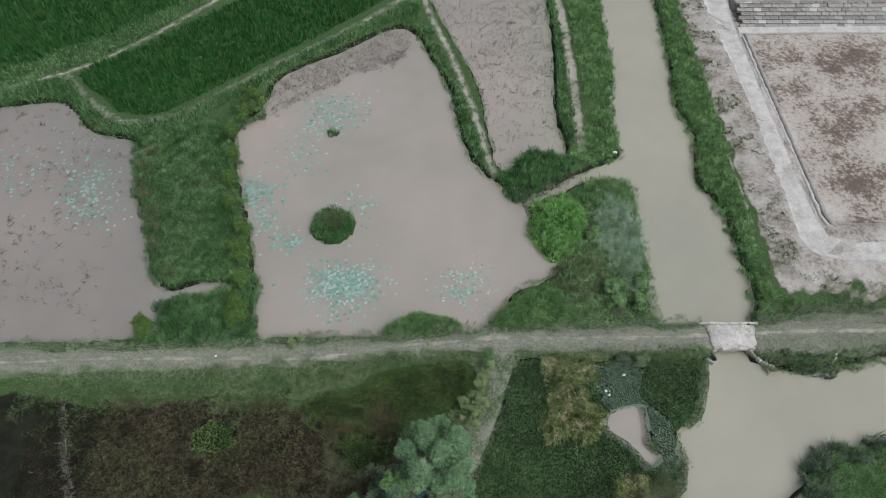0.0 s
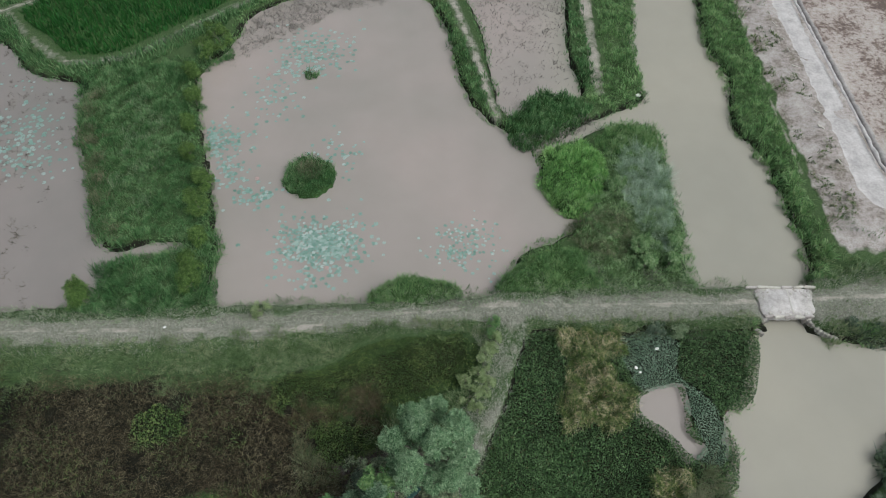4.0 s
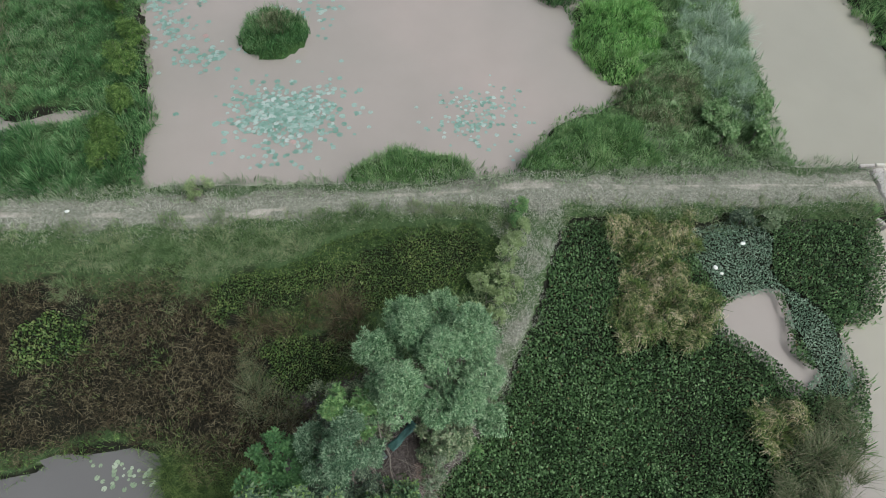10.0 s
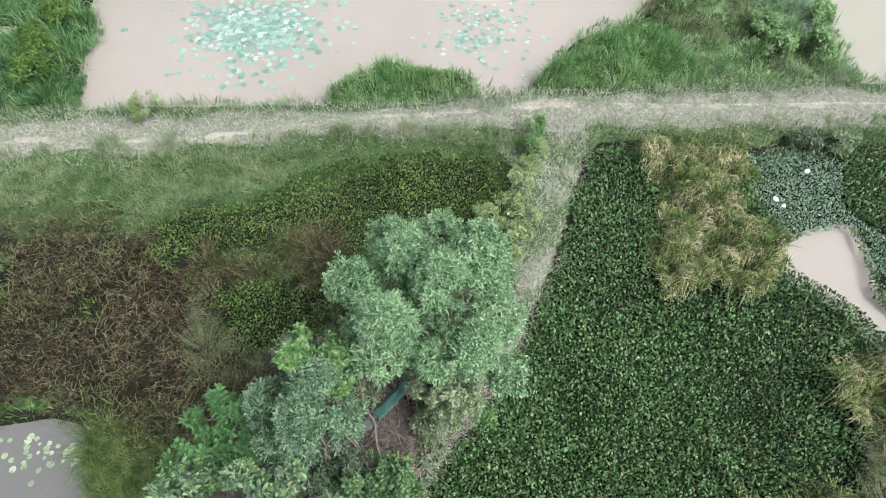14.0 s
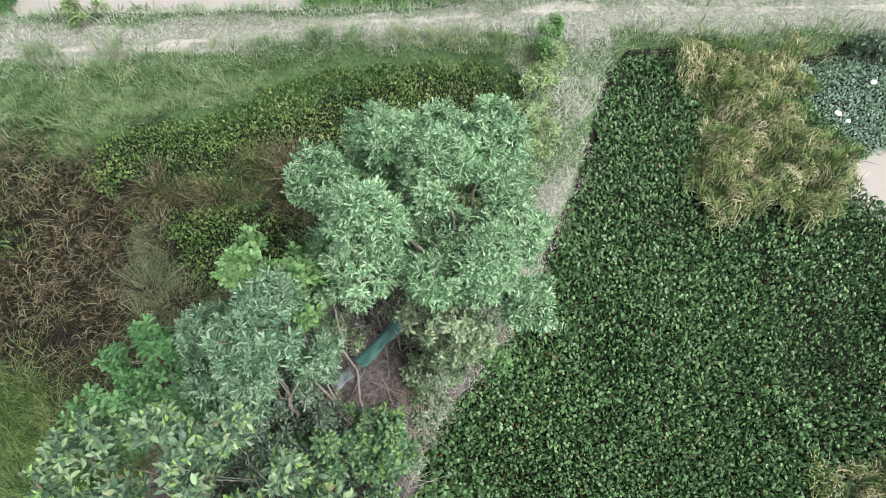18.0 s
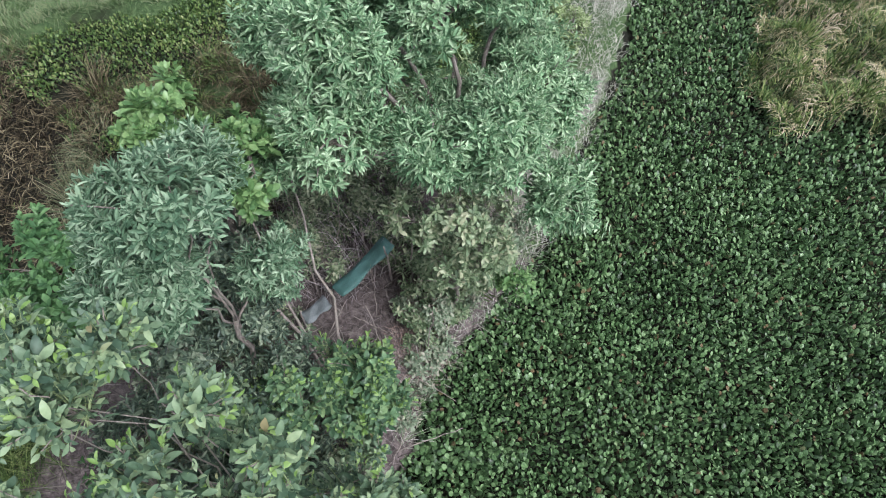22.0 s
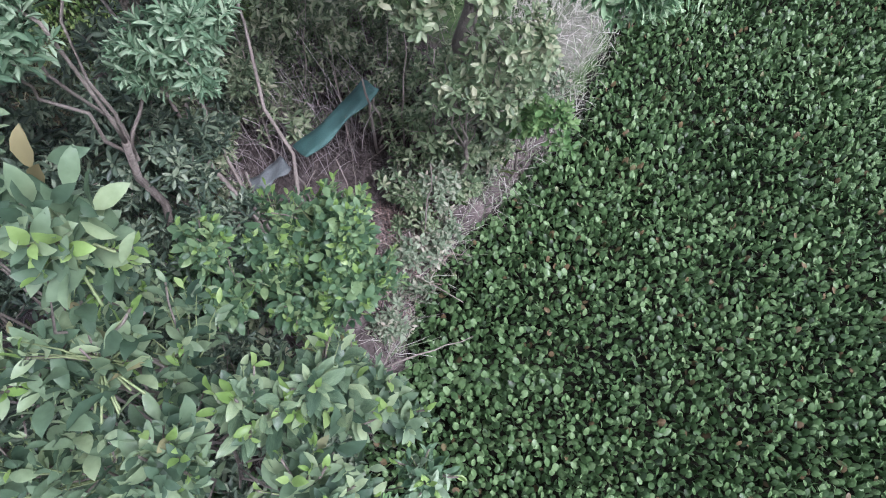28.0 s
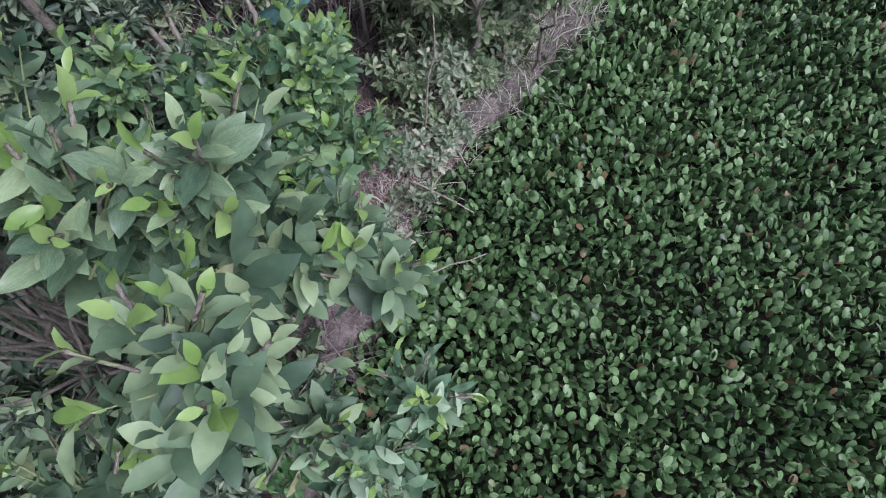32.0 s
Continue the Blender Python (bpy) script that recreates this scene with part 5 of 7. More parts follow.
tufts("pond_stubble", STUBBLE, 6.5, "brown crop stubble standing in shallow water", (0.06, 0.2), 7, 0.2, keep=lambda x, y: rng.uniform(0, 1, len(x)) < step(27, 46, y) * 0.9 + 0.15 + 0.3 * wobble(x, y, 0.5))
tufts("pond_stubble", LEFT, 1.8, "rotting brown stalks poking from the western pond", (0.06, 0.16), 12, 0.13, material=M_ROT, keep=lambda x, y: (x < -24 + 0.3 * (20 - y) * (y < 20)) & (rng.uniform(0, 1, len(x)) < 0.55 + 0.5 * wobble(x, y, 0.4)))
SHALLOW = smooth_loop([(-16.2, 34.5), (-15, 37.5), (-14, 40.5), (-9.6, 44.0), (-5.2, 47.4), (-3, 46.5), (-4.5, 42.5), (-8, 41.5), (-10.5, 39), (-13, 36.5), (-14.5, 34.5)], 4)
tufts("pond_stubble", SHALLOW, 12, "brown stubble in the shallows of the pond", (0.08, 0.22), 9, 0.18, keep=lambda x, y: rng.uniform(0, 1, len(x)) < step(33, 41, y))

DITCH = np.array([(-23.2, 10.6), (-22.9, 10.6), (-21.6, 7.6), (-20.6, 5.0), (-18.6, 3.4), (-19.2, 3.4), (-21.0, 5.0), (-22.0, 7.6)])
bed("ditch_grass", DITCH, 200, (0.1, 0.3), (0.02, 0.04), 1.0, M_STUB, "line of pale dead grass along a shallow ditch", "grass", edge=0.1)


# ---- ragged green fringe round the open water ----
def fringe(poly, density, tall, material, label, keep=None):
    box_ = np.array([poly.min(0) - 1, (poly[:, 0].max() + 1, poly[:, 1].min() - 1), poly.max(0) + 1, (poly[:, 0].min() - 1, poly[:, 1].max() + 1)])

    def shore(x, y):
        d = water_sd(x, y)
        ok = (d > -0.55) & (d < 0.2 + 0.2 * wobble(x, y, 0.9, 2.0)) & (np.abs(x) < 48) & (y < 66) & (signed(poly, x, y) > -0.9) & ~((x > 16.6) & (x < 20.2) & (y < 17))
        return ok if keep is None else ok & keep(x, y)

    bed("shore_grass", box_, density, tall, (0.02, 0.045), 0.7, material, label, "grass", edge=0.0, keep=shore, tuft=0.6)


fringe(MAIN, 130, (0.1, 0.28), M_REED2, "rough green grass fringing the pond", lambda x, y: y > 15.3)
fringe(LEFT, 90, (0.15, 0.4), M_REED, "green grass fringing the western pond", lambda x, y: y > 15.2)
fringe(STUBBLE, 70, (0.12, 0.32), M_REED, "green grass fringing the stubble paddy")
fringe(CANAL, 90, (0.12, 0.3), M_REED, "green grass fringing the canal")
fringe(SOUTH_EAST, 80, (0.12, 0.35), M_REED2, "grass and weeds fringing the south pond")
FOOT = np.array([(4.4, 12.9), (10, 12.8), (16.4, 12.9), (16.6, 13.55), (10, 13.45), (4.6, 13.4)])
bed("bank_weeds", FOOT, 320, (0.12, 0.32), (0.012, 0.026), 0.8, M_MEADOW, "mixed weeds at the foot of the embankment", "weeds", edge=0.15)
VERGE = grown(smooth_loop([(-45, 37.2), (-41.0, 38.3), (-33.6, 41.1), (-30.0, 43.8), (-26.0, 48.0), (-22.6, 52.2), (-18.0, 58.4), (-20.8, 58.4), (-24.9, 53.2), (-29.7, 48.4), (-35.2, 44.4), (-39.2, 41.8), (-45, 40.2)], 3), 0.3)
bed("verge_grass", VERGE, 70, (0.12, 0.35), (0.04, 0.08), 0.7, M_REED, "green grass verge between the field paths and the rice", "grass", edge=0.2, keep=lambda x, y: line_dist(TRAILS[1][1], x, y) > 0.35)


def skirt(x, y):
    d = water_sd(x, y)
    return (d > -0.15) & (d < 0.3) & (wobble(x, y, 0.8, 6.0) > 0.1)


for patch in (BANK_A, BANK_B, STRIP, EBANK):
    bed("dead_grass_skirt", grown(patch, 0.7), 60, (0.12, 0.32), (0.02, 0.04), 1.0, M_STUB, "grey dead grass trailing into the water below the reeds", "grass", edge=0.0, keep=skirt)


# ---- trees and shrubs ----
def tube(pts, radii, sides=7):
    """A tapered round limb along a bent line."""
    p, r = np.asarray(pts, float), np.asarray(radii, float)
    d = np.gradient(p, axis=0)
    d /= np.linalg.norm(d, axis=1, keepdims=True) + 1e-9
    ref = np.where(np.abs(d[:, 2:]) > 0.9, [[1.0, 0, 0]], [[0, 0, 1.0]])
    u = np.cross(d, ref)
    u /= np.linalg.norm(u, axis=1, keepdims=True)
    w = np.cross(d, u)
    a = np.linspace(0, 2 * np.pi, sides, endpoint=False)
    ring = u[:, None] * np.cos(a)[None, :, None] + w[:, None] * np.sin(a)[None, :, None]
    v = (p[:, None] + ring * r[:, None, None]).reshape(-1, 3)
    i = np.arange((len(p) - 1) * sides).reshape(-1, sides)
    q = np.stack([i, np.roll(i, -1, 1), np.roll(i, -1, 1) + sides, i + sides], -1).reshape(-1, 4)
    caps = np.array([list(range(sides))[::-1], list(range((len(p) - 1) * sides, len(p) * sides))])
    return v, [q, caps]


def bent(a, b, sag=0.1, n=7, shake=0.05):
    a, b = np.asarray(a, float), np.asarray(b, float)
    t = np.linspace(0, 1, n)[:, None]
    p = a + (b - a) * t
    L = np.linalg.norm(b - a)
    p[1:-1] += rng.normal(0, shake * L, (n - 2, 3)) * 0.5
    p[:, 2] += sag * L * np.sin(np.pi * t[:, 0])
    return p


def limb(name, a, b, r0, r1, parent, material=None, sag=0.1, sides=7, label=""):
    n = 8
    v, f = tube(bent(a, b, sag, n), np.linspace(r0, r1, n), sides)
    return child(new(name, mesh_of(name, v, f, material or M_BARK, True)), parent, label)


def tips_of(centre, radius, n, low=-0.35):
    """Twig ends gathered in bosses over a rounded lobe, with hollows between them."""
    d = rng.normal(0, 1, (n * 4, 3))
    d /= np.linalg.norm(d, axis=1, keepdims=True)
    d = d[d[:, 2] > low]
    m = max(4, n // 10)
    heart = d[:m]
    own = rng.integers(0, m, n)
    off = rng.normal(0, 0.27 if n > 60 else 0.4, (n, 3))
    d = heart[own] + off
    d /= np.linalg.norm(d, axis=1, keepdims=True)
    swell = (rng.uniform(0.72, 1.02, m))[own] + 0.24 * np.exp(-(off ** 2).sum(1) / 0.1) - 0.1
    r = np.asarray(radius) * (swell * rng.uniform(0.86, 1.06, n))[:, None]
    return np.asarray(centre) + d * r, d


def rosettes(tip, out, per, length, ratio, droop=0.0, fine=False):
    """Whorls of leaves round each twig end, young ones upright in the middle."""
    n = len(tip)
    axis_ = out + np.array([0, 0, 0.75])
    axis_ = axis_ / np.linalg.norm(axis_, axis=1, keepdims=True) + rng.normal(0, 0.28, axis_.shape)
    axis_ /= np.linalg.norm(axis_, axis=1, keepdims=True)
    A = np.repeat(axis_, per, 0)
    T = np.repeat(tip, per, 0)
    k = np.tile(np.arange(per), n)
    ref = np.where(np.abs(A[:, :1]) > 0.8, [[0, 1.0, 0]], [[1.0, 0, 0]])
    u = np.cross(A, ref)
    u /= np.linalg.norm(u, axis=1, keepdims=True)
    w = np.cross(A, u)
    az = (k * 2.4 + np.repeat(rng.uniform(0, 6.3, n), per) + rng.normal(0, 0.25, n * per))[:, None]
    rad = u * np.cos(az) + w * np.sin(az)
    el = (1.15 - 1.25 * (k / max(per - 1, 1)) + rng.normal(0, 0.2, n * per) - droop)[:, None]
    along = rad * np.cos(el) + A * np.sin(el)
    normal = A * np.cos(el) - rad * np.sin(el) + rng.normal(0, 0.22, (n * per, 3))
    L = rng.uniform(length[0], length[1], n * per) * (0.55 + 0.45 * np.minimum(k / (per * 0.45), 1))
    at = T - A * (k * length[1] * (0.19 if fine else 0.09))[:, None]
    return at, along, normal, L, L * ratio * rng.uniform(0.8, 1.15, n * per), k


def single_leaf(shape, parent, at, along, normal, length, width):
    """One leaf as an object of its own, on a shared unit shape."""
    x = Vector(along).normalized()
    y = Vector(normal).cross(x).normalized()
    z = x.cross(y)
    ob = child(new("leaf", shape), parent)
    ob.matrix_basis = Matrix.Translation(Vector(at)) @ Matrix((x * length, y * width, z * length)).transposed().to_4x4()


def tree(name, label, base, fork, lobes, leaf, material, trunk_r=0.1, per=11, ratio=0.2, droop=0.0, fine=False, category="tree", twigs=7, singles=0):
    """Trunk, a limb to every lobe of the crown with twigs, and the leaves of the lobes."""
    root = new(name)
    root.matrix_basis = pose(*base)
    tagged(root, label, category)
    b = np.asarray(base, float)
    limb("trunk", (0, 0, -0.1), np.asarray(fork) - b, trunk_r, trunk_r * 0.65, root, sag=0.0, sides=10)
    V, F, off, YV, YF, yoff = [], [], 0, [], [], 0
    for centre, radius, n in lobes:
        c = np.asarray(centre, float) - b
        start = np.asarray(fork, float) - b - np.array([0, 0, 0.3 * rng.uniform()])
        limb("limb", start, c, trunk_r * 0.36, trunk_r * 0.13, root, sag=0.05)
        tip, out = tips_of(c, radius, n)
        sv, sf, so = [], [], 0
        for q in tip[:: max(1, len(tip) // twigs)]:
            tv, tf = tube(bent(c - np.array([0, 0, 0.15]), q, 0.05, 5), np.linspace(trunk_r * 0.16, 0.006, 5), 5)
            sv.append(tv)
            sf.append(tf[0] + so)
            so += len(tv)
        child(new("branch_spray", mesh_of("branch_spray", np.concatenate(sv), np.concatenate(sf), M_BARK, True)), root)["kind"] = "stuff"
        shape, faces = (FINE, FINE_F) if fine else (LEAF, LEAF_F)
        *fr, rank = rosettes(tip, out, per, leaf, ratio, droop, fine)
        if fine:
            axis_ = out + np.array([0, 0, 0.75])
            axis_ /= np.linalg.norm(axis_, axis=1, keepdims=True)
            gv, gf, go = [], [], 0
            for q, d in zip(tip, axis_):
                tv, tf = tube(bent(q - d * leaf[1] * per * 0.2, q, 0.0, 4, 0.03), (0.006, 0.005, 0.004, 0.002), 4)
                gv.append(tv)
                gf.append(tf[0] + go)
                go += len(tv)
            tagged(child(new("shoot_spray", mesh_of("shoot_spray", np.concatenate(gv), np.concatenate(gf), M_SHOOT, True)), root), "thin pale green shoots", "", "", "stuff")
            young = (rank < 2) & np.repeat(rng.uniform(0, 1, len(tip)) < 0.55, per)
            yv, yf = leaves(shape, faces, *[q[young] for q in fr])
            YV.append(yv)
            YF.append(yf + yoff)
            yoff += len(yv)
            fr = [q[~young] for q in fr]
        m = min(singles, len(fr[0])) if b[1] < 2 and c[2] < 3.6 else 0
        if m:
            unit = mesh_of("leaf", shape, faces, M_LEAF_S, True)
            for k in range(m):
                single_leaf(unit, root, *[q[k] for q in fr])
            singles -= m
            fr = [q[m:] for q in fr]
        if not len(fr[0]):
            continue
        v, f = leaves(shape, faces, *fr)
        V.append(v)
        F.append(f + off)
        off += len(v)
    crown = child(new("crown", mesh_of("crown", np.concatenate(V), np.concatenate(F), material, True)), root)
    crown["kind"] = "stuff"
    if YV:
        tips = child(new("young_foliage", mesh_of("young_foliage", np.concatenate(YV), np.concatenate(YF), M_YOUNG, True)), root, "yellow-green young leaves")
        tips["kind"] = "stuff"
    return root


tree("tree", "leafy grey-green tree leaning over the path spur", (0.35, 5.6, 0), (0.2, 5.5, 2.2), [
    ((-1.1, 7.15, 3.8), (0.66, 0.66, 0.75), 256), ((-0.1, 7.6, 3.35), (0.70, 0.66, 0.75), 256), ((0.75, 6.5, 4.4), (0.70, 0.70, 0.8), 270), ((-1.8, 6.0, 4.1), (0.62, 0.62, 0.75), 243),
    ((0.0, 5.6, 4.75), (0.70, 0.66, 0.85), 283), ((-0.75, 6.3, 4.4), (0.66, 0.66, 0.8), 256), ((-1.05, 4.75, 4.95), (0.66, 0.62, 0.8), 270), ((-0.1, 4.2, 4.2), (0.42, 0.45, 0.55), 110), ((-1.1, 4.35, 4.3), (0.6, 0.55, 0.6), 170), ((-1.65, 4.5, 3.7), (0.5, 0.5, 0.5), 110),
    ((0.55, 4.6, 3.85), (0.70, 0.62, 0.8), 283), ((1.3, 4.4, 3.05), (0.53, 0.53, 0.65), 202), ((1.1, 5.45, 3.5), (0.66, 0.66, 0.8), 256), ((0.3, 5.3, 3.2), (1.0, 0.9, 0.8), 175),
    ((-0.7, 6.1, 3.0), (1.1, 0.9, 0.8), 175), ((-1.5, 5.2, 3.6), (0.6, 0.6, 0.7), 162), ((1.0, 6.6, 3.2), (0.7, 0.7, 0.7), 148)],
    (0.08, 0.155), M_LEAF, 0.12, 21, 0.115, 0.0)
tree("shrub_tree", "slender shrub with oval yellowish green leaves over the net", (0.2, 4.3, 0), (0.2, 4.2, 1.2), [
    ((-0.28, 4.15, 3.1), (0.38, 0.35, 0.4), 40), ((0.15, 4.0, 3.2), (0.4, 0.38, 0.4), 46), ((0.5, 4.05, 2.6), (0.42, 0.4, 0.45), 46), ((0.12, 3.9, 2.1), (0.4, 0.38, 0.45), 40), ((0.5, 4.35, 1.7), (0.42, 0.42, 0.5), 40), ((-0.1, 4.3, 1.3), (0.4, 0.4, 0.4), 26)],
    (0.075, 0.13), M_LEAF_O, 0.03, 10, 0.2, 0.1)
tree("sapling", "low fresh green sapling leaning over the hyacinth", (0.8, 4.6, 0), (0.85, 4.4, 0.9), [((0.93, 4.1, 1.6), (0.34, 0.34, 0.4), 36), ((0.75, 4.35, 1.2), (0.3, 0.3, 0.35), 26)], (0.08, 0.135), M_LEAF_Y, 0.02, 10, 0.22)
tree("sapling", "young tree with fresh yellow-green leaves", (-2.6, 4.5, 0), (-2.5, 4.3, 2.8), [((-2.65, 4.3, 4.55), (0.5, 0.45, 0.55), 106), ((-1.9, 4.15, 4.05), (0.48, 0.45, 0.5), 98), ((-2.2, 4.6, 3.7), (0.5, 0.5, 0.5), 70)], (0.1, 0.16), M_LEAF_Y, 0.05, 11, 0.24)
tree("tree", "grey-green small tree with narrow leaves", (-2.5, 3.2, 0), (-2.3, 3.1, 2.6), [((-2.2, 3.05, 4.95), (0.65, 0.6, 0.65), 190), ((-2.35, 3.75, 4.4), (0.58, 0.52, 0.6), 150), ((-2.75, 2.85, 3.9), (0.62, 0.6, 0.6), 150), ((-1.85, 3.5, 3.25), (0.48, 0.48, 0.5), 90), ((-3.2, 3.7, 3.6), (0.6, 0.6, 0.6), 120)], (0.08, 0.155), M_LEAF_G, 0.045, 19, 0.125, 0.0)
# Lower growth under the crowns, its shade put into the leaf colour.
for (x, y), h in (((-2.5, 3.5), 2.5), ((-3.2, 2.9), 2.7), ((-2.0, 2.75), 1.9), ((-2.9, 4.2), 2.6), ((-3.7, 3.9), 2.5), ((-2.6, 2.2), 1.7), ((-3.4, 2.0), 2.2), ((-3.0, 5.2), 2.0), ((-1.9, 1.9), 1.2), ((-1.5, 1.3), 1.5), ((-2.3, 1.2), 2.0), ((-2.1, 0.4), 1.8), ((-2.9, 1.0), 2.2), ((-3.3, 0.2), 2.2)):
    tree("shrub", "blue-green narrow-leaved shrub, leaf colour darkened for the trees' shade", (x, y, 0), (x, y, 0.5), [((x, y, h - 0.5), (0.62, 0.58, 0.55), 90), ((x + 0.3, y - 0.25, h - 1.0), (0.6, 0.6, 0.5), 70), ((x - 0.35, y + 0.2, h - 1.1), (0.55, 0.55, 0.45), 50)], (0.08, 0.15), M_SHADE, 0.02, 11, 0.15, 0.1, False, "shrub")
tree("shrub_tree", "dense dark green shrubby tree", (-3.9, 3.3, 0), (-3.9, 3.3, 1.8), [((-4.4, 3.6, 2.95), (0.6, 0.6, 0.6), 120), ((-3.8, 3.1, 3.0), (0.6, 0.6, 0.6), 110), ((-4.6, 2.7, 2.9), (0.7, 0.7, 0.7), 110)], (0.09, 0.15), M_LEAF_D, 0.04, 11, 0.24)
tree("broadleaf_tree", "tree with broad glossy leaves in upright whorls", (-2.0, 1.2, 0), (-1.8, 1.2, 1.6), [
    ((-0.62, 1.12, 3.42), (0.3, 0.24, 0.28), 17), ((-0.9, 0.97, 3.45), (0.3, 0.26, 0.3), 17), ((-1.15, 0.72, 3.7), (0.26, 0.26, 0.28), 15), ((-1.28, 1.0, 4.2), (0.24, 0.26, 0.3), 15),
    ((-1.8, 1.5, 4.8), (0.38, 0.36, 0.4), 26), ((-1.2, 1.22, 4.72), (0.24, 0.22, 0.3), 17), ((-0.62, 0.62, 3.4), (0.28, 0.24, 0.28), 17), ((-0.36, 1.15, 2.8), (0.32, 0.3, 0.34), 26),
    ((-1.4, 1.35, 3.1), (0.42, 0.4, 0.4), 16), ((-1.6, 0.75, 3.3), (0.42, 0.4, 0.4), 18), ((-0.95, 1.35, 2.5), (0.4, 0.36, 0.4), 20), ((-1.05, 0.35, 2.7), (0.4, 0.4, 0.4), 14), ((-0.6, 0.75, 2.3), (0.35, 0.3, 0.3), 8),
    ((-2.2, 1.1, 4.15), (0.5, 0.45, 0.45), 34), ((-1.65, 1.1, 3.85), (0.34, 0.3, 0.34), 18), ((-1.72, 1.6, 3.8), (0.3, 0.3, 0.32), 15), ((-2.3, 0.7, 3.9), (0.5, 0.42, 0.45), 28), ((-2.6, 1.5, 4.8), (0.5, 0.46, 0.5), 49), ((-2.5, 2.0, 4.7), (0.42, 0.4, 0.45), 38), ((-3.2, 1.85, 4.7), (0.6, 0.55, 0.6), 70), ((-3.8, 1.2, 4.0), (0.75, 0.7, 0.7), 80), ((-2.5, 0.5, 4.3), (0.6, 0.55, 0.6), 52),
    ((-4.7, 2.0, 3.4), (0.85, 0.8, 0.8), 80), ((-3.1, -0.3, 3.8), (0.8, 0.8, 0.8), 52), ((-2.0, 0.7, 3.2), (0.6, 0.5, 0.5), 42), ((-1.9, 1.2, 1.5), (0.7, 0.6, 0.5), 28), ((-2.7, 2.4, 1.7), (0.7, 0.7, 0.5), 52), ((-0.4, 0.55, 1.9), (0.3, 0.3, 0.35), 24)],
    (0.09, 0.17), M_LEAF_N, 0.032, 11, 0.22, 0.0, True, singles=300)
tree("shrub_tree", "grey-green leafy shoot reaching over the hyacinth's edge", (-0.7, 0.9, 0), (-0.6, 0.9, 1.0), [((-0.14, 0.9, 2.25), (0.26, 0.2, 0.26), 12), ((-0.3, 0.66, 2.2), (0.26, 0.2, 0.24), 10)], (0.1, 0.15), M_LEAF_G, 0.02, 10, 0.2, 0.0, True)
tree("bush", "rounded bush with glossy mid-green leaves", (-0.95, 2.9, 0), (-1.0, 2.8, 0.8), [((-0.9, 2.75, 1.98), (0.48, 0.46, 0.52), 78), ((-1.35, 2.85, 1.85), (0.46, 0.46, 0.5), 66), ((-0.68, 2.42, 1.65), (0.4, 0.38, 0.45), 50), ((-1.2, 2.35, 1.6), (0.46, 0.42, 0.5), 60), ((-1.8, 2.5, 2.25), (0.3, 0.28, 0.3), 22), ((-2.0, 2.7, 1.5), (0.42, 0.4, 0.4), 36), ((-1.6, 2.3, 1.8), (0.36, 0.34, 0.36), 28)], (0.09, 0.15), M_LEAF_B, 0.035, 11, 0.25, 0.0, True, "bush")
tree("bush", "low leafy bush at the edge of the hyacinth", (-0.95, 1.9, 0), (-0.95, 1.9, 0.4), [((-0.95, 1.95, 0.85), (0.35, 0.35, 0.4), 40), ((-1.15, 2.2, 0.8), (0.4, 0.35, 0.4), 40)], (0.07, 0.12), M_LEAF_N, 0.025, 10, 0.25, 0.0, True, "bush")
for (x, y), h in (((-0.1, 4.1), 0.7), ((0.4, 4.75), 0.9), ((-0.3, 3.5), 0.4), ((1.0, 5.5), 0.8), ((0.0, 4.7), 0.8), ((-0.45, 4.2), 0.5), ((0.15, 4.35), 0.6), ((0.75, 5.15), 0.6), ((-0.55, 2.75), 0.35)):
    tree("weed_clump", "tall pale leafy weeds between the net and the hyacinth", (x, y, 0.05), (x, y, 0.2), [((x, y, h * 0.7), (0.38, 0.36, h * 0.5), 46), ((x + 0.25, y + 0.2, h * 0.5), (0.3, 0.3, h * 0.4), 30)], (0.06, 0.11), M_LEAF_P, 0.015, 9, 0.2, 0.1, False, "weeds")
for (x, y), h in (((-0.35, 4.5), 1.1), ((0.05, 4.9), 1.2), ((0.4, 5.2), 1.3), ((0.3, 4.5), 1.0), ((-0.15, 5.3), 1.1), ((0.75, 5.6), 1.2), ((0.65, 4.9), 0.9), ((-0.2, 3.9), 0.6)):
    tree("weed_clump", "tall yellowish leafy weeds beside the net", (x, y, 0.05), (x, y, 0.3), [((x, y, h * 0.8), (0.34, 0.34, h * 0.4), 46), ((x - 0.15, y - 0.2, h * 0.45), (0.34, 0.34, h * 0.35), 36)], (0.07, 0.12), M_LEAF_O, 0.012, 9, 0.2, 0.15, False, "weeds")
for (x, y), h in (((-3.0, 5.2), 1.1), ((-2.3, 5.9), 0.9), ((-3.2, 4.2), 1.2), ((-1.6, 6.1), 0.9), ((-2.7, 4.6), 0.8), ((-3.6, 5.9), 0.9), ((-0.8, 5.6), 0.8), ((-2.3, 5.1), 0.7), ((-0.5, 5.1), 0.7), ((-2.2, 3.8), 0.7), ((-2.9, 3.5), 0.9), ((-1.2, 6.6), 0.8), ((-0.3, 6.2), 0.8), ((-1.0, 5.9), 0.6), ((-3.4, 4.9), 0.9), ((-1.7, 5.4), 0.5)):
    tree("weed_clump", "dull green leafy undergrowth below the tree", (x, y, 0.05), (x, y, 0.2), [((x, y, h * 0.7), (0.55, 0.55, h * 0.45), 60), ((x - 0.3, y + 0.25, h * 0.5), (0.45, 0.45, h * 0.4), 40)], (0.06, 0.12), M_UNDER, 0.012, 9, 0.15, 0.2, False, "weeds")
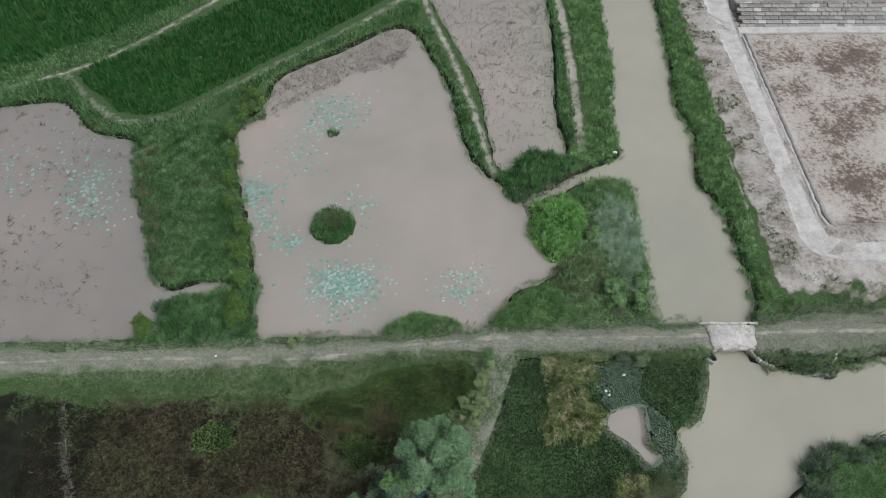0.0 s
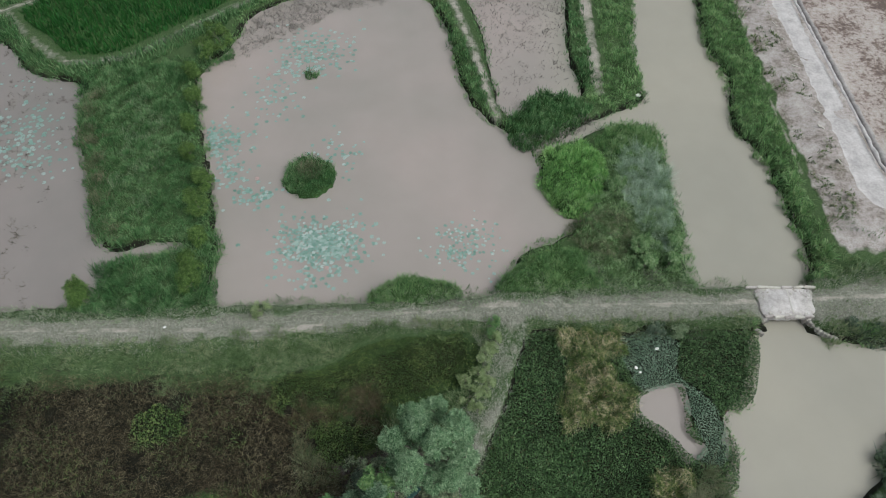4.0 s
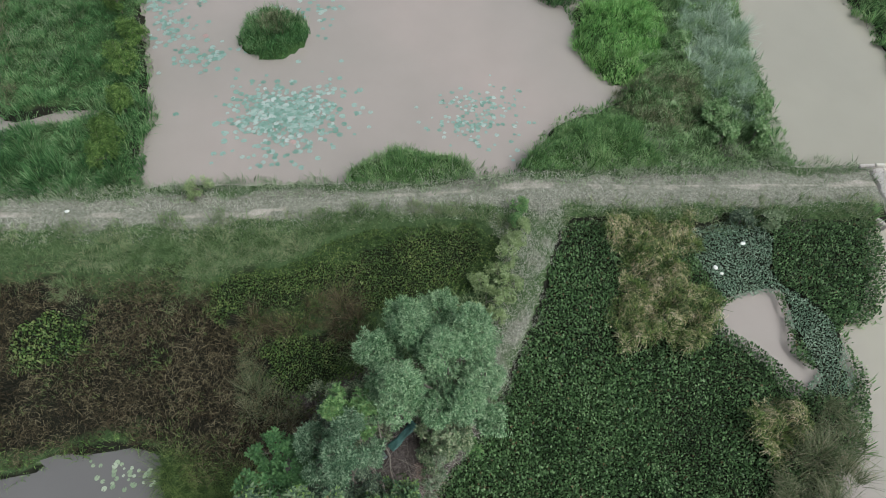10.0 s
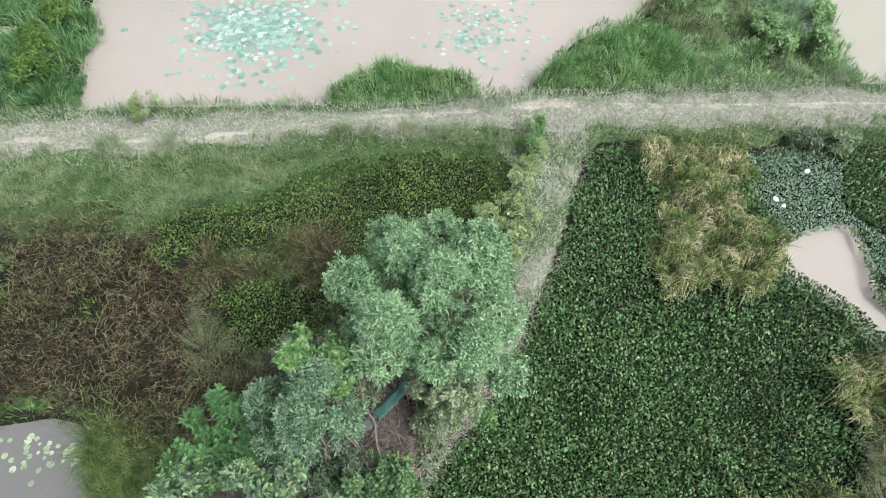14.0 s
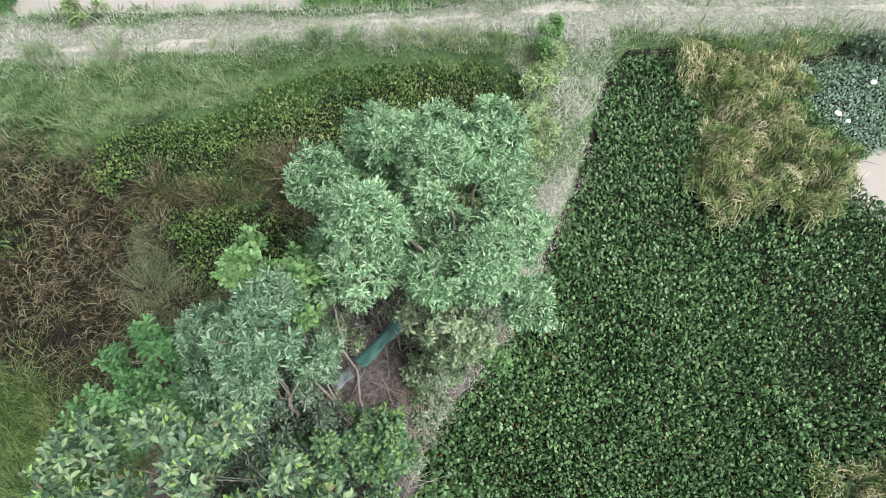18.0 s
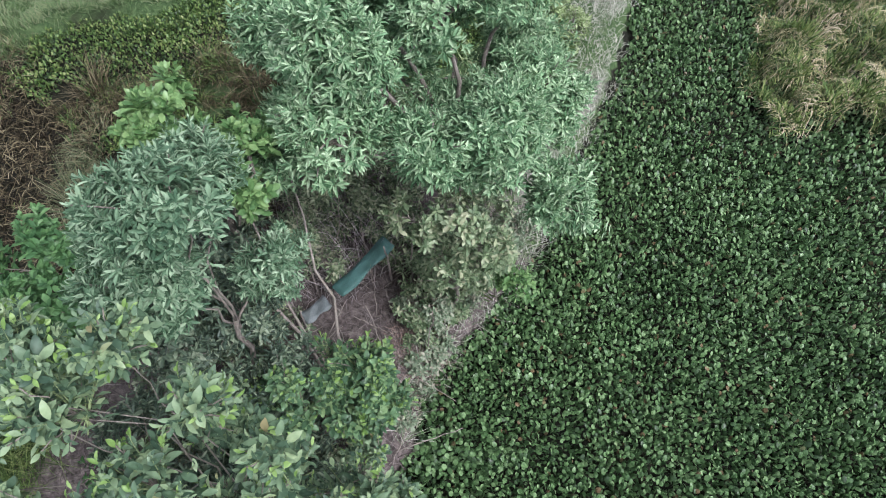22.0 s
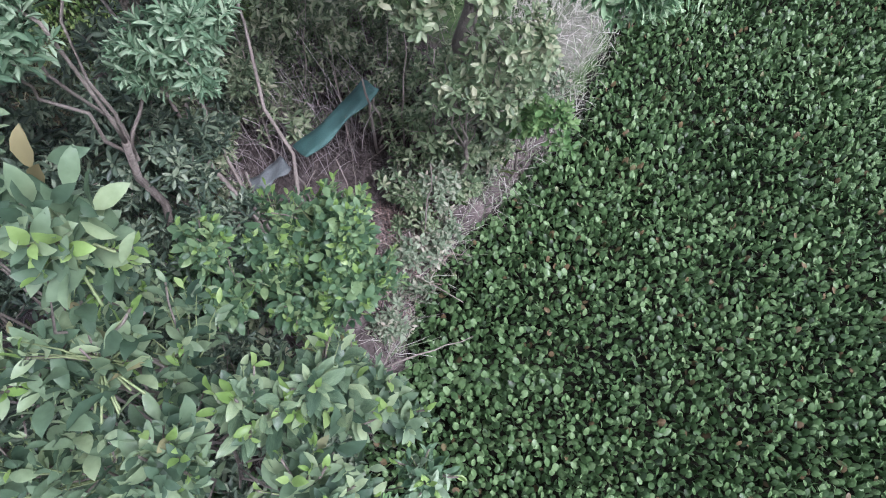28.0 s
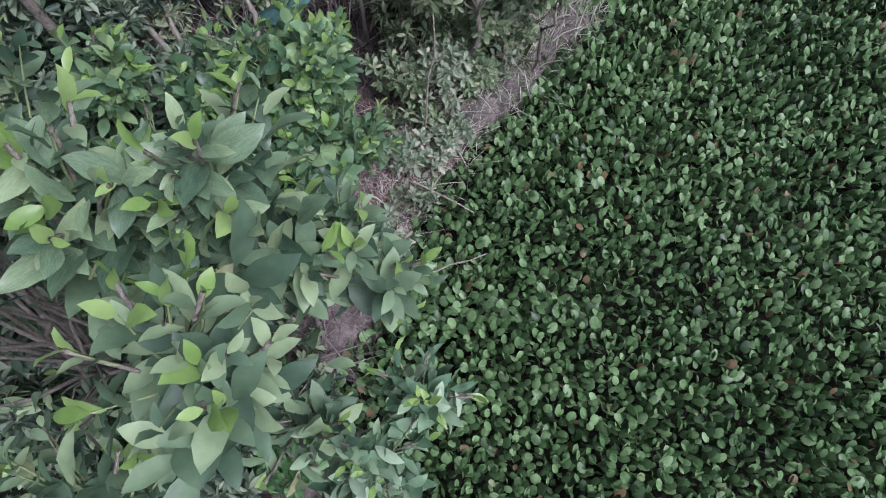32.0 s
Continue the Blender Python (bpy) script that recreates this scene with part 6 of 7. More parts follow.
for (x, y), h in (((-2.55, 5.1), 1.7), ((-2.2, 5.7), 1.9), ((-1.85, 6.2), 1.7), ((-3.0, 5.7), 1.8), ((-1.5, 5.9), 1.5), ((-2.7, 4.2), 1.6), ((-2.05, 4.9), 1.2)):
    tree("slender_shrub", "sparse narrow-leaved green shoots behind the net", (x, y, 0), (x, y, 0.4), [((x, y, h), (0.34, 0.34, 0.4), 30), ((x + 0.3, y - 0.15, h - 0.4), (0.32, 0.3, 0.35), 24), ((x - 0.28, y + 0.22, h - 0.5), (0.32, 0.32, 0.35), 24)], (0.08, 0.14), M_UNDER, 0.014, 10, 0.17, 0.05, False, "shrub")
for (x, y), h in (((-1.9, 2.3), 0.8), ((-2.7, 2.9), 1.0), ((-2.4, 1.7), 0.8), ((-1.5, 1.7), 0.6), ((-3.3, 2.3), 0.9), ((-1.2, 1.2), 0.5), ((-2.0, 1.0), 0.7), ((-3.0, 1.3), 0.9), ((-3.7, 3.0), 0.9), ((-3.6, 0.6), 0.8), ((-2.7, 0.4), 0.7), ((-4.2, 1.8), 0.9), ((-2.2, 2.8), 0.8), ((-1.6, 0.6), 0.5)):
    tree("weed_clump", "dark green leafy undergrowth in the shade of the broadleaf tree", (x, y, 0.05), (x, y, 0.2), [((x, y, h * 0.7), (0.55, 0.5, h * 0.45), 40), ((x + 0.3, y - 0.25, h * 0.5), (0.45, 0.45, h * 0.35), 28)], (0.08, 0.15), M_LEAF_D if (x * 10) % 2 < 1 else M_UNDER, 0.012, 9, 0.22, 0.1, False, "weeds")
# shrubs along the spur, the bank and the spit
tree("bush", "pale green feathery shrub beside the spur", (2.3, 11.2, 0.1), (2.3, 11.2, 0.4), [((2.3, 11.3, 0.8), (0.5, 0.7, 0.5), 70), ((2.0, 10.4, 0.7), (0.5, 0.6, 0.45), 60)], (0.08, 0.16), M_FEATHER, 0.03, 10, 0.14, 0.1, False, "bush")
tree("bush", "pale green feathery shrub on the spur's grass", (1.5, 9.2, 0.1), (1.5, 9.2, 0.4), [((1.5, 9.3, 0.8), (0.6, 0.6, 0.5), 70), ((2.2, 9.5, 0.6), (0.4, 0.5, 0.4), 50)], (0.08, 0.16), M_FEATHER, 0.03, 10, 0.14, 0.1, False, "bush")
tree("bush", "fresh green bush at the fork of the trails", (2.85, 13.2, 0.2), (2.85, 13.2, 0.45), [((2.85, 13.3, 0.75), (0.4, 0.4, 0.45), 60), ((2.7, 12.7, 0.6), (0.4, 0.4, 0.35), 40)], (0.08, 0.15), M_LEAF_Y, 0.03, 10, 0.18, 0.1, False, "bush")
tree("bush", "small yellow-green bush on the embankment edge", (-9.1, 13.9, 0.2), (-9.1, 13.9, 0.5), [((-9.1, 13.9, 0.95), (0.55, 0.5, 0.55), 80), ((-9.3, 13.7, 0.7), (0.45, 0.4, 0.4), 40)], (0.08, 0.15), M_FEATHER, 0.03, 10, 0.16, 0.1, False, "bush")
for (x, y), s in (((-14.0, 21.0), 1.0), ((-15.4, 25.2), 0.6), ((-16.0, 27.8), 0.6), ((-16.3, 30.4), 0.65), ((-16.9, 32.8), 0.7), ((-19.0, 15.0), 0.7), ((-13.4, 18.6), 0.6), ((-13.3, 16.6), 0.8), ((-15.9, 36.6), 1.3), ((-13.2, 15.6), 0.8), ((-18.9, 14.8), 0.8), ((-14.0, 22.8), 0.8), ((-16.4, 35.2), 1.0)):
    tree("bush", "yellow-green bush on the reed bank", (x, y, 0.1), (x, y, 0.4), [((x, y, 0.85), (0.9 * s, 1.0 * s, 0.6), 120), ((x - 0.5 * s, y + 0.7 * s, 0.8), (0.8 * s, 0.9 * s, 0.55), 90)], (0.11, 0.22), M_YBUSH, 0.04, 11, 0.11, 0.3, False, "bush")
for (x, y), s in (((11.2, 18.2), 0.6), ((11.3, 16.9), 0.6), ((12.6, 17.0), 0.6), ((10.6, 22.6), 0.6), ((13.2, 18.4), 0.5)):
    tree("bush", "fresh green low bush on the grassy spit", (x, y, 0.1), (x, y, 0.3), [((x, y, 0.7), (0.9 * s, 0.9 * s, 0.5), 110), ((x + 0.6 * s, y + 0.7 * s, 0.6), (0.7 * s, 0.8 * s, 0.45), 80)], (0.1, 0.19), M_SPIT, 0.04, 10, 0.18, 0.2, False, "bush")
for (x, y), m in (((11.3, 13.1), M_SHADE), ((12.35, 12.9), M_HAZY), ((21.4, 13.4), M_SHADE)):
    tree("bush", "dull dark bush at the bank's foot", (x, y, 0), (x, y, 0.3), [((x, y, 0.45), (0.6, 0.45, 0.4), 70)], (0.1, 0.18), m, 0.03, 10, 0.16, 0.1, False, "bush")

for (x, y), s in (((2.75, 11.9), 0.8), ((2.5, 10.0), 0.9), ((1.9, 8.7), 0.8), ((1.0, 8.3), 0.9), ((2.95, 12.5), 0.7), ((1.35, 10.1), 0.8), ((1.2, 7.4), 0.7)):
    tree("bush", "small pale feathery shrub on the spur's grass", (x, y, 0.1), (x, y, 0.3), [((x, y, 0.6), (0.45 * s, 0.5 * s, 0.4), 60), ((x - 0.25, y + 0.2, 0.45), (0.35 * s, 0.4 * s, 0.3), 36)], (0.07, 0.14), M_FEATHER, 0.02, 10, 0.12, 0.15, False, "bush")

# undergrowth and litter under the trees
LITTER = smooth_loop([(-3.6, 6.6), (-1.5, 7.2), (0.8, 6.6), (1.6, 6.0), (1.1, 5.1), (0.2, 4.1), (-0.4, 3.2), (-0.6, 2.2), (-1.1, 1.4), (-2.6, 0.2), (-4.6, 0.5), (-5.4, 3.0), (-4.4, 5.0)], 4)
bed("leaf_litter", LITTER, 420, (0.06, 0.3), (0.005, 0.013), 1.5, M_TWIGGY, "dry brown grass and twigs on bare earth under the trees", "litter", edge=0.2, bend=0.9)
bed("undergrowth", LITTER, 110, (0.1, 0.35), (0.02, 0.05), 0.8, M_HYA2, "low dark green undergrowth in the trees' shade", "undergrowth", edge=0.2, keep=lambda x, y: (wobble(x, y, 0.9, 2.0) > 0.1) & (np.hypot(x + 1.4, y - 4.6) > 0.9))
MARGIN = smooth_loop([(3.2, 9.0), (2.3, 7.5), (1.3, 5.8), (0.5, 4.7), (-0.3, 3.7), (-0.65, 2.7), (-0.55, 2.2), (-0.1, 3.0), (0.4, 3.9), (1.2, 4.8), (2.0, 6.0), (2.9, 7.9), (3.5, 9.1)], 4)
bed("margin_grass", MARGIN, 330, (0.1, 0.28), (0.005, 0.012), 1.1, M_HAZY, "grey-green grass along the hyacinth's edge", "grass", edge=0.0)
bed("margin_grass", MARGIN, 420, (0.1, 0.28), (0.005, 0.012), 1.1, M_DRYGRASS, "fine pale dry grass along the hyacinth's edge", "grass", edge=0.06)
RUST = smooth_loop([(-0.6, 2.6), (-0.3, 3.0), (-0.05, 3.6), (-0.1, 4.0), (-0.4, 4.3), (-0.75, 4.0), (-0.75, 3.2)], 4)
bed("dry_grass_patch", RUST, 1700, (0.06, 0.2), (0.005, 0.011), 1.2, M_RUST, "reddish dry grass on bare earth beside the bush", "grass", edge=0.1)
SPUR_GRASS = smooth_loop([(2.0, 13.2), (4.6, 13.3), (3.9, 11.4), (3.1, 9.2), (2.4, 7.7), (1.3, 6.6), (0.2, 7.4), (0.8, 8.4), (1.7, 9.4), (2.3, 11.0)], 4)
bed("spur_grass", SPUR_GRASS, 800, (0.06, 0.22), (0.006, 0.014), 0.9, M_DRYGRASS, "pale straw and green grass on the spur", "grass", edge=0.2, keep=lambda x, y: rng.uniform(0, 1, len(x)) < 0.5 + 0.5 * step(0.1, 0.5, line_dist(SPUR, x, y)))
GREEN_SIDE = smooth_loop([(-3.4, 8.3), (-1.4, 8.5), (1.2, 9.9), (1.9, 9.8), (0.6, 7.6), (-0.5, 7.0), (-2.4, 6.4)], 4)
bed("undergrowth", GREEN_SIDE, 220, (0.15, 0.45), (0.015, 0.035), 0.8, M_MEADOW, "rank mixed grass behind the tree", "grass", edge=0.2)


HEART = smooth_loop([(-2.5, 4.3), (-1.5, 4.5), (-0.7, 5.1), (-0.6, 5.8), (-1.5, 6.2), (-2.6, 5.6)], 4)
bed("twig_thicket", HEART, 170, (0.4, 1.1), (0.006, 0.012), 0.6, M_TWIGS, "thicket of thin bare purplish twigs behind the net", "twigs", edge=0.1, loose=4.0)


# bare stems that lean out of the undergrowth
def stick(label, a, b, r):
    n = 8
    p = bent((0, 0, 0), np.subtract(b, a), 0.03, n, 0.02)
    v, f = tube(p, np.linspace(r, r * 0.45, n), 7)
    ob = tagged(new("bare_stem", mesh_of("bare_stem", v, f, M_TWIG, True)), label, "stem", "bare stems under the trees")
    ob.matrix_basis = pose(*a)


for a, b, r in (((-1.55, 3.05, 0.0), (-3.1, 4.9, 2.6), 0.03), ((-1.6, 3.1, 0.0), (-2.8, 5.3, 2.4), 0.024), ((-1.3, 3.2, 0.0), (-1.9, 5.0, 2.6), 0.026), ((-1.9, 4.5, 0.0), (-2.2, 5.4, 1.9), 0.012), ((-0.79, 4.85, 0.0), (-0.8, 4.6, 1.6), 0.022), ((-0.5, 4.6, 0.0), (-0.4, 5.0, 1.8), 0.014), ((-0.2, 4.4, 0.0), (-0.1, 4.7, 1.9), 0.014), ((-1.7, 4.9, 0.0), (-1.5, 5.9, 1.5), 0.01)):
    stick("thin bare grey stem rising from the litter", a, b, r)
for k in range(26):
    x, y = rng.uniform(-3.0, -0.4), rng.uniform(2.0, 5.6)
    d, r = rng.uniform(0, 6.3), rng.uniform(0.4, 1.0)
    stick("thin bare grey twig lying in the litter", (x, y, 0.12), (x + r * math.cos(d), y + r * math.sin(d), 0.12 + rng.uniform(0.0, 0.35)), rng.uniform(0.006, 0.012))
for k in range(14):
    x, y = rng.uniform(-2.4, -0.2), rng.uniform(3.6, 5.4)
    stick("thin upright bare twig behind the net", (x, y, 0.0), (x + rng.normal(0, 0.25), y + rng.normal(0, 0.25), rng.uniform(0.7, 1.7)), rng.uniform(0.006, 0.011))
log = tagged(new("fallen_branch", mesh_of("fallen_branch", *tube(bent((0, 0, 0), (1.1, 0.45, 0.02), 0.02, 8), np.linspace(0.03, 0.015, 8), 7), M_BARK, True)), "thin fallen branch lying on the litter", "branch")
log.matrix_basis = pose(-2.6, 5.5, 0.15)


def sheet(name, a, b, wide, material, parent, sag=0.04):
    """A sagging band of cloth between two points, with thickness."""
    a, b = np.asarray(a, float), np.asarray(b, float)
    n, m = 14, 5
    d = b - a
    s = np.cross(d, (0, 0, 1.0))
    s = s / np.linalg.norm(s) + np.array([0, 0, 0.25])
    s /= np.linalg.norm(s)
    t, q = np.meshgrid(np.linspace(0, 1, n), np.linspace(-0.5, 0.5, m), indexing="ij")
    p = a + d * t[..., None] + s * (q * wide * (1 + 0.12 * np.sin(t * 9)))[..., None]
    p[..., 2] -= sag * np.sin(np.pi * t) + 0.02 * np.cos(q * 6 + t * 11)
    lower = p - np.array([0, 0, 0.012])
    v = np.concatenate([p.reshape(-1, 3), lower.reshape(-1, 3)])
    i = np.arange(n * m).reshape(n, m)
    top = np.stack([i[:-1, :-1], i[1:, :-1], i[1:, 1:], i[:-1, 1:]], -1).reshape(-1, 4)
    rim = np.concatenate([i[0, :], i[1:, -1], i[-1, -2::-1], i[-2:0:-1, 0]])
    nxt = np.roll(rim, -1)
    side = np.stack([rim, nxt, nxt + n * m, rim + n * m], -1)
    return child(new(name, mesh_of(name, v, [top, top[:, ::-1] + n * m, side], material, True)), parent)


net = tagged(new("net_strip"), "narrow band of green net tied between short stakes", "net")
sheet("net_band", (-1.5, 4.25, 0.9), (-0.78, 4.95, 1.15), 0.27, M_NET, net)
sheet("grey_band", (-1.95, 3.85, 0.85), (-1.62, 4.1, 0.95), 0.24, M_GREY, net, 0.02)
for p in ((-1.97, 3.85), (-1.58, 4.17), (-0.77, 4.96)):
    limb("stake", (p[0], p[1], -0.05), (p[0] + 0.03, p[1], 1.12), 0.015, 0.012, net, M_TWIG, 0.0)


# ---- the culvert bridge ----
def box(sx, sy, sz, bev=0.02, at=(0, 0, 0), turn=0.0, rough=0.0):
    bm = bmesh.new()
    bmesh.ops.create_cube(bm, size=1)
    bmesh.ops.scale(bm, vec=(sx, sy, sz), verts=bm.verts)
    if bev:
        bmesh.ops.bevel(bm, geom=bm.edges[:], offset=bev, segments=2, affect="EDGES")
    for v in bm.verts:
        if rough:
            v.co += Vector(noise.noise_vector(v.co * 3)) * rough
    bmesh.ops.transform(bm, matrix=pose(*at, 0, 0, turn), verts=bm.verts)
    return bm


def slab(name, outline, top, thick, material, parent=None, cell=0.0, label=""):
    """A flat slab of any outline with a softened rim."""
    o = np.asarray(outline, float)
    n = len(o)
    c = o.mean(0)
    inner = o + (c - o) / np.maximum(np.linalg.norm(c - o, axis=1, keepdims=True), 0.1) * 0.03
    v = np.concatenate([np.c_[o, np.full(n, top - thick)], np.c_[o, np.full(n, top - 0.03)], np.c_[inner, np.full(n, top)]])
    i = np.arange(n)
    j = np.roll(i, -1)
    quads = np.concatenate([np.stack([i + k * n, j + k * n, j + k * n + n, i + k * n + n], -1) for k in (0, 1)])
    ob = new(name, mesh_of(name, v, [quads, np.array([i + 2 * n])], material))
    return child(ob, parent, label) if parent else ob


bridge = tagged(new("culvert_bridge"), "small worn concrete culvert bridge on the trail", "bridge")
edge_ = smooth_loop([(17.0, 15.4), (18.4, 15.5), (19.85, 15.4), (19.75, 14.6), (19.6, 13.9), (18.3, 13.72), (17.05, 13.85), (16.95, 14.6)], 5)
edge_ = edge_ + 0.07 * np.stack([wobble(edge_[:, 0], edge_[:, 1], 3.0), wobble(edge_[:, 1], edge_[:, 0], 3.0)], -1)
slab("deck", edge_, 0.43, 0.3, M_DECK, bridge)
for k in range(6):
    part("kerb", box(0.62, 0.12 + 0.03 * (k % 2), 0.16, 0.03, (16.75 + k * 0.63, 15.52 + 0.02 * math.sin(k * 2.1) + 0.03 * max(k - 4, 0), 0.46), rng.uniform(-4, 4), 0.03), M_RUBBLE if k % 3 else M_CONC, bridge)
for k in range(5):
    part("kerb", box(0.52, 0.13, 0.17, 0.03, (17.2 + k * 0.52, 13.78 - 0.09 * math.sin((k + 0.5) / 5 * math.pi), 0.47), rng.uniform(-3, 3) + 8 - 4 * k, 0.03), M_RUBBLE if k % 2 else M_CONC, bridge)
part("abutment", box(0.4, 1.9, 1.2, 0.03, (17.05, 14.65, -0.35), 0, 0.02), M_CONC, bridge)
part("abutment", box(0.4, 1.9, 1.2, 0.03, (19.4, 14.65, -0.35), 0, 0.02), M_CONC, bridge)
part("deck_joint", box(0.05, 1.5, 0.02, 0.004, (18.6, 14.62, 0.432), -3), M_RUBBLE, bridge)
for line in ([(17.2, 13.75), (16.75, 13.6), (16.55, 13.3), (16.85, 13.05)], [(19.3, 13.75), (19.6, 13.3), (20.1, 12.95), (20.6, 12.75)]):
    wing = child(new("wing_wall"), bridge)
    for k, (x, y) in enumerate(smooth_loop(line, 6, False)):
        part("stone", box(0.16 + 0.08 * rng.uniform(), 0.12, 0.4, 0.04, (x, y, 0.1 - 0.015 * k), rng.uniform(-60, 60), 0.05), M_RUBBLE if k % 2 else M_STONE, wing)

for x0 in (17.15, 19.55):
    spill = np.array([(x0 - 0.4, 13.85), (x0 + 0.4, 13.85), (x0 + 0.4, 15.4), (x0 - 0.4, 15.4)])
    bed("bank_grass", spill, 160, (0.04, 0.12), (0.012, 0.025), 0.8, M_DRYGRASS, "short dry grass creeping over the bridge's end", "grass", edge=0.25, z=0.42)

for k in range(40):
    x, y = rng.uniform(16.9, 19.9), rng.choice([13.9, 15.3]) + rng.normal(0, 0.12)
    r = rng.uniform(0.03, 0.08)
    pebble = part("stone", box(r * 2, r * 1.6, r, r * 0.3, (x, y, 0.43 + r * 0.3), rng.uniform(0, 90), r * 0.3), M_RUBBLE if k % 2 else M_CONC, bridge)

# ---- the drained pond, its road and stone bank ----
left = [(25.1, 75), (25.1, 52), (25.4, 40.7), (25.3, 31.6), (25.15, 24.2), (25.3, 21.8), (26.2, 20.5), (30.4, 20.35), (60, 20.3)]
right = [(60, 22.4), (31.2, 22.4), (28.3, 22.5), (27.3, 23.0), (27.0, 24.4), (27.0, 31.6), (27.1, 40.7), (27.4, 50.0), (28.5, 56), (28.5, 75)]


def resampled(line, n):
    d = np.r_[0, np.cumsum(np.linalg.norm(np.diff(line, axis=0), axis=1))]
    return np.stack([np.interp(np.linspace(0, d[-1], n), d, line[:, k]) for k in (0, 1)], -1)


# lane mesh between its two edges, a little uneven
right = right[::-1]
va, vb = [], []
for a, b, m in ((left[:5], right[:6], 150), (left[4:8], right[5:9], 26), (left[7:], right[8:], 70)):
    va.append(resampled(smooth_loop(a, 6, False), m))
    vb.append(resampled(smooth_loop(b, 6, False), m))
va, vb = np.concatenate(va), np.concatenate(vb)
q = np.linspace(0, 1, 7)[None, :, None]
p = va[:, None] * (1 - q) + vb[:, None] * q
p[:, [0, -1]] += 0.08 * np.stack([wobble(p[:, [0, -1], 0], p[:, [0, -1], 1], 2.3), wobble(p[:, [0, -1], 1], p[:, [0, -1], 0], 2.3)], -1)
z = 0.45 + 0.02 * wobble(p[..., 0], p[..., 1], 2.0)
z[:, [0, -1]] -= 0.06
m = len(va)
grid = np.arange(m * 7).reshape(m, 7)
top = np.stack([grid[:-1, :-1], grid[1:, :-1], grid[1:, 1:], grid[:-1, 1:]], -1).reshape(-1, 4)
rim = np.concatenate([grid[:, 0], grid[-1, 1:], grid[-2::-1, -1], grid[0, -2:0:-1]])
nxt = np.roll(rim, -1)
v = np.concatenate([np.c_[p.reshape(-1, 2), z.ravel()], np.c_[p.reshape(-1, 2), z.ravel() - 0.3]])
sides = np.stack([rim, nxt, nxt + m * 7, rim + m * 7], -1)
tagged(new("road", mesh_of("road", v, [top, sides], M_ROAD, True)), "pale cracked concrete road round the drained pond", "road", "", "structure")
for k in range(22):
    y = 24.5 + k * 1.55
    x = float(np.interp(y, [24, 31.6, 40.7, 52], [25.0, 25.15, 25.2, 24.9])) + 0.1 * math.sin(k * 2.3)
    st = tagged(new("marker_stake", mesh_of("marker_stake", *tube(bent((0, 0, -0.1), (-0.5 + 0.25 * math.sin(k * 1.9), 0.2 * math.cos(k * 2.7), 0.3), 0.0, 5), np.linspace(0.06, 0.045, 5), 6), M_RUBBLE, True)), "short pale stake leaning at the road's edge", "stake", "stakes along the road")
    st.matrix_basis = pose(x, y, 0.4)
lip = smooth_loop(smooth_loop([(60, 23.1), (45, 23.05), (38, 23.0), (31.2, 23.0), (29.0, 23.15), (28.2, 23.6), (27.75, 24.8), (27.75, 28), (27.75, 31.6), (27.8, 36), (27.8, 40.7), (27.9, 46.3)], 4, False), 6, False)
for shift, r, m in ((0.0, 0.2, M_STONE), (-0.42, 0.15, M_ROAD)):
    p = lip + np.array([shift, shift]) * 0.8 + 0.035 * np.stack([wobble(lip[:, 0], lip[:, 1], 2.1), wobble(lip[:, 1], lip[:, 0], 1.8)], -1)
    v, f = tube(np.c_[p, np.full(len(p), 0.24) + 0.04 * wobble(p[:, 0], p[:, 1], 2.5, 1.0)], r * (1 + 0.25 * wobble(p[:, 0], p[:, 1], 1.3, 2.0)), 6)
    tagged(new("road_lip", mesh_of("road_lip", v, f, m, True)), "low crumbling ridge along the rim of the drained pond", "ridge", "", "structure")
wall = tagged(new("stone_bank"), "grey stone block bank of the drained pond", "retaining wall", "", "structure")
part("footing", box(27, 1.0, 0.5, 0.05, (41.1, 47.5, -0.25), 0.5, 0.0), M_ROAD, wall)
slab("core", [(27.8, 50.6), (54, 50.8), (54, 57), (27.8, 57)], 0.95, 1.6, M_STONE, wall)
stone_mesh = []
for m in (M_STONE, M_STONE_D, M_ROAD):
    block = box(0.75, 0.43, 0.3, 0.02, rough=0.02)
    me = bpy.data.meshes.new("block")
    block.to_mesh(me)
    block.free()
    me.materials.append(m)
    stone_mesh.append(me)
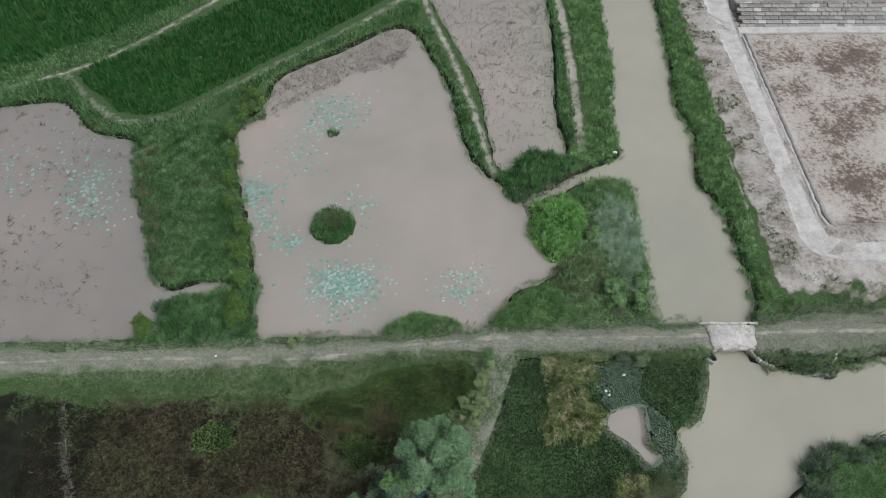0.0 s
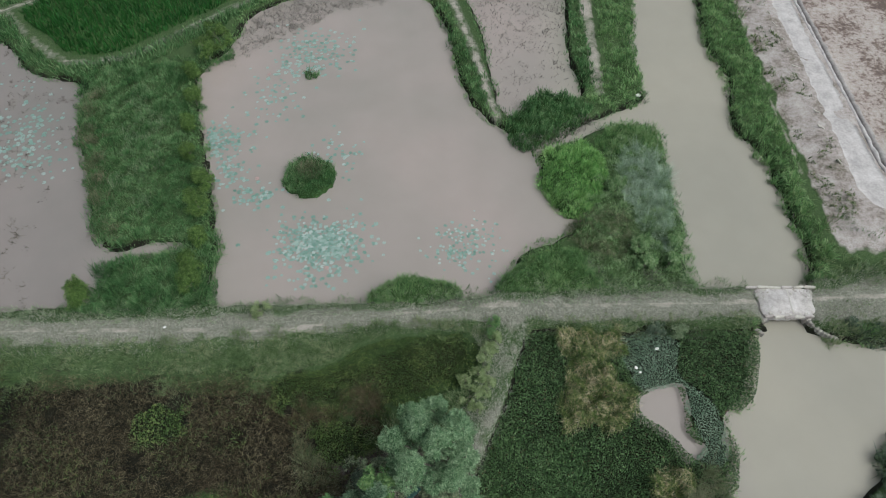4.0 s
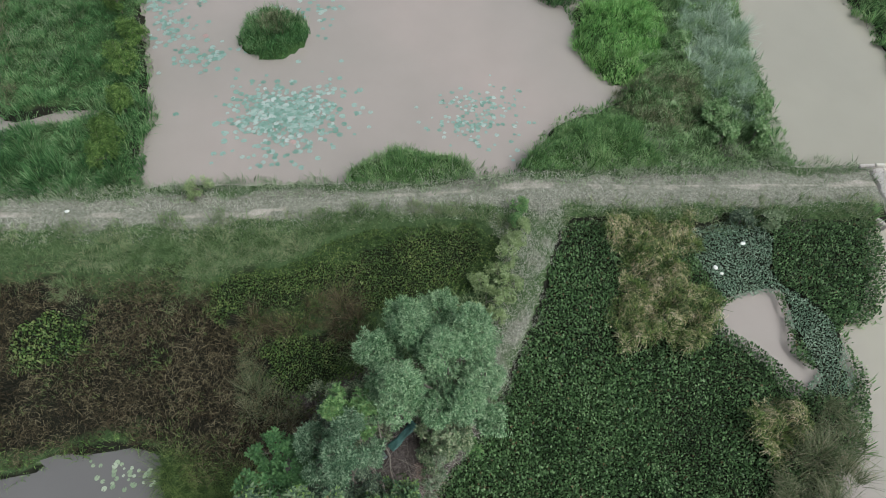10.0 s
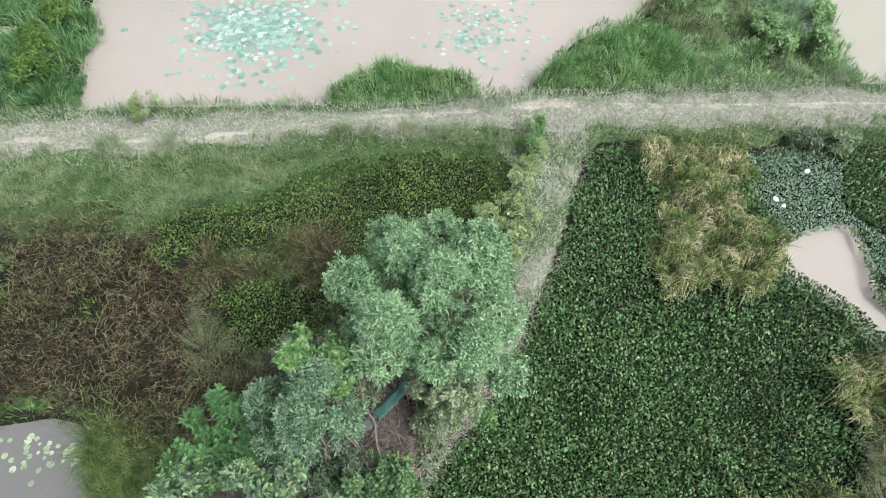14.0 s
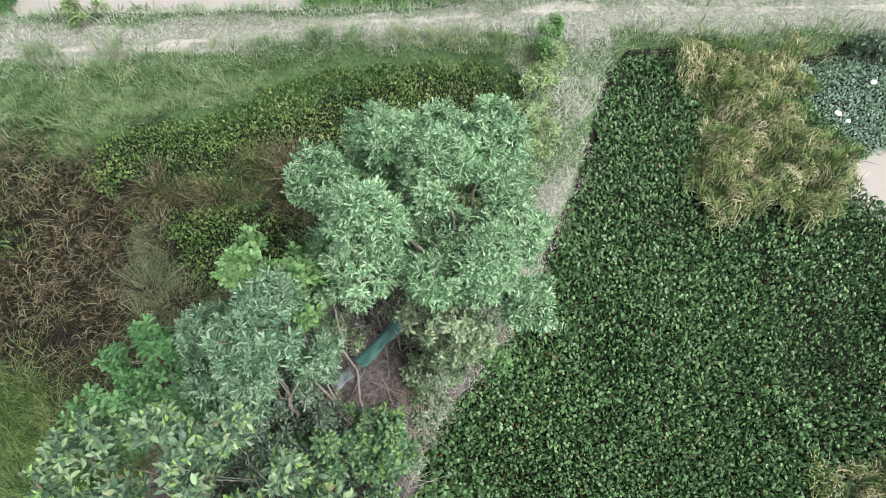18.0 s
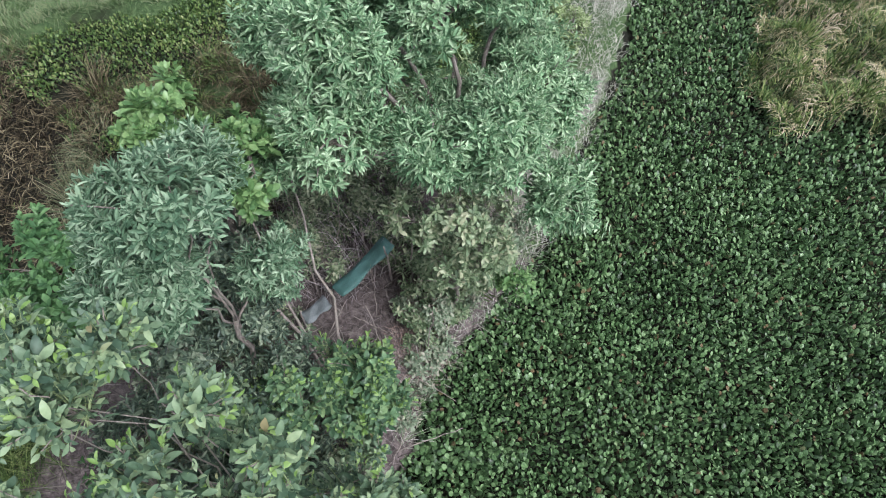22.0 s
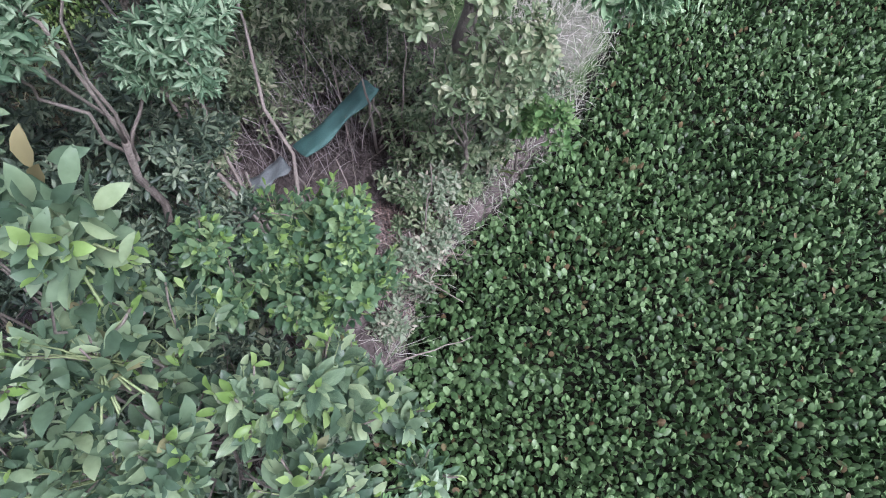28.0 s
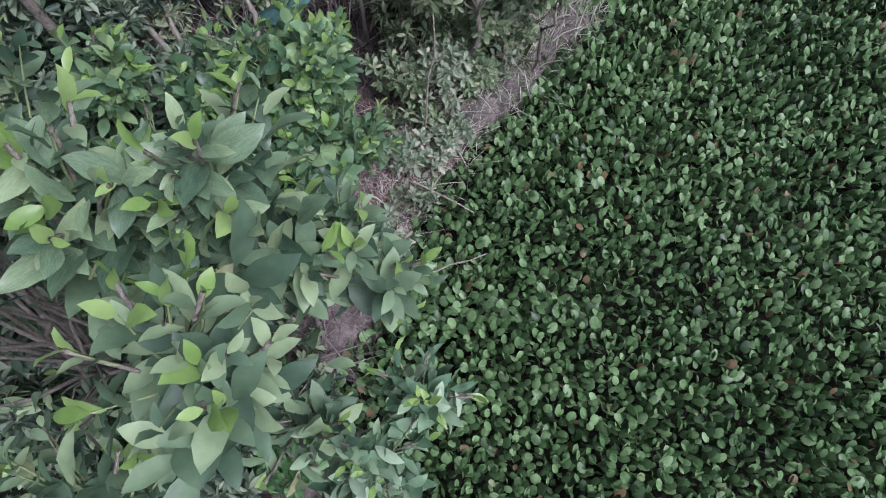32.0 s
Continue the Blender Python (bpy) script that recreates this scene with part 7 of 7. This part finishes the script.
for row in range(9):
    for k in range(33):
        m = 1 if rng.uniform() < (0.6 if row in (2, 6) else 0.16) else (2 if rng.uniform() < 0.14 else 0)
        ob = child(new("block", stone_mesh[m]), wall)
        ob.matrix_basis = pose(28.3 + k * 0.76 + (row % 2) * 0.3 + rng.normal(0, 0.012), 48.1 + row * 0.43, -0.12 + row * 0.15, 19 + rng.normal(0, 1.5), rng.normal(0, 1), rng.normal(0.3, 1.2)) @ Matrix.Diagonal((rng.uniform(0.97, 1.0), 0.96, 1, 1))


# ---- litter ----
def scrap(label, at, s, category="litter", material=None):
    bm = bmesh.new()
    bmesh.ops.create_icosphere(bm, subdivisions=2, radius=1)
    for v in bm.verts:
        v.co = Vector((v.co.x * s[0], v.co.y * s[1], max(v.co.z, -0.6) * s[2])) + Vector(noise.noise_vector(v.co * 1.7 + Vector(at))) * min(s) * 0.45
    ob = part("plastic_scrap", bm, material or M_WHITE, None)
    ob.matrix_basis = pose(*at, 0, 0, 20)
    tagged(ob, label, category, "scraps of plastic")


scrap("crumpled white plastic bag caught on the water plants", (11.2, 12.15, 0.0), (0.11, 0.07, 0.05))
scrap("torn pale plastic sheet caught on the water plants", (9.95, 11.1, -0.01), (0.08, 0.1, 0.04))
scrap("pale plastic scrap beside the torn sheet", (10.12, 10.85, -0.02), (0.07, 0.06, 0.04))
scrap("white plastic scrap on the canal edge", (13.55, 31.2, 0.1), (0.17, 0.14, 0.1))
scrap("small white scrap on the embankment grass", (-14.1, 13.2, 0.42), (0.09, 0.07, 0.04))
scrap("white scrap on the dry pond bed", (29.2, 34.9, -0.42), (0.2, 0.18, 0.1))
scrap("white scrap at the foot of the bank", (22.3, 13.2, 0.1), (0.15, 0.1, 0.06))
for x, y in ((24.2, 12.9), (24.35, 13.2)):
    post = tagged(new("white_stake", mesh_of("white_stake", *tube(bent((0, 0, -0.4), (0.05, 0.12, 0.75), 0, 5), np.linspace(0.05, 0.04, 5), 7), M_WHITE, True)), "white stake standing in the pond's edge", "stake", "white stakes in the pond")
    post.matrix_basis = pose(x, y, -0.15)
